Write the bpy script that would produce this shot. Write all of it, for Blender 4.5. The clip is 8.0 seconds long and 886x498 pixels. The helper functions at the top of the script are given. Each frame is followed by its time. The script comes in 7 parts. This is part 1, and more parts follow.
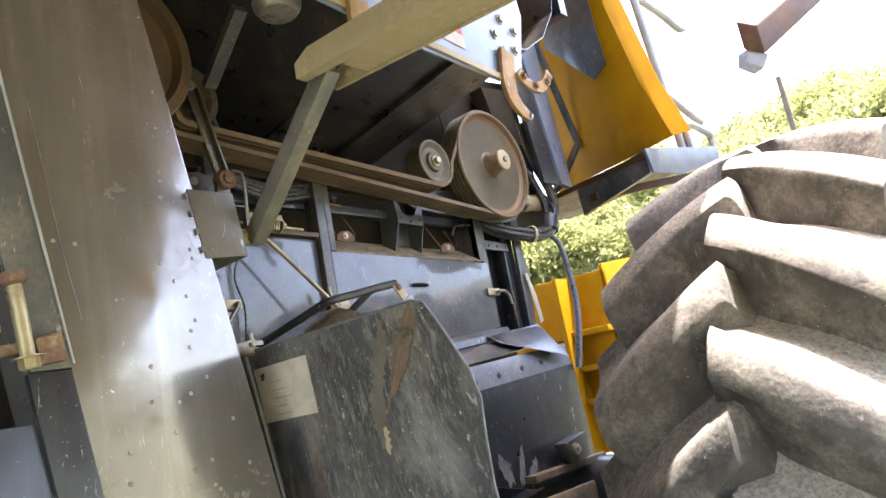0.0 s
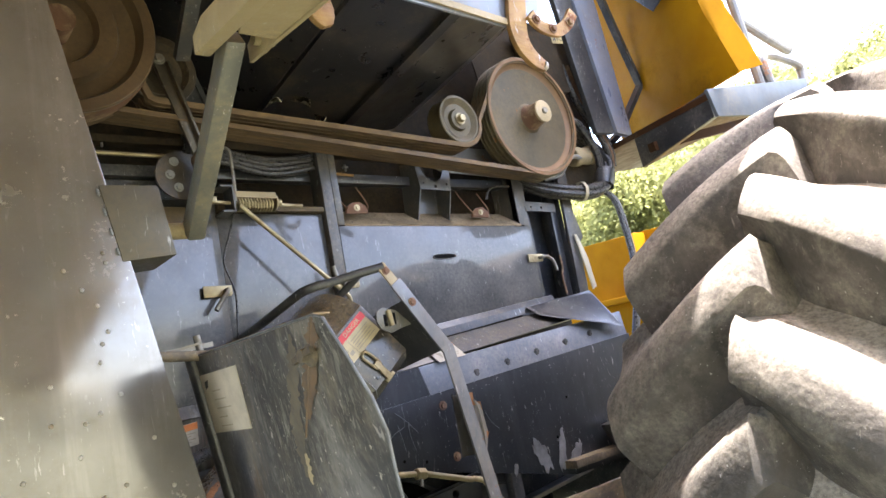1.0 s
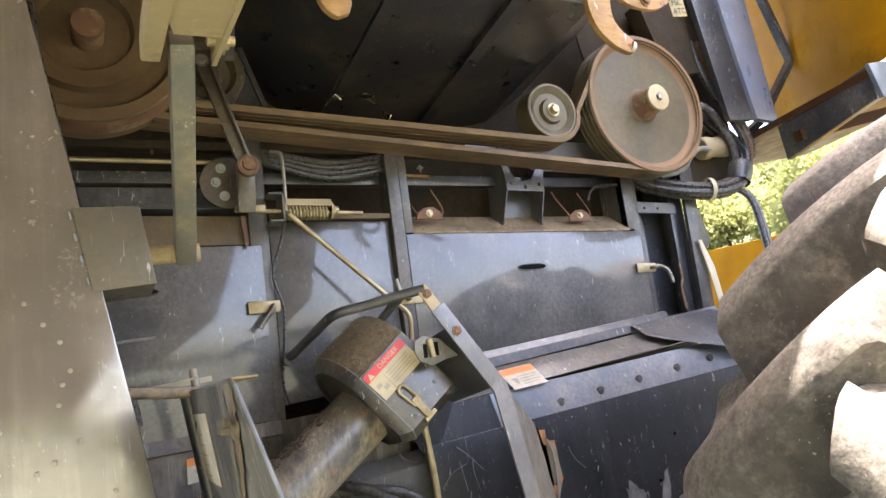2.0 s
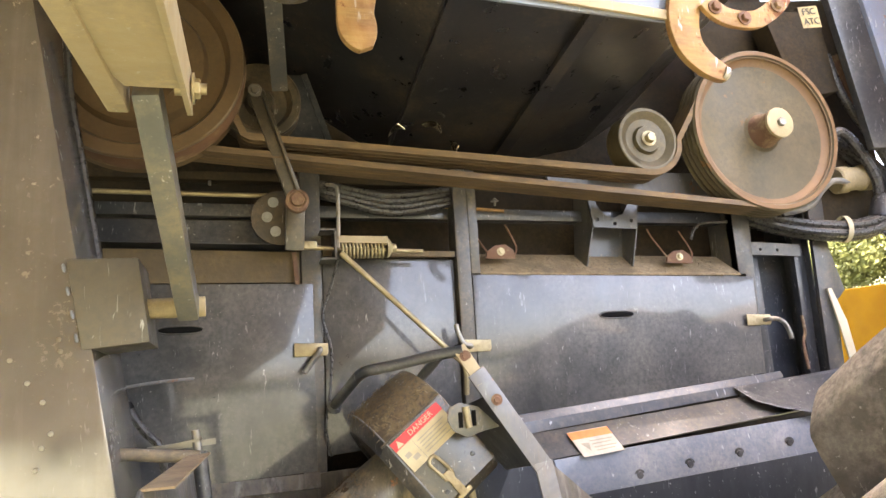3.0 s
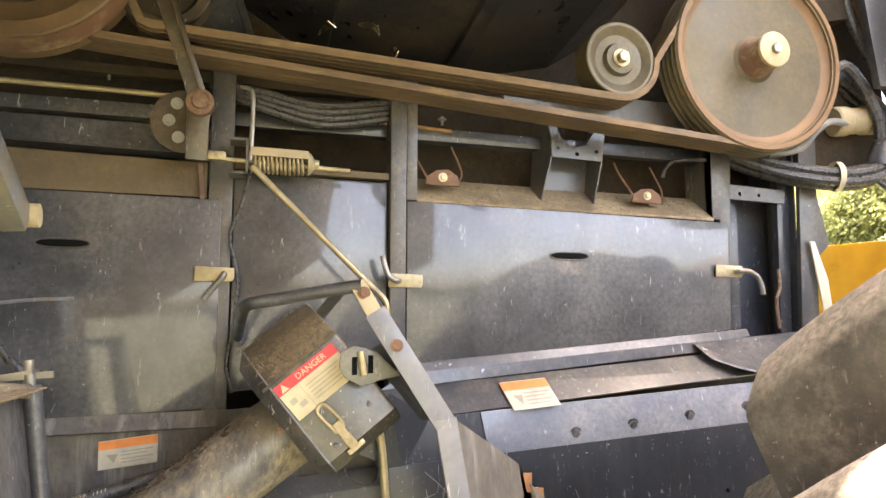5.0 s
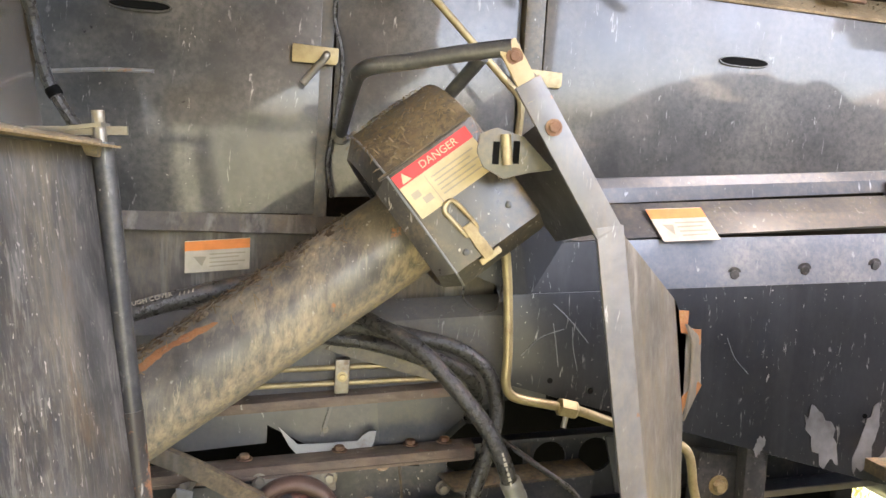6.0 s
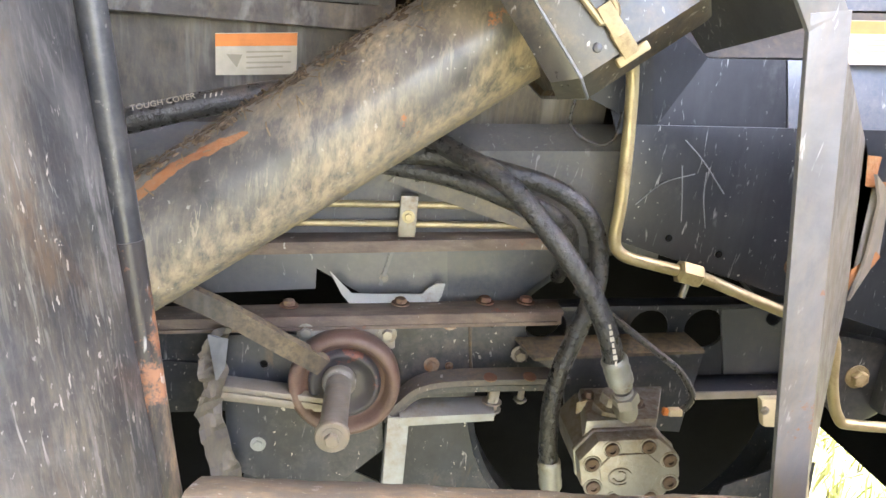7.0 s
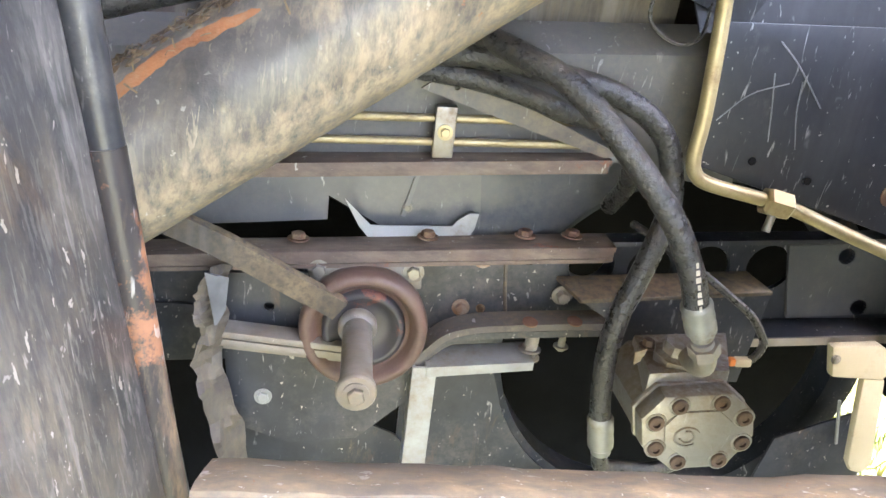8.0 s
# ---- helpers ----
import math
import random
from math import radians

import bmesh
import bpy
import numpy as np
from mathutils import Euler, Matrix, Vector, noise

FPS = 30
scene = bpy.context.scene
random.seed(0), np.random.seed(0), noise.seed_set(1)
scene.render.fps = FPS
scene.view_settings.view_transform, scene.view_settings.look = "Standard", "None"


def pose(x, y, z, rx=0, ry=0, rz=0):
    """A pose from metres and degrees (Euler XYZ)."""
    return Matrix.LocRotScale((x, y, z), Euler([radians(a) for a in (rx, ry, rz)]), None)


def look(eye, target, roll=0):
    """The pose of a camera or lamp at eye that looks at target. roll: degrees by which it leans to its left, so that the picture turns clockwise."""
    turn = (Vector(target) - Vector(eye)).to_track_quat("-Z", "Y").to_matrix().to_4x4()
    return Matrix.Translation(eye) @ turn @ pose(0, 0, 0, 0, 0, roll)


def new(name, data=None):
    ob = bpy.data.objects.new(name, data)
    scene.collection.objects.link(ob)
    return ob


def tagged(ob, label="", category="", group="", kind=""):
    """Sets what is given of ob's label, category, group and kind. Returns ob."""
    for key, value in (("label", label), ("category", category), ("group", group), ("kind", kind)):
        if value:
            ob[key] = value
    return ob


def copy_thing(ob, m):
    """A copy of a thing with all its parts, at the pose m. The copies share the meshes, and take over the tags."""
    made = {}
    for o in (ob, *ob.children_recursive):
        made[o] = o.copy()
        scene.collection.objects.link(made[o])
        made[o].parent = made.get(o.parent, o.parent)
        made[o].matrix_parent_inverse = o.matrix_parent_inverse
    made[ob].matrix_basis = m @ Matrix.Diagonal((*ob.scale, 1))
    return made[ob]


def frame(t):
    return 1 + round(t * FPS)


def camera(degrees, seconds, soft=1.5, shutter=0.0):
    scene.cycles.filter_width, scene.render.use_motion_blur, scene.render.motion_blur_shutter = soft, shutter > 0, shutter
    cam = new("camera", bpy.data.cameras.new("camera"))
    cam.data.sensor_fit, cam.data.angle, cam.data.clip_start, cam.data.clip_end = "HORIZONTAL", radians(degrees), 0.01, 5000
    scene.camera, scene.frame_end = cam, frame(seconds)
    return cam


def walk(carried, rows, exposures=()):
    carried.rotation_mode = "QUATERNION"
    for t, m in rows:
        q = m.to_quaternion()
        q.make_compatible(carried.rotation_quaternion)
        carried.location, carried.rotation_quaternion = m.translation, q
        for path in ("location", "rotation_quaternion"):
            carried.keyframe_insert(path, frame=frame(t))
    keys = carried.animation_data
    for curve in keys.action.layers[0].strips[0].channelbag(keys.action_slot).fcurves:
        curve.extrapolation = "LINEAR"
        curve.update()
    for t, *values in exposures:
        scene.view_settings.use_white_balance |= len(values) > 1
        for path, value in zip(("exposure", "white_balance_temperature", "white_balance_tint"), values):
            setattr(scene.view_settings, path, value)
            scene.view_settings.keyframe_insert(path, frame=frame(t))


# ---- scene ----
cam = camera(62.8, 8.0)
PATH = [
    (0, (-1.307, -1.466, 1.287), (0.205, -0.225, 1.701), -10.7),
    (0.5, (-1.13, -1.467, 1.326), (0.314, -0.128, 1.676), -11.3),
    (1, (-0.995, -1.541, 1.346), (0.294, -0.046, 1.666), -10.8),
    (1.5, (-0.815, -1.581, 1.369), (0.307, 0.046, 1.674), -9.8),
    (2, (-0.686, -1.51, 1.412), (0.216, 0.241, 1.758), -7.8),
    (2.2, (-0.638, -1.478, 1.433), (0.188, 0.307, 1.793), -6.7),
    (3.3, (-0.442, -1.442, 1.518), (0.036, 0.458, 1.92), -2.6),
    (3.5, (-0.43, -1.42, 1.524), (0.04, 0.481, 1.932), -2.1),
    (4, (-0.375, -1.368, 1.537), (0.159, 0.519, 1.93), -1.8),
    (4.2, (-0.352, -1.355, 1.545), (0.208, 0.528, 1.917), -1.5),
    (5.3, (-0.286, -1.291, 1.499), (0.205, 0.644, 1.615), 1.1),
    (5.5, (-0.293, -1.241, 1.482), (0.162, 0.706, 1.531), 1.7),
    (6, (-0.325, -1.093, 1.417), (0.013, 0.872, 1.262), 3.4),
    (6.5, (-0.307, -0.957, 1.373), (-0.083, 0.992, 0.985), 4.9),
    (7, (-0.327, -0.872, 1.351), (-0.12, 1.035, 0.783), 6.1),
    (7.5, (-0.357, -0.774, 1.309), (-0.159, 1.107, 0.657), 6.6),
    (8, (-0.37, -0.744, 1.295), (-0.102, 1.1, 0.567), 7.1),
]
walk(cam, [(t, look(eye, target, roll)) for t, eye, target, roll in PATH],
     [(0.0, 3.36, 6350, 16), (2.0, 3.68, 6650, 17), (3.5, 4.06, 7500, 18), (5.5, 4.12, 7600, 16), (6.5, 4.45, 7100, 16), (8.0, 4.90, 6450, 15)])


# ---------------------------------------------------------------- light
world = bpy.data.worlds.new("sky")
scene.world = world
world.use_nodes = True
wn = world.node_tree
sky = wn.nodes.new("ShaderNodeTexSky")
sky.sky_type = "NISHITA"
sky.sun_disc = False
SUN = Vector((0.19, -0.16, 0.96)).normalized()
sky.sun_elevation = math.asin(SUN.z)
sky.sun_rotation = math.atan2(SUN.x, SUN.y)
sky.dust_density = 4.0
sky.air_density = 1.0
sky.ozone_density = 0.6
wn.links.new(sky.outputs[0], wn.nodes["Background"].inputs[0])
wn.nodes["Background"].inputs[1].default_value = 0.15
sun = new("sun", bpy.data.lights.new("sun", "SUN"))
sun.data.energy = 3.2
sun.data.angle = radians(0.53)
sun.data.color = (1.0, 0.95, 0.87)
sun.matrix_world = look((0, 0, 30), Vector((0, 0, 30)) - SUN)


# ---------------------------------------------------------------- materials
def nodes_of(name):
    m = bpy.data.materials.new(name)
    m.use_nodes = True
    nt = m.node_tree
    return m, nt, nt.nodes["Principled BSDF"]


def ramp(nt, src, lo, hi, a=0.0, b=1.0):
    n = nt.nodes.new("ShaderNodeMapRange")
    n.inputs[1].default_value, n.inputs[2].default_value = lo, hi
    n.inputs[3].default_value, n.inputs[4].default_value = a, b
    nt.links.new(src, n.inputs[0])
    return n.outputs[0]


def noise_tex(nt, scale, detail=4.0, stretch=None, rough=0.55, turn=(0, 0, 0), bend=0.0):
    geo = nt.nodes.new("ShaderNodeNewGeometry")
    mp = nt.nodes.new("ShaderNodeMapping")
    mp.inputs["Rotation"].default_value = [radians(a) for a in turn]
    mp.inputs["Scale"].default_value = stretch or (1, 1, 1)
    nt.links.new(geo.outputs["Position"], mp.inputs[0])
    n = nt.nodes.new("ShaderNodeTexNoise")
    n.inputs["Scale"].default_value, n.inputs["Detail"].default_value, n.inputs["Roughness"].default_value = scale, detail, rough
    n.inputs["Distortion"].default_value = bend
    nt.links.new(mp.outputs[0], n.inputs[0])
    return n.outputs[0]


def mix(nt, fac, a, b):
    n = nt.nodes.new("ShaderNodeMix")
    n.data_type = "RGBA"
    for sock, v in ((n.inputs[0], fac), (n.inputs[6], a), (n.inputs[7], b)):
        if isinstance(v, (int, float)):
            sock.default_value = v
        elif isinstance(v, tuple):
            sock.default_value = (*v, 1)
        else:
            nt.links.new(v, sock)
    return n.outputs[2]


def times(nt, a, b, op="MULTIPLY"):
    n = nt.nodes.new("ShaderNodeMath")
    n.operation = op
    n.use_clamp = True
    for sock, v in ((n.inputs[0], a), (n.inputs[1], b)):
        if isinstance(v, (int, float)):
            sock.default_value = v
        else:
            nt.links.new(v, sock)
    return n.outputs[0]


def surface(name, base, dark=None, rough=0.4, metal=0.0, grain=9.0, dust=None, dust_amount=0.3, dust_up=0.0, dust_down=0.0, dust_scale=5.0, dust_edge=0.12,
            dust_stretch=None, scratch=0.0, scratch_col=(0.5, 0.5, 0.49), speck=0.0, rust=0.0, rust_col=(0.22, 0.08, 0.035), bump=0.15, bump_scale=60.0,
            coat=0.0, coat_rough=0.14, run=0.0, spec=0.5, rough_var=0.07, coat_ior=1.5, fine_low=0.25, blotch=0.0, blotch_col=(0.1, 0.1, 0.1), chip=0.0, scuff=0.0):
    """Worn surface: two tones, dust patches (also settled on upward faces, which on the tyre paints in sunlight, or
    splashed on lower ones), scratches, specks, rust and fine relief.
    """
    m, nt, p = nodes_of(name)
    dark = dark or tuple(0.6 * c for c in base)
    col = mix(nt, ramp(nt, noise_tex(nt, grain, 5), 0.3, 0.7), base, dark)
    r = ramp(nt, noise_tex(nt, grain * 2.3, 4), 0.3, 0.7, rough - rough_var, rough + rough_var)
    if blotch:
        k = ramp(nt, noise_tex(nt, 9, 8, (1, 1, 0.7), 0.68, (15, 30, 0), 0.6), 0.50, 0.68, 0, blotch)
        col = mix(nt, k, col, blotch_col)
    if run:
        streak = ramp(nt, noise_tex(nt, 30, 4, (1, 1, 0.07), 0.65), 0.52, 0.66, 0, run)
        col = mix(nt, streak, col, tuple(min(1, 2.0 * c + 0.10) for c in base))
    if dust:
        field = noise_tex(nt, dust_scale, 9, dust_stretch, 0.72)
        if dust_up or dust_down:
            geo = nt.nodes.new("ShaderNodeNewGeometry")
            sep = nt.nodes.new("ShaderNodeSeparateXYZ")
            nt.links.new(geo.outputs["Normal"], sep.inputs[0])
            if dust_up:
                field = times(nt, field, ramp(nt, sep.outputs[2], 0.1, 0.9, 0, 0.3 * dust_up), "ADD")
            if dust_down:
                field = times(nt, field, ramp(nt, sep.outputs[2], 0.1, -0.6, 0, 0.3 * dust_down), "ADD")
        mid = 0.64 - 0.22 * dust_amount
        d = ramp(nt, field, mid - dust_edge / 2, mid + dust_edge / 2, 0.05, 0.92)
        fine = ramp(nt, noise_tex(nt, 110, 5, dust_stretch, 0.7), 0.35, 0.6, fine_low, 1)
        d = times(nt, d, fine)
        col = mix(nt, d, col, mix(nt, noise_tex(nt, 28, 4), dust, tuple(0.62 * c for c in dust)))
        r = times(nt, r, times(nt, d, 0.45), "ADD")
    if rust:
        k = ramp(nt, noise_tex(nt, 7, 7, None, 0.75), 0.66 - 0.22 * rust, 0.69 - 0.2 * rust)
        col = mix(nt, k, col, mix(nt, noise_tex(nt, 45, 4), rust_col, tuple(2.0 * c for c in rust_col)))
        r = times(nt, r, times(nt, k, 0.4), "ADD")
    if scratch:
        for turn, wide, sc in (((8, 14, 10), 70, 0.6), ((-14, -30, 60), 120, 0.5), ((70, 35, -20), 95, 0.4), ((25, 70, 35), 170, 0.45)):
            k = ramp(nt, noise_tex(nt, wide, 3.0, (1, 1, 0.2), 0.6, turn, 0.9), 0.675 - 0.02 * scratch, 0.72 - 0.02 * scratch, 0, sc)
            gate = ramp(nt, noise_tex(nt, 13.0, 4, None, 0.6, (turn[2], turn[0], turn[1])), 0.50, 0.60)
            k = times(nt, k, gate)
            col = mix(nt, k, col, scratch_col)
    if scuff:
        for wide, lo, amount in ((60, 0.60, 0.55), (150, 0.59, 0.5), (260, 0.56, 0.35)):
            k = ramp(nt, noise_tex(nt, wide, 3.0, (1, 1, 0.13), 0.6, (6, -7, 0), 0.5), lo, lo + 0.05, 0, amount * scuff)
            k = times(nt, k, ramp(nt, noise_tex(nt, 9, 4), 0.36, 0.56, 0.25, 1))
            col = mix(nt, k, col, scratch_col)
    if speck:
        k = ramp(nt, noise_tex(nt, 150, 2), 0.72 - 0.03 * speck, 0.76 - 0.03 * speck, 0, 0.6)
        k = times(nt, k, ramp(nt, noise_tex(nt, 5, 3), 0.4, 0.6))
        col = mix(nt, k, col, (0.52, 0.50, 0.46))
    if chip:
        k = ramp(nt, noise_tex(nt, 120, 3, (1, 1, 0.5), 0.6, (20, 10, 40), 0.3), 0.70 - 0.03 * chip, 0.715 - 0.03 * chip, 0, 0.85)
        col = mix(nt, k, col, (0.40, 0.37, 0.32))
        k = ramp(nt, noise_tex(nt, 16, 6, (1, 1, 0.4), 0.7, (5, 40, 15), 0.5), 0.60, 0.70, 0, 0.6)
        col = mix(nt, k, col, (0.13, 0.085, 0.05))
    nt.links.new(col, p.inputs["Base Color"])
    nt.links.new(r, p.inputs["Roughness"])
    p.inputs["Metallic"].default_value = metal
    p.inputs["Specular IOR Level"].default_value = spec
    p.inputs["Coat Weight"].default_value = coat
    p.inputs["Coat Roughness"].default_value = coat_rough
    p.inputs["Coat IOR"].default_value = coat_ior
    b = nt.nodes.new("ShaderNodeBump")
    b.inputs["Strength"].default_value = bump
    b.inputs["Distance"].default_value = 0.002
    nt.links.new(noise_tex(nt, bump_scale, 5), b.inputs["Height"])
    nt.links.new(b.outputs[0], p.inputs["Normal"])
    return m


def plain(name, col, rough=0.5, metal=0.0):
    m, nt, p = nodes_of(name)
    k = ramp(nt, noise_tex(nt, 40, 4), 0.3, 0.7)
    nt.links.new(mix(nt, k, col, tuple(0.75 * c for c in col)), p.inputs["Base Color"])
    p.inputs["Roughness"].default_value, p.inputs["Metallic"].default_value = rough, metal
    return m


DUST = (0.36, 0.27, 0.16)
M_PANEL = surface("black_paint_panel", (0.034, 0.036, 0.041), (0.018, 0.020, 0.024), 0.36, dust=(0.26, 0.245, 0.22), dust_amount=0.12, dust_scale=3.5, dust_edge=0.4, scratch=0.35, speck=0.15, bump=0.06, bump_scale=9, rough_var=0.12, spec=0.45, coat=0.6, coat_rough=0.07, coat_ior=1.58, blotch=0.45, blotch_col=(0.10, 0.098, 0.095))
M_BLACK = surface("black_paint", (0.026, 0.029, 0.036), (0.014, 0.016, 0.021), 0.34, dust=(0.20, 0.19, 0.17), dust_amount=0.12, dust_edge=0.35, scratch=0.8, speck=0.5, bump=0.12, spec=0.5, coat=0.3)
M_NAVYGREY = surface("slate_blue_sheet_paint", (0.082, 0.088, 0.098), (0.050, 0.055, 0.064), 0.36, grain=7, dust=(0.20, 0.185, 0.16), dust_amount=0.12, dust_edge=0.4, scratch=0.2, bump=0.06, bump_scale=10, coat=0.4)
M_NAVY = surface("blue_black_chassis_paint", (0.028, 0.033, 0.044), (0.011, 0.013, 0.018), 0.36, grain=14, dust=(0.17, 0.155, 0.13), dust_amount=0.1, dust_edge=0.25, scratch=0.5, speck=0.8, bump=0.15, spec=0.5, blotch=0.4, blotch_col=(0.060, 0.062, 0.066), chip=0.2)
M_LOWER = surface("glossy_blue_black_sheet", (0.016, 0.020, 0.027), (0.007, 0.009, 0.013), 0.36, dust=(0.15, 0.148, 0.142), dust_amount=-0.4, dust_scale=7, dust_edge=0.2, dust_stretch=(1, 1, 0.6), scratch=0.7, speck=0.6, bump=0.10, bump_scale=8, spec=0.45, coat=0.3, coat_ior=1.5, coat_rough=0.17, run=0.06, blotch=0.25, blotch_col=(0.036, 0.038, 0.042))
M_BARE = surface("grey_scraped_metal", (0.20, 0.21, 0.23), (0.10, 0.105, 0.115), 0.45, metal=0.3, grain=30, bump=0.2)
M_SHIELD = surface("scuffed_black_sheet", (0.046, 0.048, 0.053), (0.018, 0.019, 0.022), 0.40, dust=(0.33, 0.285, 0.215), dust_amount=0.22, dust_scale=9, dust_edge=0.26, dust_stretch=(1, 1, 0.3), scratch=1.6, scratch_col=(0.42, 0.40, 0.36), speck=1.1, bump=0.35, bump_scale=26, spec=0.4, coat=0.25, coat_rough=0.16, chip=0.7, blotch=0.75, blotch_col=(0.185, 0.180, 0.172), scuff=0.42)
M_ARM = surface("dark_bronze_forging", (0.040, 0.034, 0.026), (0.018, 0.016, 0.014), 0.36, dust=(0.24, 0.17, 0.09), dust_amount=0.1, dust_up=0.6, dust_edge=0.35, scratch=0.5, bump=0.25, coat=0.3)
M_POST = surface("grey_black_frame_paint", (0.055, 0.057, 0.061), (0.032, 0.033, 0.036), 0.40, dust=(0.30, 0.235, 0.15), dust_amount=0.14, dust_up=0.8, dust_edge=0.35, scratch=0.4, speck=0.3, bump=0.2, coat=0.2)
M_LEDGE = surface("slate_blue_ledge_paint", (0.125, 0.15, 0.20), (0.09, 0.11, 0.15), 0.34, dust=(0.40, 0.39, 0.37), dust_amount=0.3, dust_edge=0.4, scratch=0.6, coat=0.35, coat_ior=1.6, coat_rough=0.12)
M_DUSTY = surface("dusty_black_steel", (0.048, 0.045, 0.042), (0.024, 0.023, 0.022), 0.55, dust=(0.27, 0.205, 0.125), dust_amount=0.5, dust_up=0.8, run=0.25, dust_edge=0.35, bump=0.5)
M_CHAFF = surface("chaff_covered_steel", (0.22, 0.155, 0.085), (0.11, 0.078, 0.045), 0.85, dust=(0.40, 0.30, 0.18), dust_amount=0.7, dust_scale=14, bump=1.0, bump_scale=140)
M_ELEV = surface("elevator_steel", (0.255, 0.242, 0.23), (0.185, 0.176, 0.168), 0.10, metal=0.6, dust=(0.20, 0.165, 0.115), dust_amount=0.04, dust_scale=5, dust_edge=0.4, scratch=0.4, speck=0.9, bump=0.07, bump_scale=11, rough_var=0.06, run=0.12)
M_COVER = surface("dusty_brown_cover_lining", (0.50, 0.31, 0.10), (0.37, 0.225, 0.072), 0.6, dust=(0.54, 0.36, 0.15), dust_amount=0.25)
M_TANK = surface("tank_underside_paint", (0.012, 0.014, 0.020), (0.006, 0.007, 0.011), 0.30, dust=(0.22, 0.165, 0.09), dust_amount=-0.2, dust_scale=4, dust_edge=0.4, speck=0.2, bump=0.15, bump_scale=9, coat=0.5, coat_rough=0.22)
M_STRIP = surface("brown_grimed_strip", (0.105, 0.075, 0.038), (0.055, 0.040, 0.023), 0.6, dust=(0.22, 0.155, 0.08), dust_amount=0.3, dust_scale=12, dust_edge=0.35, bump=0.5, bump_scale=90)
M_BELT = surface("dusty_rubber_belt", (0.12, 0.076, 0.04), (0.06, 0.041, 0.026), 0.65, dust=(0.29, 0.19, 0.095), dust_amount=0.5, dust_stretch=(0.15, 1, 1), dust_scale=40, dust_edge=0.25, bump=0.4)
M_PULLEY = surface("worn_pulley_iron", (0.085, 0.070, 0.041), (0.052, 0.043, 0.027), 0.40, metal=0.4, dust=(0.20, 0.158, 0.088), dust_amount=0.4, dust_edge=0.4, rust=0.08, rust_col=(0.14, 0.078, 0.035), bump=0.12)
M_PULLEYRUST = surface("rust_stained_pulley_rim", (0.17, 0.088, 0.036), (0.10, 0.056, 0.028), 0.55, dust=(0.24, 0.155, 0.08), dust_amount=0.4, dust_edge=0.4, bump=0.3)
M_RUST = surface("rusted_iron", (0.17, 0.085, 0.05), (0.085, 0.045, 0.032), 0.8, dust=DUST, dust_amount=0.4, dust_scale=12, bump=0.7)
M_HOOKS = surface("orange_rust_hook", (0.30, 0.155, 0.05), (0.14, 0.068, 0.03), 0.5, metal=0.25, grain=22, dust=(0.46, 0.31, 0.13), dust_amount=0.45, dust_scale=26, dust_edge=0.3, dust_stretch=(0.25, 1, 2), scratch=1.2, rust=0.55, rust_col=(0.12, 0.05, 0.026), bump=0.6, blotch=0.5, blotch_col=(0.40, 0.27, 0.12))
M_SLEEVE = surface("rust_worn_tube_paint", (0.03, 0.03, 0.034), (0.018, 0.018, 0.021), 0.35, dust=(0.34, 0.24, 0.15), dust_amount=0.3, dust_scale=14, dust_stretch=(1, 1, 0.2), rust=0.5, rust_col=(0.16, 0.078, 0.042), scratch=0.8, bump=0.4)
M_ZINC = surface("yellow_zinc", (0.47, 0.40, 0.245), (0.29, 0.235, 0.13), 0.38, metal=0.6, dust=(0.30, 0.225, 0.13), dust_amount=0.4, dust_scale=20, dust_edge=0.25, bump=0.2)
M_STEEL = surface("bare_steel", (0.34, 0.33, 0.30), (0.20, 0.19, 0.17), 0.40, metal=0.75, dust=(0.30, 0.23, 0.15), dust_amount=0.4, dust_scale=25, rust=0.12)
M_GREY = surface("grey_paint_bar", (0.150, 0.158, 0.172), (0.085, 0.09, 0.10), 0.38, grain=12, dust=(0.28, 0.235, 0.175), dust_amount=0.3, dust_stretch=(1, 1, 0.3), dust_scale=12, dust_edge=0.35, rust=0.28, rust_col=(0.17, 0.08, 0.042), scratch=0.5, blotch=0.6, blotch_col=(0.24, 0.245, 0.25), coat=0.3)
M_SLATE = surface("slate_guard_sheet_paint", (0.130, 0.134, 0.140), (0.086, 0.089, 0.094), 0.32, dust=(0.27, 0.245, 0.205), dust_amount=0.25, dust_edge=0.4, scratch=0.8, speck=0.3, bump=0.1, bump_scale=9, coat=0.3, coat_rough=0.2)
M_BEAM = surface("worn_dusty_beam_paint", (0.14, 0.122, 0.098), (0.050, 0.047, 0.045), 0.6, grain=16, dust=(0.36, 0.28, 0.18), dust_amount=0.55, dust_scale=22, dust_edge=0.2, dust_stretch=(0.5, 1, 1), rust=0.15, scratch=0.8, bump=0.5, chip=0.5)
M_TAN = surface("dust_caked_lever", (0.36, 0.29, 0.17), (0.18, 0.145, 0.092), 0.5, dust=(0.54, 0.43, 0.25), dust_amount=0.55, dust_up=0.5, dust_scale=9, dust_edge=0.25, scratch=0.6, rust=0.1, bump=0.5)
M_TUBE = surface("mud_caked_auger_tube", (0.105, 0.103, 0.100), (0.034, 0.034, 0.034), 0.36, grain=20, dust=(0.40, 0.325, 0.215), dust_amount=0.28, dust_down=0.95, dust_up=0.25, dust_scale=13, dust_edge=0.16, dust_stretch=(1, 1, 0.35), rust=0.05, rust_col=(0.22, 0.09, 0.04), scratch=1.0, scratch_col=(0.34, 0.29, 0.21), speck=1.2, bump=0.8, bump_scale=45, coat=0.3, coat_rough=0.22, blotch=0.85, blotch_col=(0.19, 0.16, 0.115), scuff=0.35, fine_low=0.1)
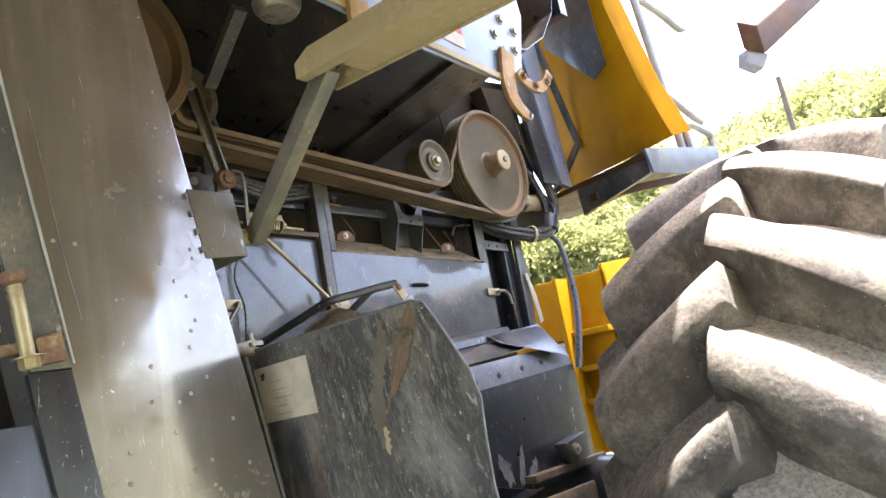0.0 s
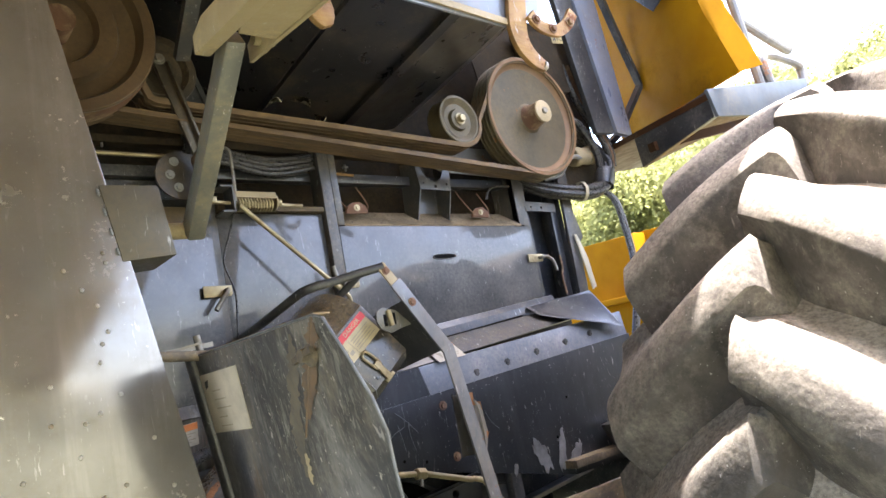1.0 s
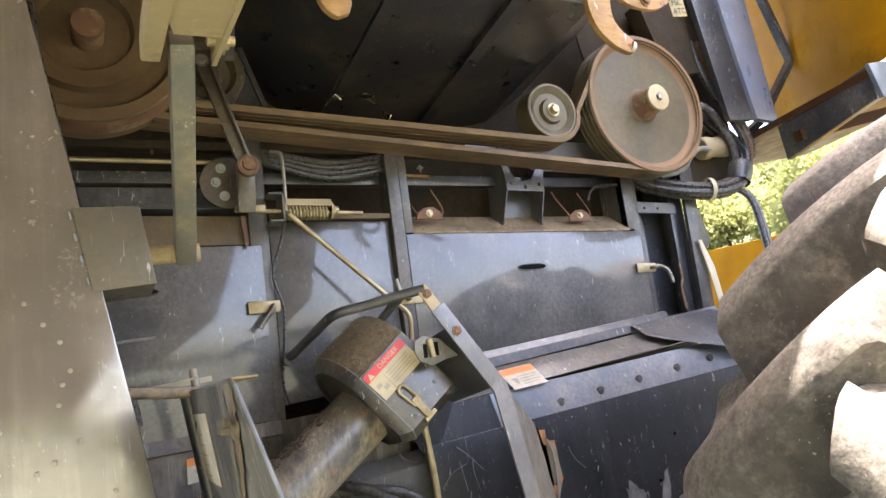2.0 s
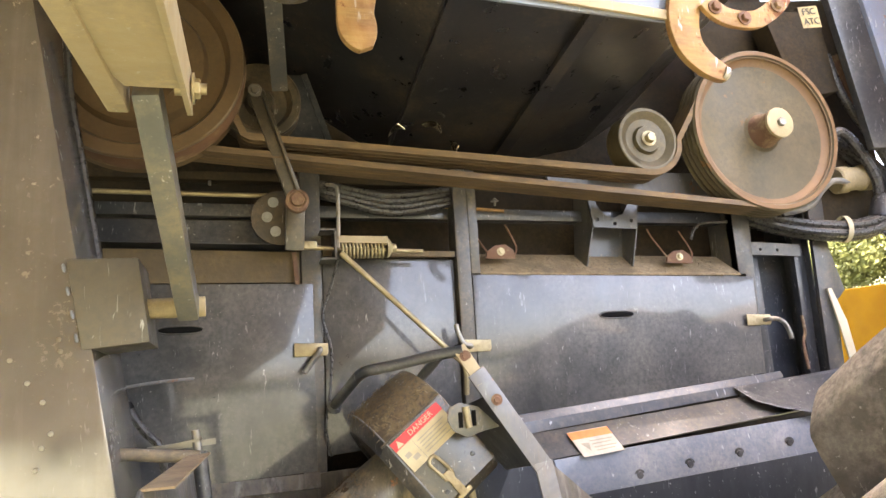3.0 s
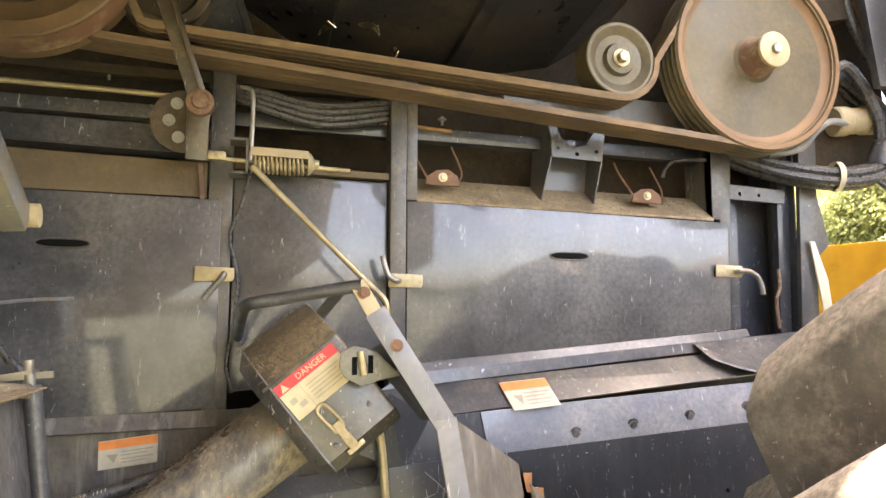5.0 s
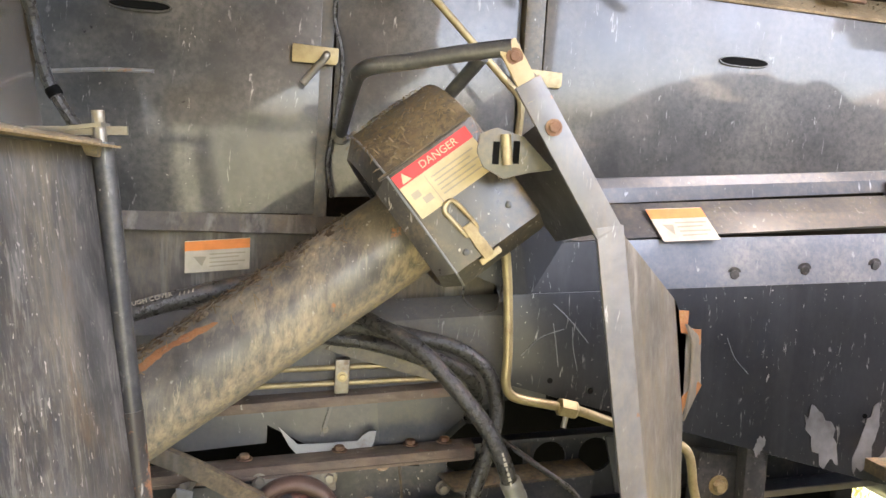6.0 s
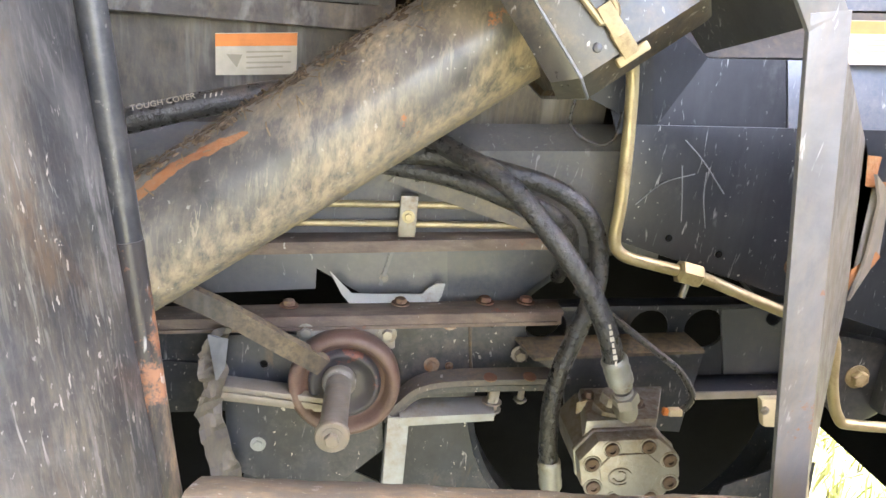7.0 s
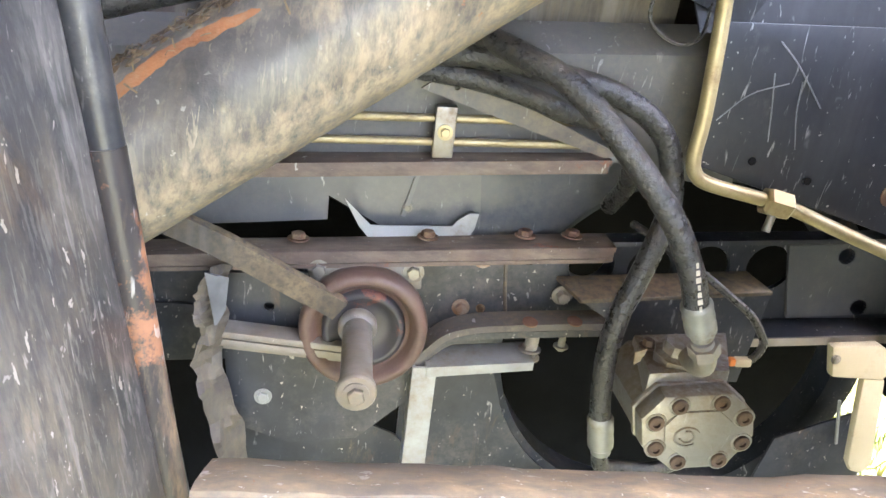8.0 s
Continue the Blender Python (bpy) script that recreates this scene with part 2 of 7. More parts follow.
M_HOOD = surface("black_hood_paint", (0.029, 0.029, 0.030), (0.013, 0.013, 0.014), 0.32, dust=(0.25, 0.185, 0.105), dust_amount=0.02, dust_up=1.9, dust_scale=13, dust_edge=0.3, rust=0.04, scratch=0.9, speck=0.4, bump=0.4, bump_scale=60, coat=0.6, coat_rough=0.2, blotch=0.3, blotch_col=(0.11, 0.095, 0.07), chip=0.4)
M_HOSE = surface("black_hose_rubber", (0.030, 0.030, 0.031), (0.012, 0.012, 0.013), 0.28, grain=60, dust=(0.24, 0.195, 0.14), dust_amount=-0.4, dust_up=0.5, dust_scale=30, dust_edge=0.3, bump=1.0, bump_scale=260, spec=0.6)
# Upward dust also paints sunlit lug tops pale and leaves shaded undercuts dark.
M_RUBBER = surface("weathered_tyre_rubber_lit_tops", (0.070, 0.061, 0.054), (0.030, 0.027, 0.024), 0.75, grain=9, dust=(0.48, 0.43, 0.36), dust_amount=-0.04, dust_up=1.25, dust_scale=8, dust_edge=0.35, bump=1.0, bump_scale=60, fine_low=0.4, speck=0.6, scratch=0.5, scratch_col=(0.30, 0.27, 0.23), blotch=0.7, blotch_col=(0.10, 0.088, 0.076))
M_YELLOW = surface("yellow_machine_paint", (0.36, 0.175, 0.0015), (0.29, 0.135, 0.001), 0.6, dust=(0.29, 0.15, 0.012), dust_amount=0.2, bump=0.05, spec=0.06)
M_PUMP = surface("cast_aluminium", (0.36, 0.35, 0.335), (0.24, 0.232, 0.22), 0.36, metal=0.6, dust=(0.32, 0.26, 0.19), dust_amount=0.3, dust_up=1.0, dust_scale=16, dust_edge=0.25, scratch=0.5, bump=0.4, bump_scale=160)
M_CAPBOLT = surface("dark_rusted_cap_screw", (0.16, 0.11, 0.08), (0.08, 0.055, 0.045), 0.5, metal=0.4, grain=90, bump=0.3)
M_CREAM = surface("cream_plastic", (0.50, 0.445, 0.32), (0.41, 0.36, 0.25), 0.5, dust=DUST, dust_amount=0.3, speck=0.4, bump=0.25)
M_PALEBLUE = surface("blue_grey_plate_paint", (0.18, 0.215, 0.30), (0.13, 0.155, 0.22), 0.3, dust=(0.30, 0.25, 0.18), dust_amount=0.3, dust_edge=0.3, scratch=0.8, rust=0.05, coat=0.4)
M_WORNFLANGE = surface("grey_worn_dusty_flange", (0.085, 0.080, 0.076), (0.040, 0.038, 0.038), 0.5, grain=18, dust=(0.27, 0.225, 0.165), dust_amount=0.35, dust_up=0.3, dust_scale=18, dust_edge=0.3, scratch=0.8, bump=0.5)
M_BOLTRUST = surface("orange_freckled_bolt_head", (0.34, 0.30, 0.25), (0.26, 0.13, 0.06), 0.5, metal=0.3, grain=60, rust=0.3, bump=0.3)
M_STREAK = surface("orange_rust_streak", (0.33, 0.135, 0.05), (0.20, 0.08, 0.035), 0.85, grain=30, dust=(0.36, 0.25, 0.15), dust_amount=0.35, dust_scale=40, dust_edge=0.3, bump=0.8, bump_scale=120)
M_RINGRUST = surface("brown_red_worn_rim", (0.135, 0.075, 0.058), (0.070, 0.045, 0.038), 0.42, grain=18, dust=(0.24, 0.17, 0.125), dust_amount=0.25, dust_scale=14, dust_edge=0.4, bump=0.3, bump_scale=90)
M_RINGDISC = surface("rust_patched_disc", (0.055, 0.050, 0.052), (0.030, 0.030, 0.034), 0.4, grain=20, rust=0.55, rust_col=(0.13, 0.055, 0.04), bump=0.3)
M_SMEARRUST = surface("thin_rusty_dust_film", (0.15, 0.10, 0.062), (0.075, 0.060, 0.048), 0.6, grain=26, dust=(0.26, 0.17, 0.095), dust_amount=0.3, dust_scale=22, dust_edge=0.4, bump=0.2)
M_SMEAR = surface("thin_tan_dust_film", (0.115, 0.098, 0.075), (0.065, 0.060, 0.054), 0.6, grain=30, dust=(0.24, 0.20, 0.14), dust_amount=0.3, dust_scale=18, dust_edge=0.4, bump=0.2)
M_MUDDARK = surface("dark_crusted_mud", (0.085, 0.062, 0.040), (0.035, 0.028, 0.020), 0.9, grain=60, dust=(0.24, 0.17, 0.10), dust_amount=0.4, dust_scale=50, bump=1.0, bump_scale=180)
M_STRAW = surface("dry_straw", (0.24, 0.18, 0.10), (0.08, 0.058, 0.036), 0.7, grain=70, bump=0.1)
M_TORN = surface("pale_torn_sheet", (0.50, 0.50, 0.46), (0.38, 0.38, 0.35), 0.5, dust=(0.3, 0.25, 0.18), dust_amount=0.2, bump=0.2)
M_BIGP = surface("dark_brown_pulley_paint", (0.110, 0.070, 0.040), (0.050, 0.034, 0.022), 0.36, dust=(0.21, 0.135, 0.065), dust_amount=0.25, dust_edge=0.4, bump=0.2, spec=0.5, coat=0.25)
M_GLINT = surface("polished_glint_metal", (0.62, 0.55, 0.42), (0.35, 0.30, 0.22), 0.2, metal=0.9, dust=(0.2, 0.15, 0.09), dust_amount=0.2, dust_scale=25, bump=0.1)
M_FLANGE = surface("dusty_rust_flange", (0.14, 0.096, 0.072), (0.060, 0.046, 0.040), 0.65, grain=26, dust=(0.32, 0.255, 0.185), dust_amount=0.45, dust_scale=26, dust_edge=0.25, dust_stretch=(0.3, 1, 1), rust=0.3, rust_col=(0.15, 0.068, 0.04), bump=0.6, chip=0.5)
M_WORN = surface("worn_grey_casting", (0.27, 0.25, 0.22), (0.15, 0.14, 0.125), 0.45, metal=0.15, grain=25, dust=(0.34, 0.28, 0.2), dust_amount=0.4, dust_scale=20, dust_edge=0.3, speck=0.4, bump=0.3)
M_FERRULE = surface("dull_plated_ferrule", (0.30, 0.30, 0.27), (0.18, 0.175, 0.155), 0.42, metal=0.4, grain=30, dust=(0.26, 0.21, 0.14), dust_amount=0.3, dust_scale=24, bump=0.2)
M_GALV = surface("pale_galvanised_bracket", (0.33, 0.345, 0.335), (0.24, 0.25, 0.245), 0.4, metal=0.2, grain=20, dust=(0.3, 0.26, 0.2), dust_amount=0.25, bump=0.15)
M_STREAKED = surface("mud_streaked_sheet", (0.10, 0.093, 0.086), (0.040, 0.038, 0.038), 0.45, grain=25, dust=(0.25, 0.205, 0.145), dust_amount=0.35, dust_scale=22, dust_stretch=(1, 1, 0.3), dust_edge=0.3, run=0.6, blotch=0.6, blotch_col=(0.14, 0.12, 0.095), bump=0.6)
M_SLOPE = surface("dust_spotted_dark_sheet", (0.048, 0.052, 0.060), (0.026, 0.028, 0.033), 0.36, dust=(0.21, 0.175, 0.12), dust_amount=0.1, dust_up=0.15, dust_scale=14, dust_edge=0.3, scratch=0.6, bump=0.3, coat=0.4, coat_rough=0.15)
M_BOX = surface("dull_welded_steel", (0.10, 0.093, 0.080), (0.065, 0.060, 0.052), 0.38, metal=0.35, dust=(0.2, 0.16, 0.11), dust_amount=0.25, dust_edge=0.4, scratch=0.4, bump=0.1)
M_LINK = surface("worn_grey_link_paint", (0.105, 0.108, 0.098), (0.060, 0.062, 0.058), 0.34, dust=(0.30, 0.24, 0.15), dust_amount=0.3, dust_scale=14, dust_edge=0.3, scratch=0.9, speck=0.3, bump=0.2, coat=0.3)
# Grime with a very dark base that paints in the shade of recesses.
M_BACK = surface("grime_with_recess_shade", (0.026, 0.020, 0.014), (0.010, 0.009, 0.0075), 0.7, dust=(0.10, 0.07, 0.04), dust_amount=0.35, dust_scale=8, dust_edge=0.4, spec=0.2, bump=0.4)
M_WHITE = plain("white_label_film", (0.50, 0.45, 0.36), 0.5)
M_RED = plain("red_label_print", (0.62, 0.035, 0.04), 0.45)
M_ORANGE = plain("orange_label_print", (0.75, 0.24, 0.06), 0.45)
M_CREAMLBL = plain("cream_label_film", (0.50, 0.42, 0.25), 0.5)
M_TAG = surface("yellowed_tag_card", (0.33, 0.27, 0.13), (0.24, 0.19, 0.09), 0.6, dust=(0.2, 0.17, 0.12), dust_amount=0.3, dust_scale=30)
M_INK = plain("black_label_print", (0.03, 0.03, 0.03), 0.6)
# Near-black paints in the shade of holes and interiors; the cable clip shares it.
M_DARK = surface("near_black_shade_and_clip", (0.006, 0.006, 0.0062), (0.0035, 0.0035, 0.0036), 0.8, spec=0.08, bump=0.1)
# Darker version of the edge plate's blue-grey, set to offset direct sun.
M_PLATFORM = surface("sun_offset_platform_paint", (0.075, 0.095, 0.12), (0.05, 0.063, 0.08), 0.5, dust=(0.18, 0.17, 0.15), dust_amount=0.25, dust_edge=0.3, spec=0.3)
M_GRASS = surface("dry_grass_ground", (0.135, 0.133, 0.085), (0.080, 0.097, 0.044), 0.9, grain=0.6, dust=(0.20, 0.182, 0.135), dust_amount=0.3, dust_scale=2, bump=0.8, bump_scale=40)
M_LEAF = surface("leaf_green", (0.20, 0.20, 0.085), (0.135, 0.143, 0.058), 0.7, grain=0.5, spec=0.1, bump=0.2)
leaf_nodes = M_LEAF.node_tree
through_light = leaf_nodes.nodes.new("ShaderNodeBsdfTranslucent")
through_light.inputs["Color"].default_value = (0.38, 0.40, 0.15, 1)
both = leaf_nodes.nodes.new("ShaderNodeMixShader")
both.inputs[0].default_value = 0.45
leaf_nodes.links.new(leaf_nodes.nodes["Principled BSDF"].outputs[0], both.inputs[1])
leaf_nodes.links.new(through_light.outputs[0], both.inputs[2])
leaf_nodes.links.new(both.outputs[0], leaf_nodes.nodes["Material Output"].inputs[0])
M_BARK = surface("bark", (0.12, 0.09, 0.06), (0.07, 0.055, 0.04), 0.9, bump=0.6)
M_BRONZE = surface("brown_chute_paint", (0.055, 0.024, 0.009), (0.035, 0.015, 0.006), 0.5, dust=(0.12, 0.075, 0.04), dust_amount=0.2, spec=0.2)


# ---------------------------------------------------------------- mesh helpers
def thing(name, at, label, category, group="", kind=""):
    ob = new(name)
    ob.location = at
    return tagged(ob, label, category, group, kind)


def finish(name, bm, material, sharp=35):
    for f in bm.faces:
        f.smooth = True
    bmesh.ops.recalc_face_normals(bm, faces=bm.faces[:])
    for e in bm.edges:
        e.smooth = len(e.link_faces) == 2 and e.calc_face_angle(0) < radians(sharp)
    me = bpy.data.meshes.new(name)
    lo = Vector([min(v.co[i] for v in bm.verts) for i in range(3)])
    hi = Vector([max(v.co[i] for v in bm.verts) for i in range(3)])
    c = (lo + hi) / 2
    bmesh.ops.translate(bm, verts=bm.verts[:], vec=-c)
    bm.to_mesh(me)
    bm.free()
    me.materials.append(material)
    return me, c


def part(name, bm, material, parent=None, label="", sharp=35):
    """One mesh object; its verts are given in the world's metres."""
    me, c = finish(name, bm, material, sharp)
    ob = new(name, me)
    ob.location = c
    if parent is not None:
        ob.parent = parent
        up, o = Vector((0, 0, 0)), parent
        while o is not None:
            up, o = up + o.location, o.parent
        ob.location = c - up
    return tagged(ob, label) if label else ob


def joined(*bms):
    out = bmesh.new()
    for b in bms:
        tmp = bpy.data.meshes.new("t")
        b.to_mesh(tmp)
        b.free()
        out.from_mesh(tmp)
        bpy.data.meshes.remove(tmp)
    return out


def slab(pts, off, bev=0.0):
    """A flat polygon made solid along the vector off."""
    bm = bmesh.new()
    off = Vector(off)
    a = [bm.verts.new(p) for p in pts]
    b = [bm.verts.new(Vector(p) + off) for p in pts]
    bm.faces.new(a)
    bm.faces.new(b[::-1])
    n = len(pts)
    for i in range(n):
        bm.faces.new((a[i], b[i], b[(i + 1) % n], a[(i + 1) % n]))
    bmesh.ops.recalc_face_normals(bm, faces=bm.faces[:])
    if bev:
        bmesh.ops.bevel(bm, geom=bm.edges[:], offset=bev, segments=2, affect="EDGES", profile=0.6)
    return bm


def box(x0, x1, y0, y1, z0, z1, bev=0.0):
    return slab([(x0, y0, z0), (x1, y0, z0), (x1, y0, z1), (x0, y0, z1)], (0, y1 - y0, 0), bev)


def xz(pts, y0, y1, bev=0.0):
    """A plate from points (x, z), from y0 to y1."""
    return slab([(x, y0, z) for x, z in pts], (0, y1 - y0, 0), bev)


def bar(p, q, w, h, side=(0, 1, 0), bev=0.0):
    """A straight bar from p to q; w along side, h across it."""
    p, q = Vector(p), Vector(q)
    d = (q - p).normalized()
    u = Vector(side)
    u = (u - u.dot(d) * d).normalized()
    v = d.cross(u)
    ring = [p + a * w / 2 * u + b * h / 2 * v for a, b in ((-1, -1), (1, -1), (1, 1), (-1, 1))]
    return slab(ring, q - p, bev)


def rounded(points, step=6):
    """Catmull-Rom through the points."""
    ps = [Vector(p) for p in points]
    ps = [2 * ps[0] - ps[1]] + ps + [2 * ps[-1] - ps[-2]]
    out = []
    for i in range(1, len(ps) - 2):
        a, b, c, d = ps[i - 1 : i + 3]
        for k in range(step):
            t = k / step
            out.append(0.5 * (2 * b + (c - a) * t + (2 * a - 5 * b + 4 * c - d) * t * t + (3 * b - a - 3 * c + d) * t ** 3))
    return out + [ps[-2]]


def tube(points, r, seg=12, step=6, smooth=True, loop=False, shape=None):
    """A tube (or the closed outline shape) swept along the points."""
    ps = rounded(points, step) if smooth else [Vector(p) for p in points]
    bm = bmesh.new()
    rings, n = [], len(ps)
    ref = None
    for i, p in enumerate(ps):
        d = (ps[(i + 1) % n] - ps[i - 1]) if loop else (ps[min(i + 1, n - 1)] - ps[max(i - 1, 0)])
        d.normalize()
        if shape:
            ref = Vector((0, 1, 0))
        elif ref is None:
            ref = Vector((0, 0, 1)) if abs(d.z) < 0.9 else Vector((1, 0, 0))
        u = (ref - ref.dot(d) * d).normalized()
        ref = u
        v = d.cross(u)
        if shape:
            rings.append([bm.verts.new(p + a * u + b * v) for a, b in shape])
        else:
            rings.append([bm.verts.new(p + r * (math.cos(2 * math.pi * k / seg) * u + math.sin(2 * math.pi * k / seg) * v)) for k in range(seg)])
    m = len(rings[0])
    for i in range(n if loop else n - 1):
        a, b = rings[i], rings[(i + 1) % n]
        for k in range(m):
            bm.faces.new((a[k], a[(k + 1) % m], b[(k + 1) % m], b[k]))
    if not loop:
        bm.faces.new(rings[0][::-1])
        bm.faces.new(rings[-1])
    return bm


def rod(p, q, r, seg=14):
    return tube([p, q], r, seg, smooth=False)


def lathe(at, axis, profile, seg=32, shut=True):
    """Turned shape: profile of (radius, height along axis) round the axis at at."""
    at, ax = Vector(at), Vector(axis).normalized()
    u = ax.orthogonal().normalized()
    v = ax.cross(u)
    bm = bmesh.new()
    rings = []
    for r, h in profile:
        rings.append([bm.verts.new(at + ax * h + max(r, 1e-5) * (math.cos(2 * math.pi * k / seg) * u + math.sin(2 * math.pi * k / seg) * v)) for k in range(seg)])
    for a, b in zip(rings, rings[1:]):
        for k in range(seg):
            bm.faces.new((a[k], a[(k + 1) % seg], b[(k + 1) % seg], b[k]))
    if shut:
        bm.faces.new(rings[0][::-1])
        bm.faces.new(rings[-1])
    return bm


def bolt_bm(at, axis, r=0.009, h=0.007):
    """Hexagon head on a washer."""
    return joined(lathe(at, axis, [(r * 1.5, 0), (r * 1.5, 0.0018), (r, 0.0018)], 16), lathe(at, axis, [(r, 0.0015), (r, h * 0.85), (r * 0.85, h)], 6))


def bolt(at, axis, parent, r=0.009, h=0.007, material=None, label=""):
    return part("bolt", bolt_bm(at, axis, r, h), material or M_STEEL, parent, label, 20)


def plate_with_holes(outline, holes, y0, y1, seg=20):
    """A plate in x, z with round holes cut right through: (x, z, r)."""
    bm = bmesh.new()
    edges = []
    for ring in [outline] + [[(x + r * math.cos(2 * math.pi * k / seg), z + r * math.sin(2 * math.pi * k / seg)) for k in range(seg)] for x, z, r in holes]:
        vs = [bm.verts.new((x, y0, z)) for x, z in ring]
        edges += [bm.edges.new((vs[i], vs[(i + 1) % len(vs)])) for i in range(len(vs))]
    bmesh.ops.triangle_fill(bm, edges=edges, use_beauty=True, use_dissolve=False)
    got = bmesh.ops.extrude_face_region(bm, geom=bm.faces[:])
    bmesh.ops.translate(bm, verts=[g for g in got["geom"] if isinstance(g, bmesh.types.BMVert)], vec=(0, y1 - y0, 0))
    return bm


# ---------------------------------------------------------------- ground, hill and trees
def ground_sheet():
    bm = bmesh.new()
    xs = [-400, -120, -40, -15, -6, -2, 0, 2, 4, 7, 11, 16, 22, 30, 40, 52, 66, 85, 120, 400]
    ys = [-400, -120, -50, -20, -8, -3, -1, 0, 1, 3, 6, 10, 15, 22, 32, 45, 60, 90, 150, 400]
    grid = {}
    for i, x in enumerate(xs):
        for j, y in enumerate(ys):
            rise = max(0.0, x - 14) * 0.38 if x < 52 else 38 * 0.38
            fade = 1.0 if y > -20 else max(0.0, 1 + (y + 20) / 60)
            z = rise * fade + (0.03 * noise.noise((x * 0.7, y * 0.7, 0)) if abs(x) < 12 and abs(y) < 12 else 0)
            grid[i, j] = bm.verts.new((x, y, z))
    for i in range(len(xs) - 1):
        for j in range(len(ys) - 1):
            bm.faces.new((grid[i, j], grid[i + 1, j], grid[i + 1, j + 1], grid[i, j + 1]))
    return bm


ground = part("ground", ground_sheet(), M_GRASS)
tagged(ground, "dry grassy ground rising to a bushy hillside", "ground", kind="structure")


def ground_z(x, y):
    rise = max(0.0, x - 14) * 0.38 if x < 52 else 38 * 0.38
    return rise * (1.0 if y > -20 else max(0.0, 1 + (y + 20) / 60))


def grass_tufts():
    bm = bmesh.new()
    rng = random.Random(5)
    for _ in range(5200):
        x, y = rng.uniform(-1.0, 3.4), rng.uniform(-0.4, 3.6)
        z = 0.02 * noise.noise((x * 0.7, y * 0.7, 0)) - 0.01
        for _ in range(3):
            a, h, lean = rng.uniform(0, 6.28), rng.uniform(0.04, 0.13), rng.uniform(0.01, 0.07)
            w = 0.004
            dx, dy = math.cos(a), math.sin(a)
            px, py = x + rng.uniform(-0.02, 0.02), y + rng.uniform(-0.02, 0.02)
            vs = [bm.verts.new(c) for c in ((px - dy * w, py + dx * w, z), (px + dy * w, py - dx * w, z),
                  (px + dx * lean * 0.5 + dy * w * 0.7, py + dy * lean * 0.5 - dx * w * 0.7, z + h * 0.65), (px + dx * lean, py + dy * lean, z + h))]
            bm.faces.new(vs)
    return bm


M_BLADE = surface("grass_blade", (0.16, 0.22, 0.05), (0.30, 0.26, 0.10), 0.6, grain=6, bump=0.0)
tagged(part("grass", grass_tufts(), M_BLADE), "rough green and straw-coloured grass under the machine", "grass", kind="stuff")


def tree(height, spread, seed):
    """A tapered trunk with limbs and a crown of many small leaf cards."""
    rng = random.Random(seed)
    t = thing("tree", (0, 0, 0), "sunlit bushy green tree on the hillside", "tree", "trees on the hillside")
    top = Vector((rng.uniform(-0.3, 0.3), rng.uniform(-0.3, 0.3), height * 0.8))
    wood = [tube([(0, 0, -0.3), top * 0.35, top * 0.7, top], 0.03 * height, 7, 3)]
    ends = [top]
    for _ in range(9):
        a, up = rng.uniform(0, 6.28), rng.uniform(0.25, 0.75)
        base = top * up
        end = base + Vector((math.cos(a) * spread * rng.uniform(0.5, 0.95), math.sin(a) * spread * rng.uniform(0.5, 0.95), height * rng.uniform(0.08, 0.25)))
        wood.append(tube([base, (base + end) / 2 + Vector((0, 0, 0.1)), end], 0.010 * height, 5, 2))
        ends += [end, (base + end) / 2]
    for b in wood[:1]:
        for v in b.verts:
            k = max(0.25, 1 - v.co.z / height)
            v.co.x, v.co.y = v.co.x * k + (1 - k) * top.x * v.co.z / max(top.z, 1), v.co.y * k + (1 - k) * top.y * v.co.z / max(top.z, 1)
    part("trunk", joined(*wood), M_BARK, t)
    verts, faces = [], []
    for e in ends:
        for _ in range(420):
            off = Vector((rng.gauss(0, 1), rng.gauss(0, 1), rng.gauss(0, 0.7))) * spread * 0.24
            c = e + off
            n = Vector((rng.gauss(0, 1), rng.gauss(0, 1), rng.gauss(0.4, 1))).normalized()
            u = n.orthogonal().normalized()
            v = n.cross(u)
            s = rng.uniform(0.045, 0.11) * (spread ** 0.5)
            k = len(verts)
            verts += [c - u * s, c - v * s * 0.55, c + u * s, c + v * s * 0.55]
            faces.append((k, k + 1, k + 2, k + 3))
    me = bpy.data.meshes.new("crown")
    me.from_pydata([tuple(v) for v in verts], [], faces)
    me.materials.append(M_LEAF)
    ob = new("crown", me)
    ob.parent = t
    return t


rng = random.Random(3)
kinds = [tree(3.4, 2.0, 1), tree(2.6, 1.9, 2), tree(4.2, 2.4, 3)]
spots = []
for row_x, n, gap in ((26, 17, 2.7), (31, 17, 3.0), (37, 17, 3.4), (44, 17, 3.8), (52, 17, 4.4)):
    for k in range(n):
        spots.append((row_x + rng.uniform(-2.5, 2.5), -7 + gap * k + rng.uniform(-1.2, 1.2)))
# Unseen row behind the camera, off the hillside, added for reflections in the panels.
for k in range(26):
    spots.append((-42 + 4.2 * k + rng.uniform(-1.5, 1.5), -62 + rng.uniform(-6, 6)))
for i, (x, y) in enumerate(spots):
    src = kinds[i % 3]
    m = Matrix.LocRotScale((x, y, ground_z(x, y)), Euler((0, 0, rng.uniform(0, 6.28))), None)
    if i < 3:
        src.matrix_basis = m
    else:
        copy_thing(src, m)

pole = thing("utility_pole", (8, 0.45, 0), "leaning weathered wooden pole behind the tyre", "pole")
part("pole_shaft", lathe((8, 0.46, 0), (0, 0, 1), [(0.05, -0.3), (0.045, 2), (0.03, 4.4)], 12), M_BARK, pole)

# ---------------------------------------------------------------- body of the machine
body = thing("machine_body", (0, 0, 0.6), "black-painted open side of a harvester body with posts and access panels", "machine body")


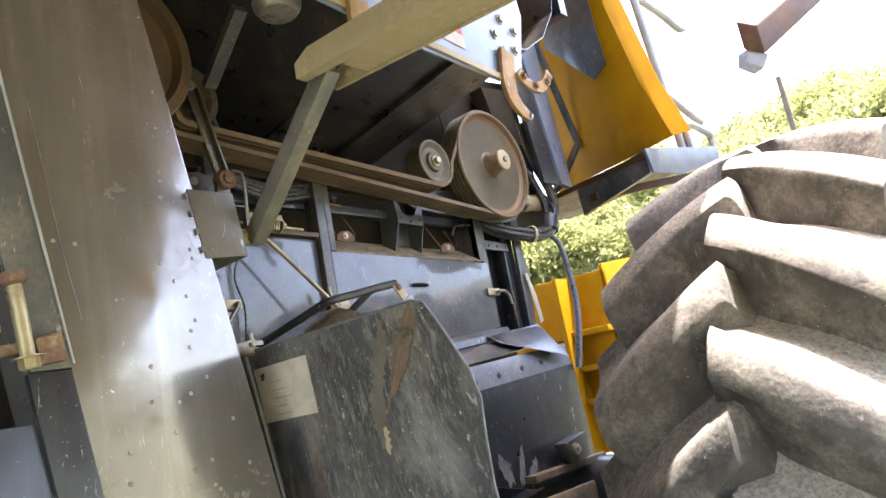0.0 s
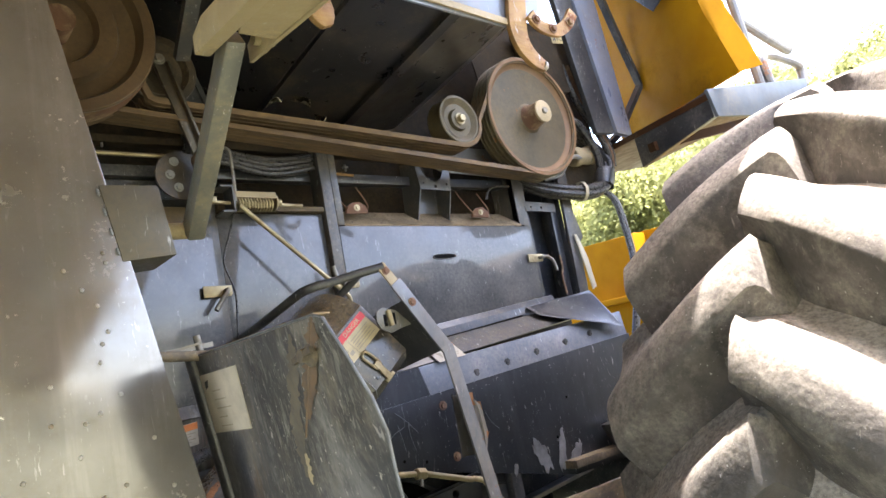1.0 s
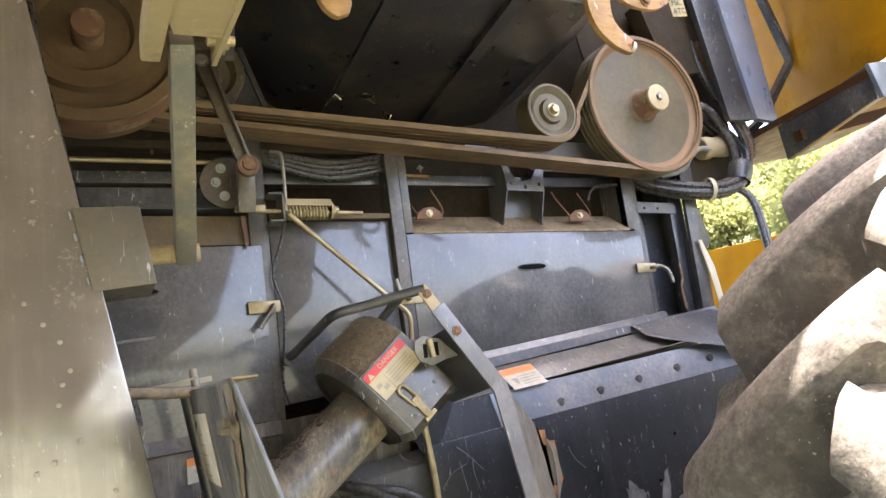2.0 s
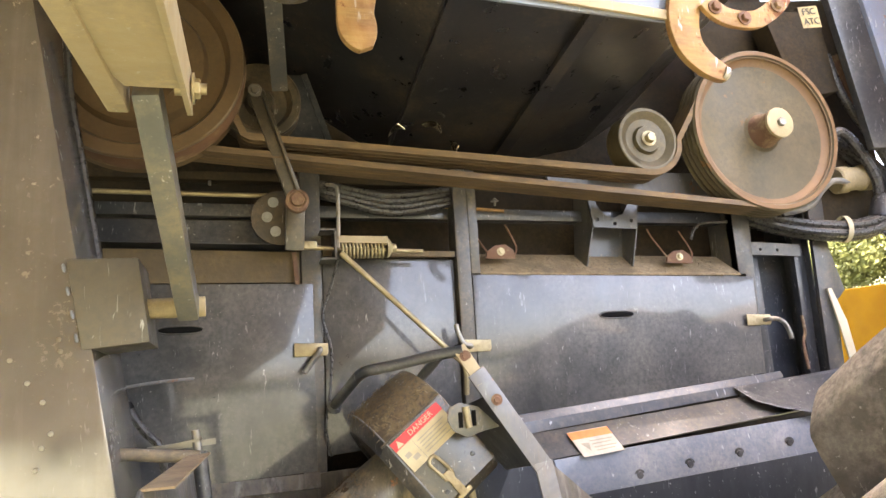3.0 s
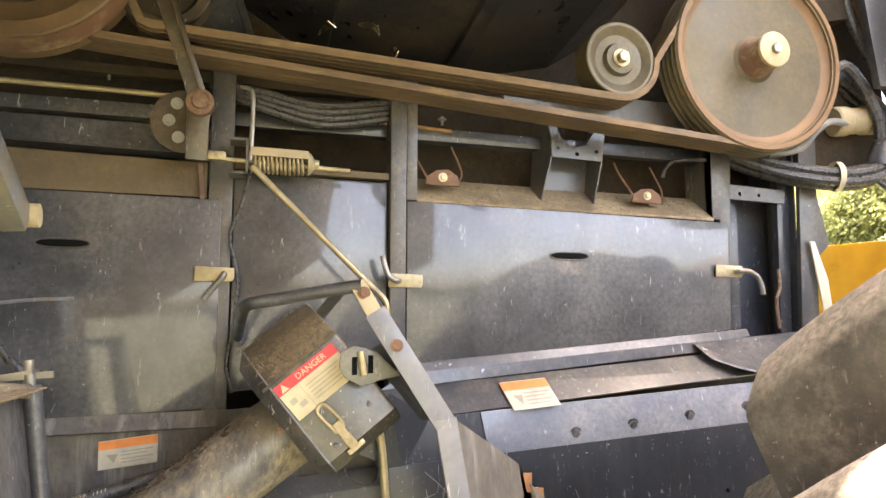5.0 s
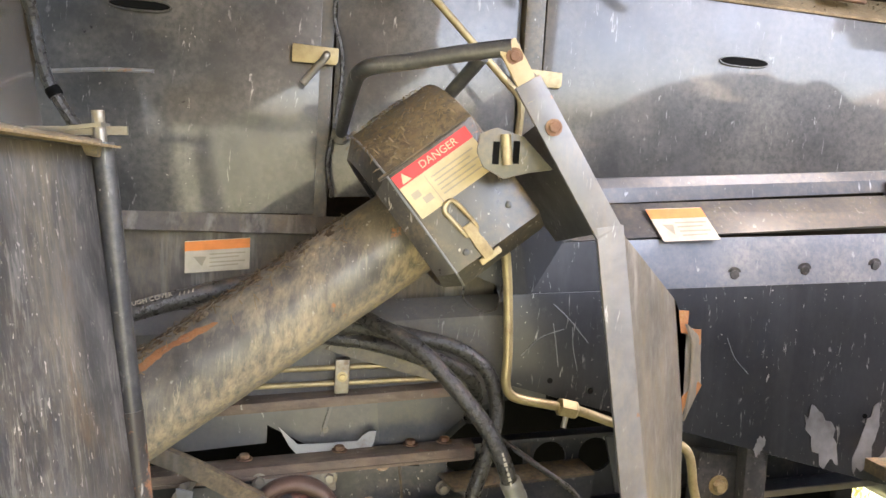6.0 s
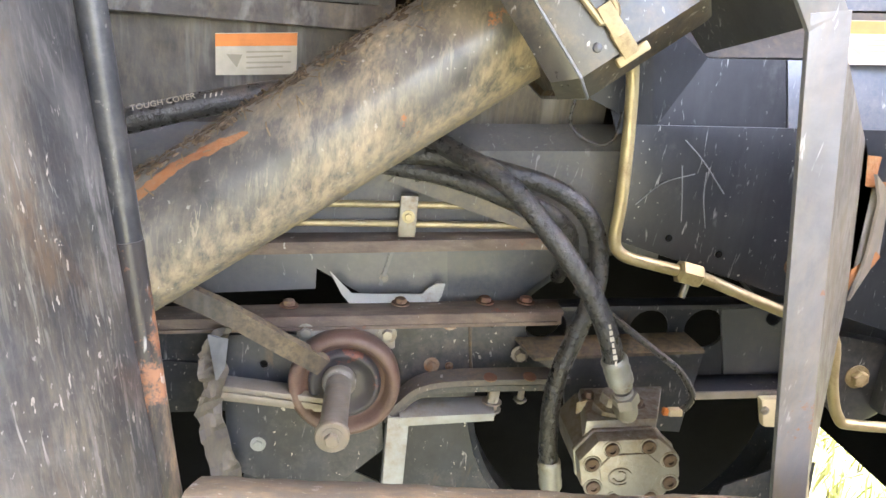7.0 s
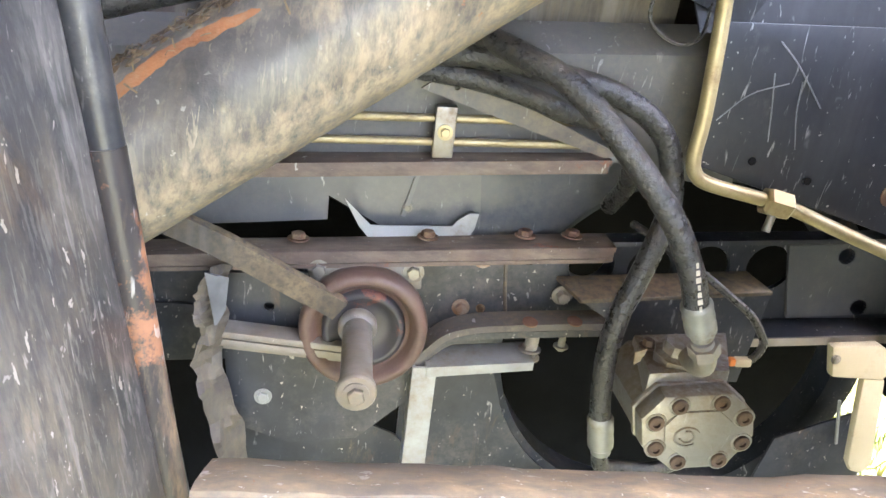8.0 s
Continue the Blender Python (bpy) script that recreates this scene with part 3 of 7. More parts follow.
# access panels
mid = part("access_panel", xz([(0.002, 1.75), (0.706, 1.735), (0.700, 1.507), (0.002, 1.437)], 0.0, 0.003, 0.0008), M_PANEL, body, "scuffed glossy black access panel")
left = part("access_panel", xz([(-0.72, 1.742), (-0.335, 1.737), (-0.335, 1.374), (-0.64, 1.362), (-0.72, 1.362)], 0.002, 0.005, 0.0008), M_PANEL, body, "scuffed glossy black access panel")
part("access_panel", xz([(-0.313, 1.79), (-0.034, 1.785), (-0.034, 1.42), (-0.313, 1.40)], 0.014, 0.017, 0.0008), M_PANEL, body, "dull black fixed panel")


def finger_slot(x, z, par):
    """An oval grip hole, its shade painted as a near-black plate, with a pressed lip."""
    n = 20
    w, h = 0.042, 0.0075
    o = [(x + w * math.copysign(abs(math.cos(2 * math.pi * k / n)) ** 0.6, math.cos(2 * math.pi * k / n)), z + h * math.sin(2 * math.pi * k / n)) for k in range(n)]
    part("grip_slot", xz(o, -0.0015, 0.0, 0.0004), M_DARK, par, "oval grip slot, its shade painted as a near-black plate")
    part("slot_lip", tube([(a, -0.002, b) for a, b in o], 0.0014, 6, smooth=False, loop=True), M_PANEL, par)


finger_slot(0.334, 1.654, mid)
finger_slot(-0.585, 1.652, left)

# posts
part("post", joined(box(-0.031, 0.0, -0.002, 0.05, 1.40, 1.985, 0.003), box(-0.0, 0.021, -0.002, 0.03, 1.752, 1.985, 0.002)), M_POST, body)
part("post", box(-0.357, -0.316, 0.006, 0.05, 1.2, 2.05, 0.003), M_POST, body)
part("post", joined(xz([(0.672, 1.90), (0.722, 1.90), (0.706, 1.50), (0.70, 1.50), (0.69, 1.742), (0.672, 1.742)], 0.004, 0.03, 0.002),
                    slab([(0.672, 0.006, 1.90), (0.672, 0.10, 1.95), (0.672, 0.10, 1.80), (0.672, 0.006, 1.742)], (0.004, 0, 0))), M_POST, body)
part("post", xz([(0.898, 1.95), (0.945, 1.95), (0.93, 1.50), (0.885, 1.50)], 0.0, 0.012, 0.002), M_POST, body)
part("post", xz([(0.862, 1.95), (0.896, 1.95), (0.884, 1.50), (0.855, 1.50)], 0.03, 0.05, 0.002), M_BLACK, body)
part("side_plate", box(0.889, 0.893, 0.013, 0.16, 1.45, 1.95), M_BLACK, body)
part("crossrail", plate_with_holes([(0.722, 1.822), (0.865, 1.815), (0.864, 1.786), (0.719, 1.790)], [(0.748, 1.803, 0.004), (0.797, 1.801, 0.004)], 0.012, 0.02), M_POST, body)
part("inner_strip", box(0.762, 0.776, 0.06, 0.08, 1.50, 1.79, 0.002), M_BLACK, body)
part("inner_strip", box(0.72, 0.750, 0.03, 0.05, 1.50, 1.79, 0.002), M_BLACK, body)
part("inner_strip", tube([(0.845, 0.02, 1.64), (0.848, 0.02, 1.60), (0.838, 0.02, 1.57), (0.842, 0.02, 1.51)], 0.004, 8), M_RUST, body, "rusty bent wire")
part("end_plate", xz([(0.945, 1.87), (0.962, 1.80), (0.988, 1.70), (0.945, 1.66)], 0.02, 0.026, 0.001), M_POST, body)
part("torn_edge_strip", xz([(0.905, 1.70), (0.918, 1.70), (0.948, 1.62), (0.962, 1.52), (0.94, 1.51), (0.925, 1.60)], -0.012, -0.008, 0.001), M_CREAM, body, "pale torn plastic strip")

# dusty shelf above the middle panel, channel rail and box bracket behind it
part("shelf", slab([(0.021, -0.001, 1.754), (0.672, -0.001, 1.742), (0.672, 0.085, 1.800), (0.021, 0.085, 1.812)], (0, 0, -0.004)), M_CHAFF, body, "chaff-covered sloping shelf")
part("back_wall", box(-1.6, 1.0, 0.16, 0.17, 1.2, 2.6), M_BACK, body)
part("bay_wall", box(0.70, 0.888, 0.10, 0.104, 1.45, 1.83), M_NAVY, body, "blue-black wall of the open bay")
# Rails take darker materials to put the recess shade into their colour.
part("rail", bar((-0.95, 0.06, 1.905), (0.70, 0.06, 1.888), 0.03, 0.026, bev=0.002), M_BLACK, body)
part("rail", bar((-0.95, 0.05, 1.975), (0.70, 0.05, 1.955), 0.03, 0.018, bev=0.002), M_BACK, body)
part("channel", joined(bar((-1.0, 0.02, 1.83), (-0.32, 0.02, 1.815), 0.06, 0.004), bar((-1.0, 0.05, 1.86), (-0.32, 0.05, 1.85), 0.004, 0.05)), M_BLACK, body)
part("dusty_strip", slab([(-0.80, 0.000, 1.744), (-0.36, 0.000, 1.740), (-0.36, 0.010, 1.803), (-0.80, 0.010, 1.815)], (0, 0.004, 0)), M_STRIP, body, "dusty brown sheet strip")
part("dusty_strip", bar((-0.372, -0.006, 1.80), (-0.366, -0.006, 1.735), 0.004, 0.008), M_RUST, body)
part("dusty_strip", bar((-0.313, 0.01, 1.80), (-0.034, 0.01, 1.795), 0.02, 0.012), M_STRIP, body)


def box_bracket():
    """Folded bracket with a half-round cut-out and bolt holes."""
    b = part("box_bracket", joined(
        plate_with_holes([(0.312, 1.945), (0.330, 1.945), (0.336, 1.925), (0.352, 1.903), (0.376, 1.895), (0.400, 1.903), (0.415, 1.925), (0.42, 1.945), (0.440, 1.945), (0.432, 1.868), (0.320, 1.872)],
                         [(0.334, 1.890, 0.004), (0.422, 1.888, 0.004), (0.378, 1.880, 0.0045)], 0.012, 0.015),
        slab([(0.312, 0.012, 1.945), (0.312, 0.08, 1.965), (0.300, 0.08, 1.80), (0.302, 0.03, 1.775), (0.320, 0.012, 1.872)], (0.003, 0, 0)),
        slab([(0.440, 0.012, 1.945), (0.440, 0.08, 1.965), (0.425, 0.08, 1.80), (0.420, 0.03, 1.775), (0.432, 0.012, 1.868)], (0.003, 0, 0)),
        slab([(0.312, 0.078, 1.90), (0.44, 0.078, 1.90), (0.43, 0.078, 1.80), (0.30, 0.078, 1.80)], (0, 0.003, 0))), M_POST, body)
    b.location.x -= 0.017
    b.location.z -= 0.014
    return b


box_bracket()
for bx, bzz in ((-0.535, 1.962), (0.082, 1.925), (-0.205, 1.932)):
    part("bolt", joined(rod((bx, 0.045, bzz + 0.008), (bx, 0.045, bzz - 0.010), 0.003, 8), bolt_bm((bx, 0.045, bzz), (0, 0, 1), 0.006, 0.005)), M_STEEL, body)
part("rusty_pipe", tube([(-0.075, 0.045, 1.912), (0.0, 0.042, 1.908), (0.10, 0.040, 1.902)], 0.004, 8), M_HOOKS, body, "thin rusty pipe")
for bx, bz in ((0.075, 1.800), (0.52, 1.785)):
    clip = part("spring_clip", joined(xz([(bx - 0.035, bz - 0.012), (bx + 0.035, bz - 0.014), (bx + 0.030, bz + 0.006), (bx + 0.012, bz + 0.018), (bx - 0.012, bz + 0.016), (bx - 0.030, bz + 0.004)], 0.012, 0.020, 0.001)), M_RUST, body, "rusty spring clip")
    part("clip_wire", tube([(bx - 0.03, 0.014, bz), (bx - 0.055, 0.03, bz + 0.05), (bx - 0.06, 0.04, bz + 0.075)], 0.0022, 6), M_RUST, clip)
    part("clip_wire", tube([(bx + 0.03, 0.014, bz - 0.01), (bx + 0.04, 0.02, bz + 0.015), (bx + 0.025, 0.04, bz + 0.07)], 0.0022, 6), M_RUST, clip)
    part("clip_bolt", bolt_bm((bx, 0.012, bz + 0.002), (0, -1, 0), 0.006, 0.006), M_ZINC, clip)
part("wire_hook", tube([(0.665, 0.012, 1.872), (0.60, 0.012, 1.868), (0.572, 0.014, 1.855), (0.560, 0.015, 1.83)], 0.004, 8), M_HOSE, body)


def latch(x, z, swing, flip=1):
    """Zinc keeper plate with a bent turn pin."""
    k = part("latch_plate", xz([(x - 0.033, z - 0.012), (x + 0.030, z - 0.012), (x + 0.033, z - 0.006), (x + 0.033, z + 0.012), (x - 0.033, z + 0.014)], -0.008, -0.004, 0.0012), M_ZINC, body, "yellow zinc latch plate")
    part("latch_pin", tube([(x + 0.016 * flip, -0.003, z), (x + 0.016 * flip, -0.020, z)] + [(x + dx, -0.022, z + dz) for dx, dz in swing], 0.0055, 10, 4), M_STEEL, k, "bare steel latch pin")


latch(-0.342, 1.604, [(0.012, -0.008), (-0.004, -0.028), (-0.016, -0.044)])
latch(0.700, 1.630, [(0.036, 0.0), (0.056, -0.010), (0.066, -0.028), (0.070, -0.048)])
latch(-0.002, 1.598, [(-0.030, 0.004), (-0.040, 0.02), (-0.046, 0.045)], -1)

# stepped ledge under the middle panel
K = 0.095
def led(x, y, z):
    return (x, y, z + K * x)


part("ledge_lip", joined(slab([led(0.0, -0.004, 1.444), led(0.74, -0.004, 1.438), led(0.74, -0.012, 1.424), led(0.0, -0.012, 1.428)], (0, 0.003, 0.001)),
                         slab([led(0.0, -0.012, 1.428), led(0.72, -0.012, 1.424), led(0.72, -0.016, 1.404), led(-0.05, -0.016, 1.404)], (0, 0.003, 0.001))), M_SLOPE, body)
part("ledge_slope", slab([led(-0.06, -0.016, 1.404), led(0.90, -0.016, 1.396), led(0.90, -0.064, 1.352), led(-0.06, -0.064, 1.352)], (0, 0.004, -0.003)), M_SLOPE, body, "dusty dark sloping sheet")
front = part("ledge_front", joined(slab([led(0.125, -0.064, 1.3495), led(0.98, -0.064, 1.330), led(0.98, -0.075, 1.250), led(0.140, -0.075, 1.2655)], (0, 0.004, 0), 0.001)), M_LEDGE, body, "slate-blue painted ledge face")
for bx in (0.308, 0.427, 0.550, 0.680, 0.80):
    part("bolt", bolt_bm((bx, -0.069, 1.287 + 0.1 * bx), (0, -1, -0.1), 0.008, 0.005), M_BLACK, front)
part("corner_sheet", slab([led(-0.09, -0.064, 1.353), led(0.123, -0.064, 1.3495), led(0.138, -0.075, 1.2655), led(-0.06, -0.075, 1.269)], (0, 0.003, 0)), M_LOWER, body, "dark corner sheet")
part("triangle_flap", slab([(0.60, -0.018, 1.476), (0.92, -0.012, 1.505), (0.93, -0.105, 1.372), (0.88, -0.103, 1.385), (0.66, -0.075, 1.432), (0.62, -0.05, 1.448)], (0, 0.002, 0.004), 0.0008), M_BLACK, body, "bent black sheet flap")
part("lower_sheet", slab([(-0.045, -0.078, 1.275), (0.985, -0.078, 1.348), (1.0, -0.082, 0.98), (0.60, -0.082, 0.985), (0.19, -0.082, 1.085), (-0.042, -0.082, 1.142)], (0, 0.004, 0), 0.001), M_LOWER, body, "scratched black lower side sheet")
part("lower_sheet_gusset", slab([(-0.045, -0.078, 1.40), (0.03, -0.07, 1.355), (-0.02, -0.077, 1.27), (-0.10, -0.075, 1.30)], (0, 0.003, 0)), M_LOWER, body)
for bx, bzz in ((0.166, 1.256), (0.181, 1.127)):
    part("bolt", bolt_bm((bx, -0.081, bzz), (0, -1, 0), 0.008, 0.006), M_RUST, body)
for pts in ([(0.018, 1.264), (0.043, 1.243), (0.076, 1.207)], [(-0.026, 1.186), (0.001, 1.213), (0.037, 1.227)], [(0.02, 1.235), (0.026, 1.205), (0.032, 1.17)], [(0.05, 1.23), (0.053, 1.20), (0.062, 1.165)], [(0.30, 1.22), (0.315, 1.19), (0.34, 1.165)]):
    part("scratch_mark", tube([(a, -0.0812, b) for a, b in pts], 0.0007, 5), M_BARE, body, "bright curved scratch")
def scrape(cx, cz, w, h, lean, seed):
    """A ragged patch of paint scraped down to grey metal."""
    g = random.Random(seed)
    o = []
    for q in range(26):
        a = 2 * math.pi * q / 26
        k = g.uniform(0.62, 1.0)
        o.append((cx + k * w * math.cos(a) + lean * math.sin(a) * h, cz + k * h * math.sin(a)))
    part("scraped_patch", xz(o, -0.0828, -0.0818), M_BARE, body, "grey scraped paint patch")


scrape(0.478, 1.065, 0.030, 0.058, -0.35, 1)
scrape(0.560, 1.06, 0.020, 0.065, 0.2, 4)
scrape(0.615, 1.04, 0.028, 0.04, 0.5, 9)
scrape(0.37, 1.05, 0.010, 0.018, 0.2, 5)

# Uncut holes: near-black discs carry their shade as colour.
for hx, hz in ((0.02, 1.15), (0.084, 1.135), (0.55, 1.10), (0.62, 1.20)):
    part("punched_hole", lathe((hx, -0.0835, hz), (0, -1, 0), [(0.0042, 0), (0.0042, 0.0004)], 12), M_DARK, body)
part("bottom_rail", bar((0.56, -0.10, 1.02), (1.0, -0.10, 1.02), 0.05, 0.022, bev=0.002), M_DUSTY, body)

# labels on the ledges
def small_label(x0, z0, x1, z1, y, y2, tilt, parent):
    """Orange-headed white notice with an unreadable text block."""
    lab = part("notice_label", slab([(x0, y, z0), (x1, y, z1), (x1 + tilt, y2, z1 - 0.046), (x0 + tilt, y2, z0 - 0.046)], (0, 0.0008, 0.0008)), M_WHITE, parent, "white notice label with an orange heading")
    k = 0.3
    part("heading_bar", slab([(x0, y - 0.0006, z0), (x1, y - 0.0006, z1), (x1 + tilt * k, y + (y2 - y) * k - 0.0006, z1 - 0.046 * k), (x0 + tilt * k, y + (y2 - y) * k - 0.0006, z0 - 0.046 * k)], (0, 0.0004, 0)), M_ORANGE, lab)
    for j in range(4):
        a, b = 0.42 + 0.13 * j, 0.46 + 0.13 * j
        xa, xb = x0 + 0.38 * (x1 - x0), x0 + (0.93 - 0.1 * (j % 2)) * (x1 - x0)
        za, zb = z0 + 0.38 * (z1 - z0), z0 + 0.93 * (z1 - z0)
        part("text_bar", slab([(xa + tilt * a, y + (y2 - y) * a - 0.0008, za - 0.046 * a), (xb + tilt * a, y + (y2 - y) * a - 0.0008, zb - 0.046 * a), (xb + tilt * b, y + (y2 - y) * b - 0.0008, zb - 0.046 * b), (xa + tilt * b, y + (y2 - y) * b - 0.0008, za - 0.046 * b)], (0, 0.0004, 0)), plain_grey, lab)
    part("pictogram", slab([(x0 + 0.012 + tilt * 0.5, y + (y2 - y) * 0.5 - 0.0008, z0 - 0.021), (x0 + 0.03 + tilt * 0.5, y + (y2 - y) * 0.5 - 0.0008, z0 - 0.020), (x0 + 0.024 + tilt * 0.8, y + (y2 - y) * 0.8 - 0.0008, z0 - 0.035)], (0, 0.0004, 0)), plain_grey, lab)


plain_grey = plain("grey_label_print", (0.33, 0.30, 0.23), 0.6)
small_label(0.171, 1.409, 0.263, 1.417, -0.034, -0.077, 0.014, body)
small_label(-0.515, 1.324, -0.424, 1.334, -0.002, 0.002, 0.0, body)

# wall below the left panel
part("sill", slab([(-0.80, 0.0, 1.36), (-0.33, 0.0, 1.372), (-0.33, -0.012, 1.345), (-0.80, -0.012, 1.335)], (0, 0.004, -0.002)), M_STREAKED, body)
part("sill_sheet", slab([(-0.80, 0.0, 1.345), (-0.05, 0.0, 1.385), (-0.05, 0.012, 1.25), (-0.80, 0.012, 1.20)], (0, 0.004, 0)), M_STREAKED, body, "mud-streaked dark sheet")
part("lip_sheet", joined(slab([(-0.62, -0.03, 1.205), (0.03, -0.03, 1.261), (0.03, -0.045, 1.246), (-0.62, -0.045, 1.19)], (0, 0.02, 0.012)),
                         slab([(-0.62, -0.045, 1.19), (0.03, -0.045, 1.246), (0.03, -0.04, 1.105), (-0.115, -0.04, 1.128), (-0.62, -0.02, 1.085)], (0, 0.004, 0))), M_SLATE, body, "dusty slate-grey folded sheet")
part("rusty_lip", joined(bar((-0.62, -0.045, 1.083), (-0.115, -0.045, 1.132), 0.05, 0.006, bev=0.001), bar((-0.62, -0.069, 1.078), (-0.118, -0.069, 1.127), 0.003, 0.012, bev=0.001)), M_FLANGE, body, "rust-edged lip")
part("grey_sheet", xz([(-0.62, 1.08), (-0.225, 1.112), (-0.214, 1.013), (-0.319, 0.999), (-0.392, 1.037), (-0.392, 1.008), (-0.517, 0.993), (-0.62, 0.985)], 0.050, 0.053), M_SLATE, body, "torn grey guard sheet")
part("arched_sheet", xz([(-0.23, 1.115), (0.06, 1.14), (0.06, 1.100), (0.02, 1.093)] + [(0.062 - 0.222 * math.cos(radians(a)), 0.880 + 0.216 * math.sin(radians(a))) for a in (76, 68, 60, 52, 45, 38)] + [(-0.145, 0.99), (-0.23, 0.985)], 0.056, 0.059), M_NAVYGREY, body, "smooth slate sheet with an arched cut-out")
part("sheet_seam", bar((-0.288, 0.047, 1.094), (-0.306, 0.047, 1.020), 0.003, 0.005), M_GREY, body)
for bx, bzz in ((-0.302, 1.030), (-0.2275, 1.026)):
    part("bolt", bolt_bm((bx, 0.049, bzz), (0, -1, 0), 0.004, 0.004), M_STEEL, body)
part("torn_tab", slab([(a, 0.03, b) for a, b in ((-0.373, 1.040), (-0.343, 1.012), (-0.318, 1.013), (-0.25, 1.018), (-0.243, 1.027), (-0.233, 1.034), (-0.221, 1.035), (-0.224, 1.017), (-0.232, 1.0), (-0.34, 0.992), (-0.356, 1.01))], (0, 0.002, 0)), M_TORN, body, "bright torn sheet tab")

# chassis beam
beam = thing("chassis_beam", (-0.1, 0.04, 0.9), "dark blue-black chassis beam with lightening holes and rusty flanges", "beam")
KB = 0.09
def bz_(x, z):
    return z + KB * x


part("web", plate_with_holes([(-0.85, bz_(-0.85, 1.02)), (0.75, bz_(0.75, 1.02)), (0.75, bz_(0.75, 0.902)), (-0.04, bz_(-0.04, 0.915)), (-0.181, 0.905), (-0.235, 0.892), (-0.262, 0.872), (-0.30, 0.848), (-0.52, 0.828), (-0.85, bz_(-0.85, 0.875))],
                             [(-0.077, 0.982, 0.0285), (-0.004, 0.981, 0.0285), (0.068, 0.989, 0.0285), (0.147, 0.995, 0.0295), (0.278, 0.953, 0.010), (0.239, 1.020, 0.010), (-0.472, 0.887, 0.0065)], 0.03, 0.036), M_NAVY, beam, "dark painted web with round holes")
part("hole_rim", lathe((-0.077, 0.0305, 0.982), (0, 1, 0), [(0.0285, 0.0), (0.0278, 0.03), (0.0272, 0.03), (0.0279, 0.0)], 28, False), M_NAVY, beam)
part("top_flange", joined(bar((-0.85, 0.010, bz_(-0.85, 1.024)), (-0.068, 0.010, bz_(-0.068, 1.026)), 0.046, 0.007, bev=0.002), bar((-0.85, -0.010, bz_(-0.85, 1.018)), (-0.070, -0.010, bz_(-0.070, 1.020)), 0.007, 0.018, bev=0.002), bar((-0.60, -0.0145, bz_(-0.60, 1.012)), (-0.075, -0.0145, bz_(-0.075, 1.014)), 0.003, 0.005, bev=0.001)), M_FLANGE, beam, "dusty rust-brown top flange")
part("top_flange", bar((-0.068, 0.018, bz_(-0.068, 1.026)), (0.75, 0.018, bz_(0.75, 1.026)), 0.03, 0.006, bev=0.001), M_NAVY, beam)
for dz_, wid in ((0.0, 0.036), (-0.012, 0.024)):
    part("bottom_flange", tube([(-0.285, -0.006, 0.862 + dz_), (-0.268, -0.006, 0.884 + dz_), (-0.250, -0.006, 0.902 + dz_), (-0.225, -0.006, 0.912 + dz_), (-0.179, -0.006, 0.919 + dz_), (-0.048, -0.006, 0.930 + dz_)], 0, step=4, shape=[(-wid / 2, -0.004), (wid / 2, -0.004), (wid / 2, 0.004), (-wid / 2, 0.004)]), (M_WORNFLANGE, M_NAVY)[dz_ < 0], beam, "worn dusty curved lower flange")
part("bottom_flange", bar((-0.048, 0.014, bz_(-0.048, 0.902)), (0.75, 0.014, bz_(0.75, 0.902)), 0.05, 0.010, bev=0.002), M_NAVY, beam)
part("flange_edge", bar((-0.02, -0.0125, bz_(-0.02, 0.902)), (0.75, -0.0125, bz_(0.75, 0.902)), 0.004, 0.011, bev=0.001), M_WORN, beam, "worn grey flange edge")
part("weld_seam", tube([(-0.184, 0.029, 0.995), (-0.180, 0.0285, 0.965), (-0.177, 0.029, 0.94), (-0.172, 0.0285, 0.91)], 0.0022, 6), M_DUSTY, beam)
# Near-black block paints the shade of a square hole that isn't cut.
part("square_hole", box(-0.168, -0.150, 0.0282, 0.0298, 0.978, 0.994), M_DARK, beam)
for bx, bzz, r, mt in ((-0.421, 0.997, 0.008, M_RUST), (-0.279, 1.010, 0.008, M_RUST), (-0.169, 1.020, 0.008, M_RUST), (-0.115, 1.024, 0.008, M_RUST)):
    part("bolt", bolt_bm((bx, 0.010, bzz), (0, 0, 1), r, 0.008), mt, beam)
for bx, bzz, r, mt in ((-0.209, 0.981, 0.0075, M_BOLTRUST), (-0.230, 0.980, 0.0045, M_RUST), (-0.228, 0.917, 0.0072, M_BOLTRUST), (-0.204, 0.917, 0.0038, M_RUST)):
    part("bolt", bolt_bm((bx, 0.029, bzz), (0, -1, 0), r, 0.008), mt, beam)
for bx in (-0.155, -0.103):
    part("slot_pad", lathe((bx, -0.022, 0.9275 + 0.084 * (bx + 0.155)), (0, -0.25, 1), [(0.009, 0), (0.009, 0.0016), (0.007, 0.002)], 14), M_RUST, beam)
part("pump_bracket", slab([(-0.118, 0.028, 0.966), (0.118, 0.028, 0.990), (0.128, -0.020, 0.985), (-0.100, -0.020, 0.959)], (0, 0, -0.005), 0.001), M_DUSTY, beam, "dusty folded bracket lip")
part("pump_bracket_face", xz([(-0.100, 0.957), (0.128, 0.981), (0.118, 0.86), (-0.045, 0.86), (-0.055, 0.93)], -0.018, -0.012, 0.001), M_NAVY, beam)
part("web_patch", plate_with_holes([(0.161, 1.028), (0.42, 1.052), (0.42, 0.957), (0.186, 0.932)], [(0.239, 1.020, 0.0105), (0.278, 0.953, 0.0105)], 0.024, 0.029), M_NAVYGREY, beam, "slate patch plate on the web")
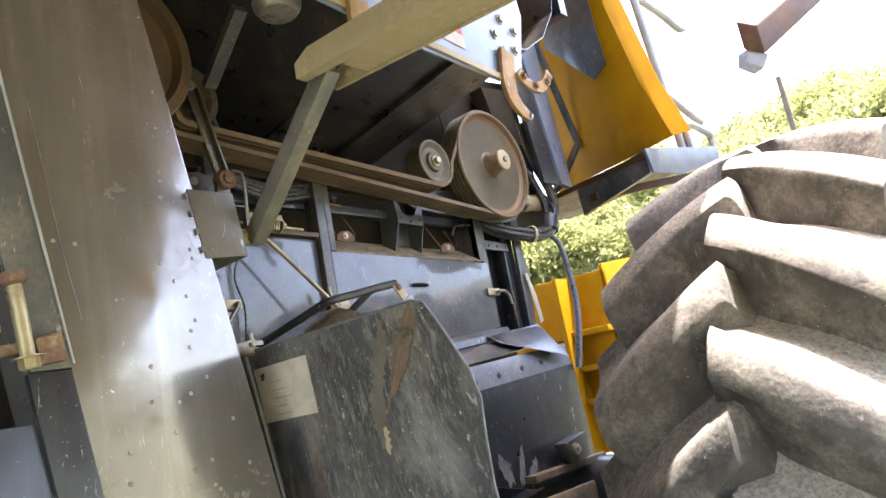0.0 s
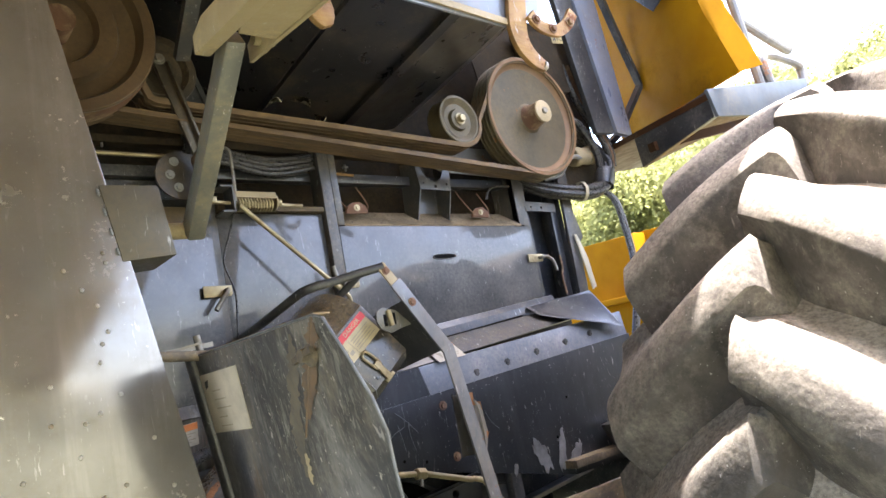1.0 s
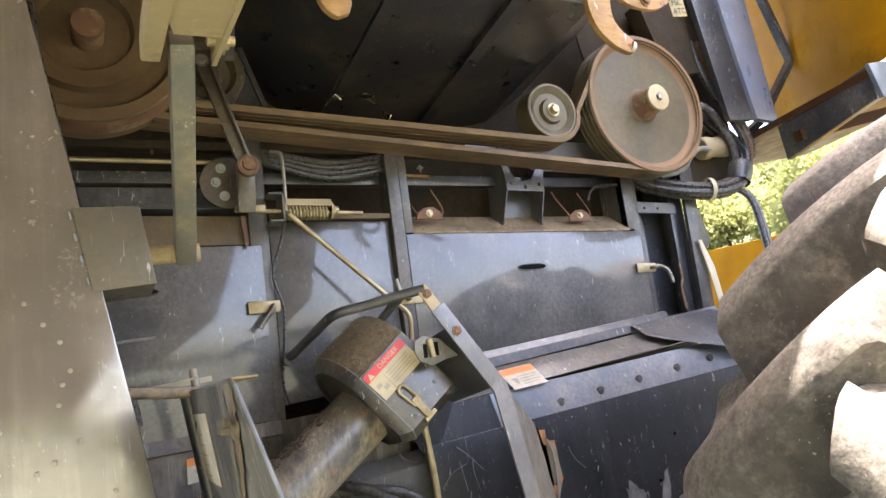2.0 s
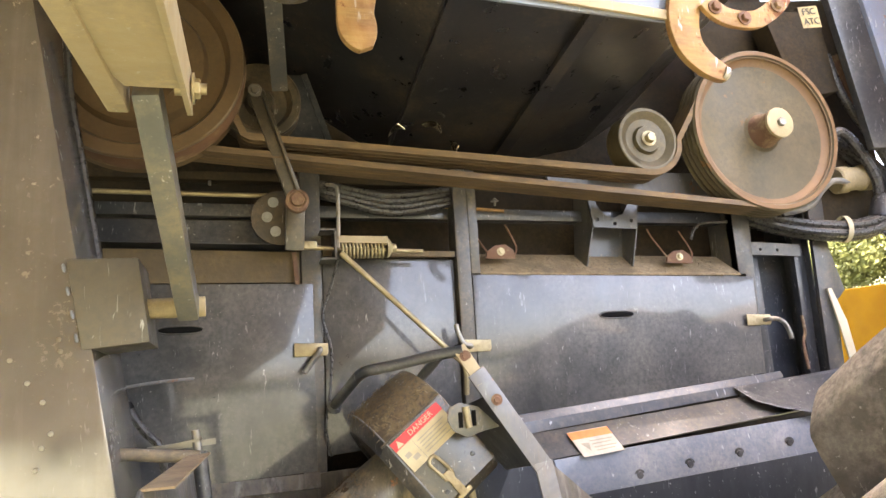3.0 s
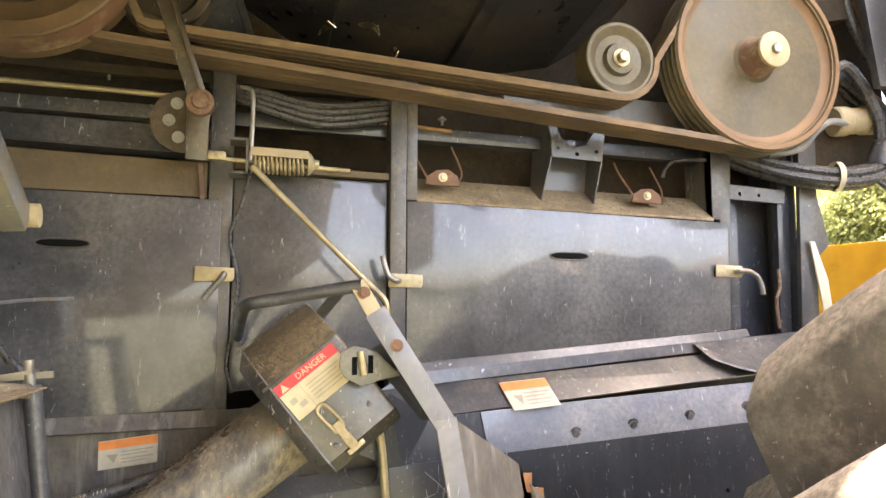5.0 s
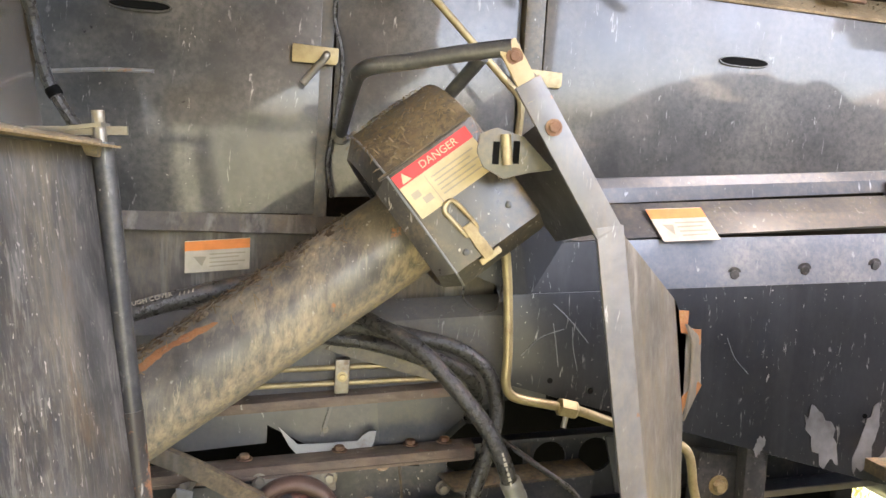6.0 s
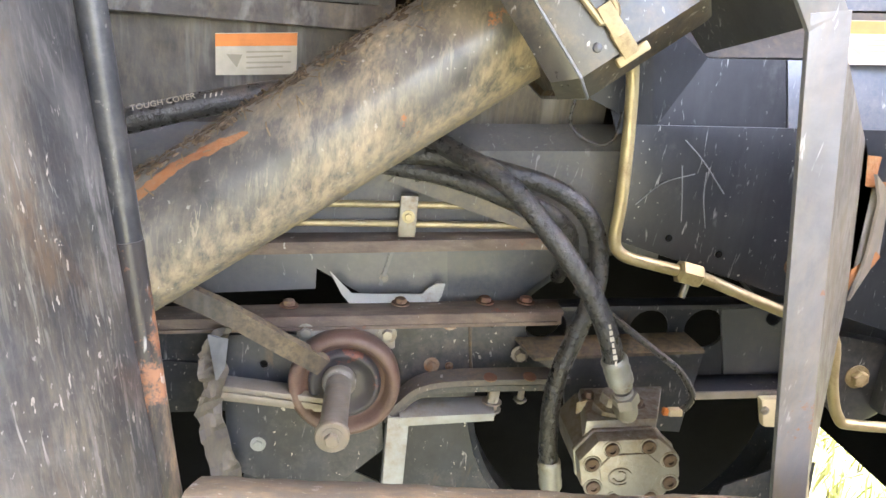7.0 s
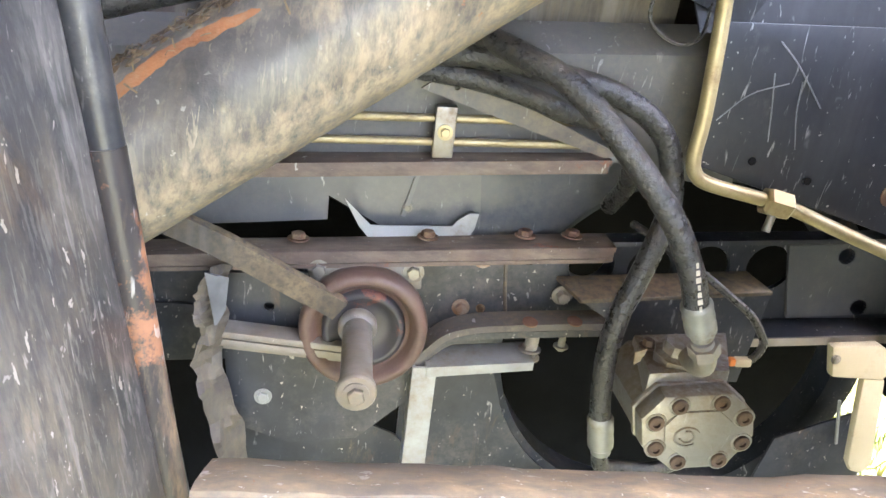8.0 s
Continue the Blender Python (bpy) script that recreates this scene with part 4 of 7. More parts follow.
for hx, hz in ((0.239, 1.020), (0.278, 0.953)):
    part("hole_rim", lathe((hx, 0.0235, hz), (0, 1, 0), [(0.0105, 0), (0.0105, 0.03), (0.0112, 0.03), (0.0118, 0.0)], 18, False), M_NAVY, beam)
part("bolt", bolt_bm((-0.111, 0.018, 0.946), (0, -1, 0), 0.008, 0.012), M_WORN, beam)
part("bolt", joined(rod((-0.106, 0.0, 0.885), (-0.105, 0.0, 0.915), 0.0045, 8), bolt_bm((-0.106, 0.0, 0.888), (0, 0, -1), 0.006, 0.006)), M_WORN, beam)

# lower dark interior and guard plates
# Near-black walls, added to shut out light and paint the interior dark.
part("dark_backdrop", joined(box(-1.4, 0.66, 0.45, 0.46, 0.25, 1.3), box(0.6605, 1.0, 0.45, 0.46, 0.64, 1.3)), M_DARK, body)
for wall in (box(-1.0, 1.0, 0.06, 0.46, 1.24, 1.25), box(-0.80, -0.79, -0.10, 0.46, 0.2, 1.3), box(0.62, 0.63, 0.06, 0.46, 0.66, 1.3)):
    part("dark_blind", wall, M_DARK, body)
ring_at = (0.105, 0.12, 0.825)
part("disc_guard", lathe(ring_at, (0, 1, 0), [(0.252, 0.0), (0.266, -0.006), (0.292, -0.004), (0.292, 0.004), (0.270, 0.004), (0.258, 0.05), (0.252, 0.05), (0.252, 0.0)], 64, False), M_NAVY, body, "dark round rotor guard")
part("guard_sheet", xz([(-0.28, 0.87), (-0.165, 0.87), (-0.16, 0.80)] + [(0.105 - 0.262 * math.cos(radians(a)), 0.825 - 0.262 * math.sin(radians(a))) for a in (12, 22, 32, 42, 52, 62)] + [(0.0, 0.56), (-0.28, 0.56)], 0.108, 0.111), M_NAVY, body, "dark slate guard sheet with a round cut")
part("guard_sheet", slab([(-0.483, 0.10, 0.728), (-0.392, 0.10, 0.712), (-0.33, 0.10, 0.699), (-0.285, 0.10, 0.680), (-0.262, 0.10, 0.655), (-0.256, 0.10, 0.58), (-0.495, 0.10, 0.58)], (0, 0.003, 0), 0.0008), M_NAVY, body, "dark slate guard sheet")
part("bearing_plate", plate_with_holes([(-0.505, 0.955), (-0.40, 0.962), (-0.30, 0.93), (-0.285, 0.80), (-0.34, 0.745), (-0.42, 0.735), (-0.49, 0.76)], [(-0.449, 0.918, 0.0055)], 0.0, 0.006), M_NAVY, body, "dark bearing plate with worn paint")
for bx, by, bzz in ((-0.4528, 0.0, 0.7995), (-0.41, 0.03, 0.762)):
    part("bolt", bolt_bm((bx, by, bzz), (0, -1, 0), 0.007, 0.006), M_GALV, body)
part("ring_eye", lathe((-0.392, 0.096, 0.712), (0, -1, 0), [(0.008, 0), (0.013, 0.0), (0.014, 0.003), (0.011, 0.005), (0.008, 0.003)], 18, False), M_ZINC, body, "small zinc eyelet")
part("web_end", box(-0.62, -0.515, 0.024, 0.029, 0.83, 0.902, 0.001), M_NAVY, body)
def crumple(edge, depth, seed):
    """A torn sheet edge hanging in folds: edge gives its outer line from top to bottom."""
    g = random.Random(seed)
    bm = bmesh.new()
    rows = []
    n = len(edge)
    for k in range((n - 1) * 4 + 1):
        a, f = divmod(k, 4)
        p = edge[a]
        q = edge[min(a + 1, n - 1)]
        x, z = p[0] + (q[0] - p[0]) * f / 4, p[1] + (q[1] - p[1]) * f / 4
        fold = 0.006 * math.sin(k * 0.7 + seed) + g.uniform(-0.006, 0.006)
        rows.append([bm.verts.new((x + 0.0085 * c + g.uniform(-0.002, 0.002), -0.066 + depth * c + fold * math.sin(1.3 * c + 0.4 * k) , z + g.uniform(-0.002, 0.002))) for c in (0, 0.6, 1.3, 2.0, 2.8)])
    for a, b in zip(rows, rows[1:]):
        for c in range(4):
            bm.faces.new((a[c], a[c + 1], b[c + 1], b[c]))
    ret = bmesh.ops.extrude_face_region(bm, geom=bm.faces[:])
    bmesh.ops.translate(bm, verts=[v for v in ret["geom"] if isinstance(v, bmesh.types.BMVert)], vec=(0.001, 0.002, 0))
    bmesh.ops.recalc_face_normals(bm, faces=bm.faces[:])
    return bm


part("crumpled_edge", crumple([(-0.506, 0.983), (-0.516, 0.957), (-0.516, 0.938), (-0.511, 0.919), (-0.520, 0.878), (-0.512, 0.844), (-0.500, 0.801), (-0.492, 0.764), (-0.484, 0.71)], 0.010, 2), M_STREAKED, body, "crumpled dusty sheet edge", 14)
part("torn_tip", slab([(-0.506, -0.066, 0.984), (-0.494, -0.064, 0.980), (-0.487, -0.050, 0.972), (-0.490, -0.052, 0.935), (-0.497, -0.060, 0.922)], (0.002, 0.002, 0)), M_BARE, body, "bare torn sheet tip")
part("cross_channel", joined(bar((-0.505, -0.028, 0.903), (-0.36, -0.024, 0.889), 0.03, 0.008, bev=0.002), bar((-0.505, -0.036, 0.893), (-0.36, -0.032, 0.879), 0.012, 0.009, bev=0.002), bar((-0.50, -0.024, 0.884), (-0.36, -0.020, 0.871), 0.022, 0.005, bev=0.001)), M_WORN, body, "dusty layered cross channel")
part("support_bracket", joined(box(-0.284, -0.256, -0.030, -0.026, 0.56, 0.866, 0.001), box(-0.284, -0.280, -0.026, 0.0, 0.56, 0.866, 0.001), slab([(-0.268, -0.031, 0.867), (-0.145, -0.031, 0.881), (-0.143, 0.012, 0.884), (-0.272, 0.012, 0.872)], (0, 0, -0.004), 0.001), slab([(-0.268, -0.0325, 0.868), (-0.145, -0.0325, 0.882), (-0.145, -0.0325, 0.871), (-0.268, -0.0325, 0.855)], (0, 0.003, 0), 0.0006)), M_GALV, body, "pale galvanised support bracket")
part("bolt", joined(rod((-0.146, -0.008, 0.868), (-0.144, -0.008, 0.912), 0.008), bolt_bm((-0.146, -0.008, 0.885), (0, 0, 1), 0.009, 0.008), bolt_bm((-0.146, -0.008, 0.876), (0, 0, -1), 0.009, 0.008)), M_WORN, body)

# upper tank, sloping underside and side wall above the belts
tank = thing("grain_tank", (0, 0.2, 2.0), "black sloping underside of the grain tank with folded ribs", "tank")
prof = [(-0.62, 2.36), (-0.15, 2.06), (-0.115, 2.06), (0.10, 2.055), (0.14, 2.05), (0.36, 2.10), (0.47, 2.17), (0.56, 2.28), (0.62, 2.45)]
for a, b in zip(prof, prof[1:]):
    part("underside_panel", slab([(a[0], 0.155, a[1]), (b[0], 0.155, b[1]), (b[0], -0.53, b[1] + 0.10), (a[0], -0.53, a[1] + 0.10)], (0, 0, 0.004)), M_TANK, tank)
part("rib", bar((-0.13, 0.15, 2.055), (-0.13, -0.53, 2.155), 0.03, 0.012, side=(1, 0, 0)), M_TANK, tank)
part("rib", bar((0.12, 0.15, 2.045), (0.12, -0.53, 2.145), 0.03, 0.012, side=(1, 0, 0)), M_TANK, tank)
# Wall and roof out of view, added to block sun and sky.
part("unseen_side_wall", box(-2.6, 0.34, -0.60, -0.55, 2.47, 3.55), M_YELLOW, tank, "unseen yellow tank wall, added for its shade")
part("top", box(-2.6, 1.75, -0.05, 2.4, 3.5, 3.56), M_YELLOW, tank)
part("top", box(-2.6, 1.4, -0.60, -0.054, 3.5, 3.56), M_YELLOW, tank)
part("front_wall", box(0.62, 0.66, -0.53, 0.30, 2.40, 3.5), M_TANK, tank)
part("rear_wall", box(-2.6, -2.55, -0.55, 2.4, 0.7, 3.5), M_BLACK, tank)
part("lining", box(-2.55, -0.62, -0.5, 0.16, 2.36, 2.40), M_TANK, tank)

# Small shiny bent plates, added to make the glints under the tank.
flight = thing("glint_plates", (-0.11, -0.06, 2.0), "small shiny bent plates added for the glints under the tank", "auger")
for cx, cz, w, a0 in ((-0.160, 2.035, 0.012, 60), (-0.092, 2.035, 0.024, 20), (-0.048, 2.015, 0.014, -40)):
    pts = [(cx + w * math.cos(radians(a0 + 20 * q)), -0.075 + 0.010 * q, cz + 1.4 * w * math.sin(radians(a0 + 20 * q))) for q in range(5)]
    part("glint_plate", tube(pts, 0, smooth=False, shape=[(-0.010, -0.001), (0.010, -0.001), (0.010, 0.001), (-0.010, 0.001)]), M_GLINT, flight)

# ---------------------------------------------------------------- belt drive
def pulley(name, at, r, width, profile, label, grooves=4, material=None, parent=None):
    """A dished pulley on the y axis with V grooves; profile is its front face."""
    x, y, z = at
    p = parent or thing(name, (x, y, z), label, "pulley")
    prof = [(r * 0.96, width)]
    g = width / grooves
    for k in range(grooves):
        prof += [(r, width - g * k - 0.15 * g), (r * 0.94, width - g * (k + 0.5)), (r, width - g * (k + 1) + 0.15 * g)]
    prof += [(r, 0.0)]
    rim = lathe((x, y, z), (0, 1, 0), prof + profile, 56)
    part("rim", rim, material or M_PULLEY, p, sharp=28)
    return p


drive = pulley("drive_pulley", (0.725, -0.098, 2.07), 0.2, 0.066, [(0.196, -0.004), (0.186, -0.004), (0.180, 0.010), (0.172, 0.016), (0.12, 0.020), (0.05, 0.018), (0.036, 0.008), (0.030, -0.004)], "large dusty steel V-belt pulley with a rust-stained face")
part("rim_ring", lathe((0.725, -0.0985, 2.07), (0, -1, 0), [(0.197, 0.002), (0.196, 0.0045), (0.187, 0.0045), (0.182, -0.006), (0.174, -0.0145), (0.166, -0.0165)], 56, False), M_PULLEYRUST, drive, "rust-stained rim")
part("hub", lathe((0.725, -0.10, 2.07), (0, -1, 0), [(0.046, -0.022), (0.040, -0.008), (0.036, 0.01), (0.034, 0.034), (0.026, 0.036)], 24), M_RUST, drive, "rusty hub")
hub_cap = part("hub_washer", lathe((0.725, -0.136, 2.07), (0, -1, 0), [(0.036, 0), (0.036, 0.007), (0.033, 0.009)], 28), M_TAN, drive, "worn pale washer")
part("hub_bolt", bolt_bm((0.725, -0.143, 2.07), (0, -1, 0), 0.011, 0.010), M_STEEL, hub_cap)

idler = pulley("idler_pulley", (0.405, -0.095, 2.035), 0.074, 0.06, [(0.072, -0.002), (0.066, -0.002), (0.050, 0.008), (0.034, 0.008), (0.030, -0.002), (0.018, -0.002)], "flat grey steel idler pulley", 1)
part("hub_bolt", bolt_bm((0.405, -0.099, 2.035), (0, -1, 0), 0.012, 0.014), M_ZINC, idler)
part("bracket", joined(xz([(0.20, 1.990), (0.34, 1.995), (0.66, 1.995), (0.69, 1.90), (0.40, 1.915), (0.34, 1.945), (0.21, 1.955)], 0.018, 0.024, 0.001)), M_GREY, idler, "grey pressed bracket plate")
# Slots are near-black blocks, their shade given as colour.
for hx, hz in ((0.285, 1.975), (0.455, 1.985)):
    part("slot", box(hx - 0.003, hx + 0.003, -0.001, 0.001, hz - 0.008, hz + 0.008), M_DARK, idler)

big = pulley("threshing_pulley", (-0.655, -0.16, 2.127), 0.190, 0.10, [(0.187, -0.004), (0.165, -0.003), (0.155, 0.02), (0.125, 0.024), (0.118, 0.010), (0.085, 0.012), (0.078, 0.03), (0.03, 0.03)], "large brown dust-covered stepped pulley behind the elevator", 1, M_BIGP)
part("rim_band", lathe((-0.655, -0.162, 2.127), (0, 1, 0), [(0.191, 0.004), (0.193, 0.03), (0.191, 0.06)], 56, False), M_RUST, big, "rust-red rim band")
part("axle", rod((-0.65, -0.19, 2.115), (-0.65, 0.1, 2.115), 0.028), M_RUST, big)

tens = pulley("tensioner_pulley", (-0.436, -0.085, 2.086), 0.079, 0.05, [(0.077, -0.002), (0.062, -0.002), (0.052, 0.012), (0.03, 0.012), (0.024, -0.004)], "dark flat tensioner pulley on a swinging arm", 1, M_ARM)
arm = part("arm", joined(bar((-0.446, -0.105, 2.10), (-0.37, -0.085, 1.880), 0.012, 0.030, bev=0.003), bar((-0.432, -0.115, 2.09), (-0.362, -0.095, 1.880), 0.018, 0.006, bev=0.001), bar((-0.372, -0.085, 1.885), (-0.375, -0.07, 1.79), 0.014, 0.036, bev=0.004)), M_ARM, tens, "forged dark tensioner arm")
part("pin", bolt_bm((-0.446, -0.110, 2.097), (0, -1, 0), 0.009, 0.008), M_STEEL, arm)
part("boss", lathe((-0.370, -0.075, 1.881), (0, -1, 0), [(0.022, 0), (0.022, 0.03), (0.017, 0.032), (0.013, 0.030), (0.012, 0.036)], 24), M_RUST, arm)
quadrant = part("quadrant_plate", plate_with_holes([(-0.40 + 0.055 * math.cos(a), 1.865 + 0.055 * math.sin(a)) for a in [radians(70 + 14 * k) for k in range(16)]] + [(-0.36, 1.815), (-0.36, 1.91)], [], -0.03, -0.024), M_ARM, tens, "dark quadrant plate")
for bx, bzz in ((-0.412, 1.896), (-0.424, 1.866), (-0.408, 1.837)):
    part("bolt", bolt_bm((bx, -0.031, bzz), (0, -1, 0), 0.007, 0.006), M_GALV, quadrant)
part("stay", joined(bar((-0.341, 0.018, 2.195), (-0.286, 0.018, 2.03), 0.006, 0.012), slab([(-0.40, 0.02, 2.192), (-0.341, 0.02, 2.195), (-0.288, 0.02, 2.03), (-0.28, 0.02, 2.0), (-0.40, 0.02, 2.0)], (0, 0.004, 0))), M_BLACK, tens)


def arc(cx, cz, r, a0, a1, n):
    return [(cx + r * math.cos(radians(a0 + (a1 - a0) * k / n)), cz + r * math.sin(radians(a0 + (a1 - a0) * k / n))) for k in range(n + 1)]


loop = arc(0.725, 2.07, 0.190, -94, 158, 26) + arc(0.405, 2.035, 0.077, 2, -96, 10) + arc(-0.44, 2.085, 0.077, -88, -110, 3) + arc(-0.655, 2.12, 0.130, 20, 262, 24)
belt = thing("drive_belt", (0, -0.07, 2.0), "banded brown dusty V-belt running between the pulleys", "belt")
for k in range(4):
    y = -0.036 - 0.0185 * k
    part("belt_strand", tube([(x, y, z) for x, z in loop], 0, smooth=False, loop=True, shape=[(-0.0085, -0.005), (0.0085, -0.005), (0.0065, 0.008), (-0.0065, 0.008)]), M_BELT, belt)

# spring tensioner and its rods
spr = thing("tension_spring", (-0.25, -0.03, 1.80), "yellow zinc compression spring on a threaded rod", "spring")
coil = [(-0.283 + 0.088 * k / 96, -0.03 + 0.017 * math.cos(2 * math.pi * k / 8), 1.800 + 0.017 * math.sin(2 * math.pi * k / 8)) for k in range(97)]
part("coil", tube(coil, 0.0026, 7, smooth=False), M_ZINC, spr)
part("cover", tube([(-0.286, -0.03, 1.806), (-0.188, -0.03, 1.804)], 0, smooth=False, shape=[(-0.02, 0.004), (-0.018, 0.019), (0, 0.023), (0.018, 0.019), (0.02, 0.004)]), M_TAN, spr, "dusty half cover")
part("threaded_rod", rod((-0.39, -0.03, 1.806), (-0.112, -0.03, 1.795), 0.0045), M_ZINC, spr)
part("fork", bar((-0.388, -0.03, 1.809), (-0.328, -0.03, 1.808), 0.018, 0.016, bev=0.004), M_ZINC, spr, "zinc fork end")
part("cup", lathe((-0.188, -0.03, 1.803), (1, 0, 0), [(0.021, 0), (0.018, 0.006), (0.009, 0.012), (0.008, 0.02)], 20), M_ZINC, spr)
part("bracket", joined(box(-0.322, -0.292, -0.05, 0.0, 1.835, 1.839), box(-0.322, -0.292, -0.05, 0.0, 1.776, 1.780), box(-0.295, -0.291, -0.05, 0.0, 1.776, 1.839)), M_POST, spr)
part("bent_rod", tube([(-0.306, -0.03, 1.935), (-0.292, -0.04, 1.93), (-0.286, -0.045, 1.915), (-0.286, -0.045, 1.85), (-0.288, -0.045, 1.80)], 0.004, 8), M_STEEL, spr)

stay_rod = thing("stay_rod", (-0.19, -0.05, 1.69), "slanting bright zinc-plated rod", "rod")
part("rod_shaft", rod((-0.284, -0.055, 1.788), (-0.072, -0.075, 1.578), 0.0055), M_ZINC, stay_rod)
part("hook_end", tube([(-0.072, -0.075, 1.578), (-0.055, -0.078, 1.56), (-0.05, -0.078, 1.54), (-0.05, -0.07, 1.50)], 0.0055, 8), M_ZINC, stay_rod)
long_rod = thing("control_rod", (-0.6, 0.0, 1.92), "long thin zinc control rod", "rod")
part("rod_shaft", rod((-1.05, -0.01, 1.926), (-0.405, -0.01, 1.915), 0.005), M_ZINC, long_rod)
wire = thing("control_cable", (-0.3, 0, 1.6), "thin black cable hanging along the post", "cable")
part("cable_run", tube([(-0.285, -0.03, 1.79), (-0.300, -0.01, 1.73), (-0.318, -0.005, 1.67), (-0.303, -0.008, 1.60), (-0.308, -0.006, 1.52), (-0.318, -0.006, 1.45), (-0.308, -0.004, 1.40)], 0.0028, 6), M_HOSE, wire)

# hose bundle above the panels
bundle = thing("hose_bundle", (-0.17, 0.02, 1.92), "bundle of dusty black hoses sagging between the posts", "hoses")
for k in range(4):
    part("hose", tube([(-0.36, 0.03 + 0.006 * k, 1.955 - 0.004 * k), (-0.29, 0.015, 1.946 - 0.009 * k), (-0.17, 0.012, 1.925 - 0.012 * k), (-0.06, 0.015, 1.938 - 0.011 * k), (0.02, 0.035, 1.955 - 0.008 * k)], 0.0085, 10), M_HOSE, bundle)
front_hoses = thing("hose_bundle", (0.9, -0.03, 1.86), "bundle of black hoses tied with a white cable tie", "hoses")
for k in range(5):
    a = 2 * math.pi * k / 5
    dy, dz = 0.016 * math.cos(a), 0.016 * math.sin(a)
    part("hose", tube([(0.70, 0.03 + dy, 1.905 + dz), (0.80, 0.01 + dy, 1.868 + dz), (0.90, -0.03 + dy, 1.842 + dz), (1.00, -0.05 + dy, 1.840 + dz), (1.07, -0.06 + dy, 1.868 + dz), (1.105, -0.06 + dy, 1.93 + dz), (1.10, -0.03 + dy, 1.99 + dz), (1.05, 0.0 + dy, 2.06 + dz), (1.00 + dz, 0.02, 2.12), (0.97 + 2 * dz, 0.05, 2.22)], 0.012, 10), M_HOSE, front_hoses)
part("cable_tie", lathe((0.955, -0.042, 1.841), (1, -0.25, 0), [(0.031, -0.006), (0.033, -0.006), (0.033, 0.006), (0.031, 0.006)], 20, False), M_CREAM, front_hoses, "white cable tie")
part("tape_wrap", lathe((1.075, -0.058, 1.885), (0.5, 0, 1), [(0.034, -0.03), (0.036, 0), (0.034, 0.03)], 18, False), M_BLACK, front_hoses)
drop = thing("hanging_hoses", (1.06, -0.06, 1.5), "two black hoses dropping from the bundle to the lower sheet", "hoses")
for k, (dx, mt) in enumerate(((0.0, M_HOSE), (0.018, M_GREY))):
    part("hose", tube([(1.03 + dx, -0.06, 1.845), (1.075 + dx, -0.075, 1.80), (1.09 + dx, -0.08, 1.70), (1.088 + dx, -0.085, 1.58), (1.045 + dx, -0.09, 1.45), (1.0 + dx, -0.085, 1.33)], 0.0085 - 0.002 * k, 9), mt, drop)
grey_lead = thing("grey_lead", (0.9, -0.02, 1.95), "pale grey bent lead beside the drive pulley", "cable")
part("lead_run", tube([(0.80, -0.02, 1.885), (0.87, -0.035, 1.90), (0.91, -0.04, 1.94), (0.95, -0.04, 1.965), (1.0, -0.035, 1.965)], 0.008, 9), M_GREY, grey_lead)
cyl = thing("filter_canister", (1.02, -0.02, 1.97), "dusty brown cylinder behind the hose loop", "canister")
part("canister_body", lathe((0.985, -0.01, 1.975), (1, -0.1, 0.1), [(0.030, 0), (0.034, 0.004), (0.034, 0.03), (0.030, 0.034), (0.030, 0.07), (0.034, 0.074), (0.034, 0.10), (0.02, 0.104)], 24), M_TAN, cyl)
eng = thing("engine_hoses", (1.05, -0.06, 2.0), "brown dusty engine hoses beside the drive pulley", "hoses")
for k in range(3):
    d = 0.026 * k
    part("hose", tube([(0.985 + d, -0.05, 2.30), (1.005 + d, -0.055, 2.20), (1.035 + d, -0.06, 2.13 - 0.2 * d), (1.075 + d * 0.8, -0.07, 2.05 - 0.3 * d), (1.11 + d * 0.5, -0.07, 1.98), (1.12 + d * 0.4, -0.06, 1.93)], 0.011, 10), (M_HOSE, M_RUST, M_HOSE)[k], eng)
part("hose", tube([(0.94, -0.02, 2.02), (0.975, -0.05, 2.09), (1.02, -0.055, 2.06), (1.06, -0.06, 1.98), (1.07, -0.055, 1.93)], 0.013, 10), M_HOSE, eng)
wall_plate = thing("engine_side_plate", (0.85, 0.06, 2.2), "dusty engine-side plate, shade painted into its dark colour, with a stamped tag", "plate")
# Open to the sky above, so the missing shade is in the material.
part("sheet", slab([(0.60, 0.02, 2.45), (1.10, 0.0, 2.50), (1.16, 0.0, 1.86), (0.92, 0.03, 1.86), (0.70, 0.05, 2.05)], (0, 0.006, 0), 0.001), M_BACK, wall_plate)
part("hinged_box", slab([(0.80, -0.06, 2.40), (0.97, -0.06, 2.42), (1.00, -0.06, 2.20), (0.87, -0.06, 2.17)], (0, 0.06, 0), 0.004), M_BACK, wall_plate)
tag = part("tag", slab([(0.800, -0.172, 2.350), (0.856, -0.172, 2.360), (0.862, -0.172, 2.305), (0.808, -0.172, 2.297)], (0, 0.001, 0)), M_TAG, wall_plate, "cream stamped tag")


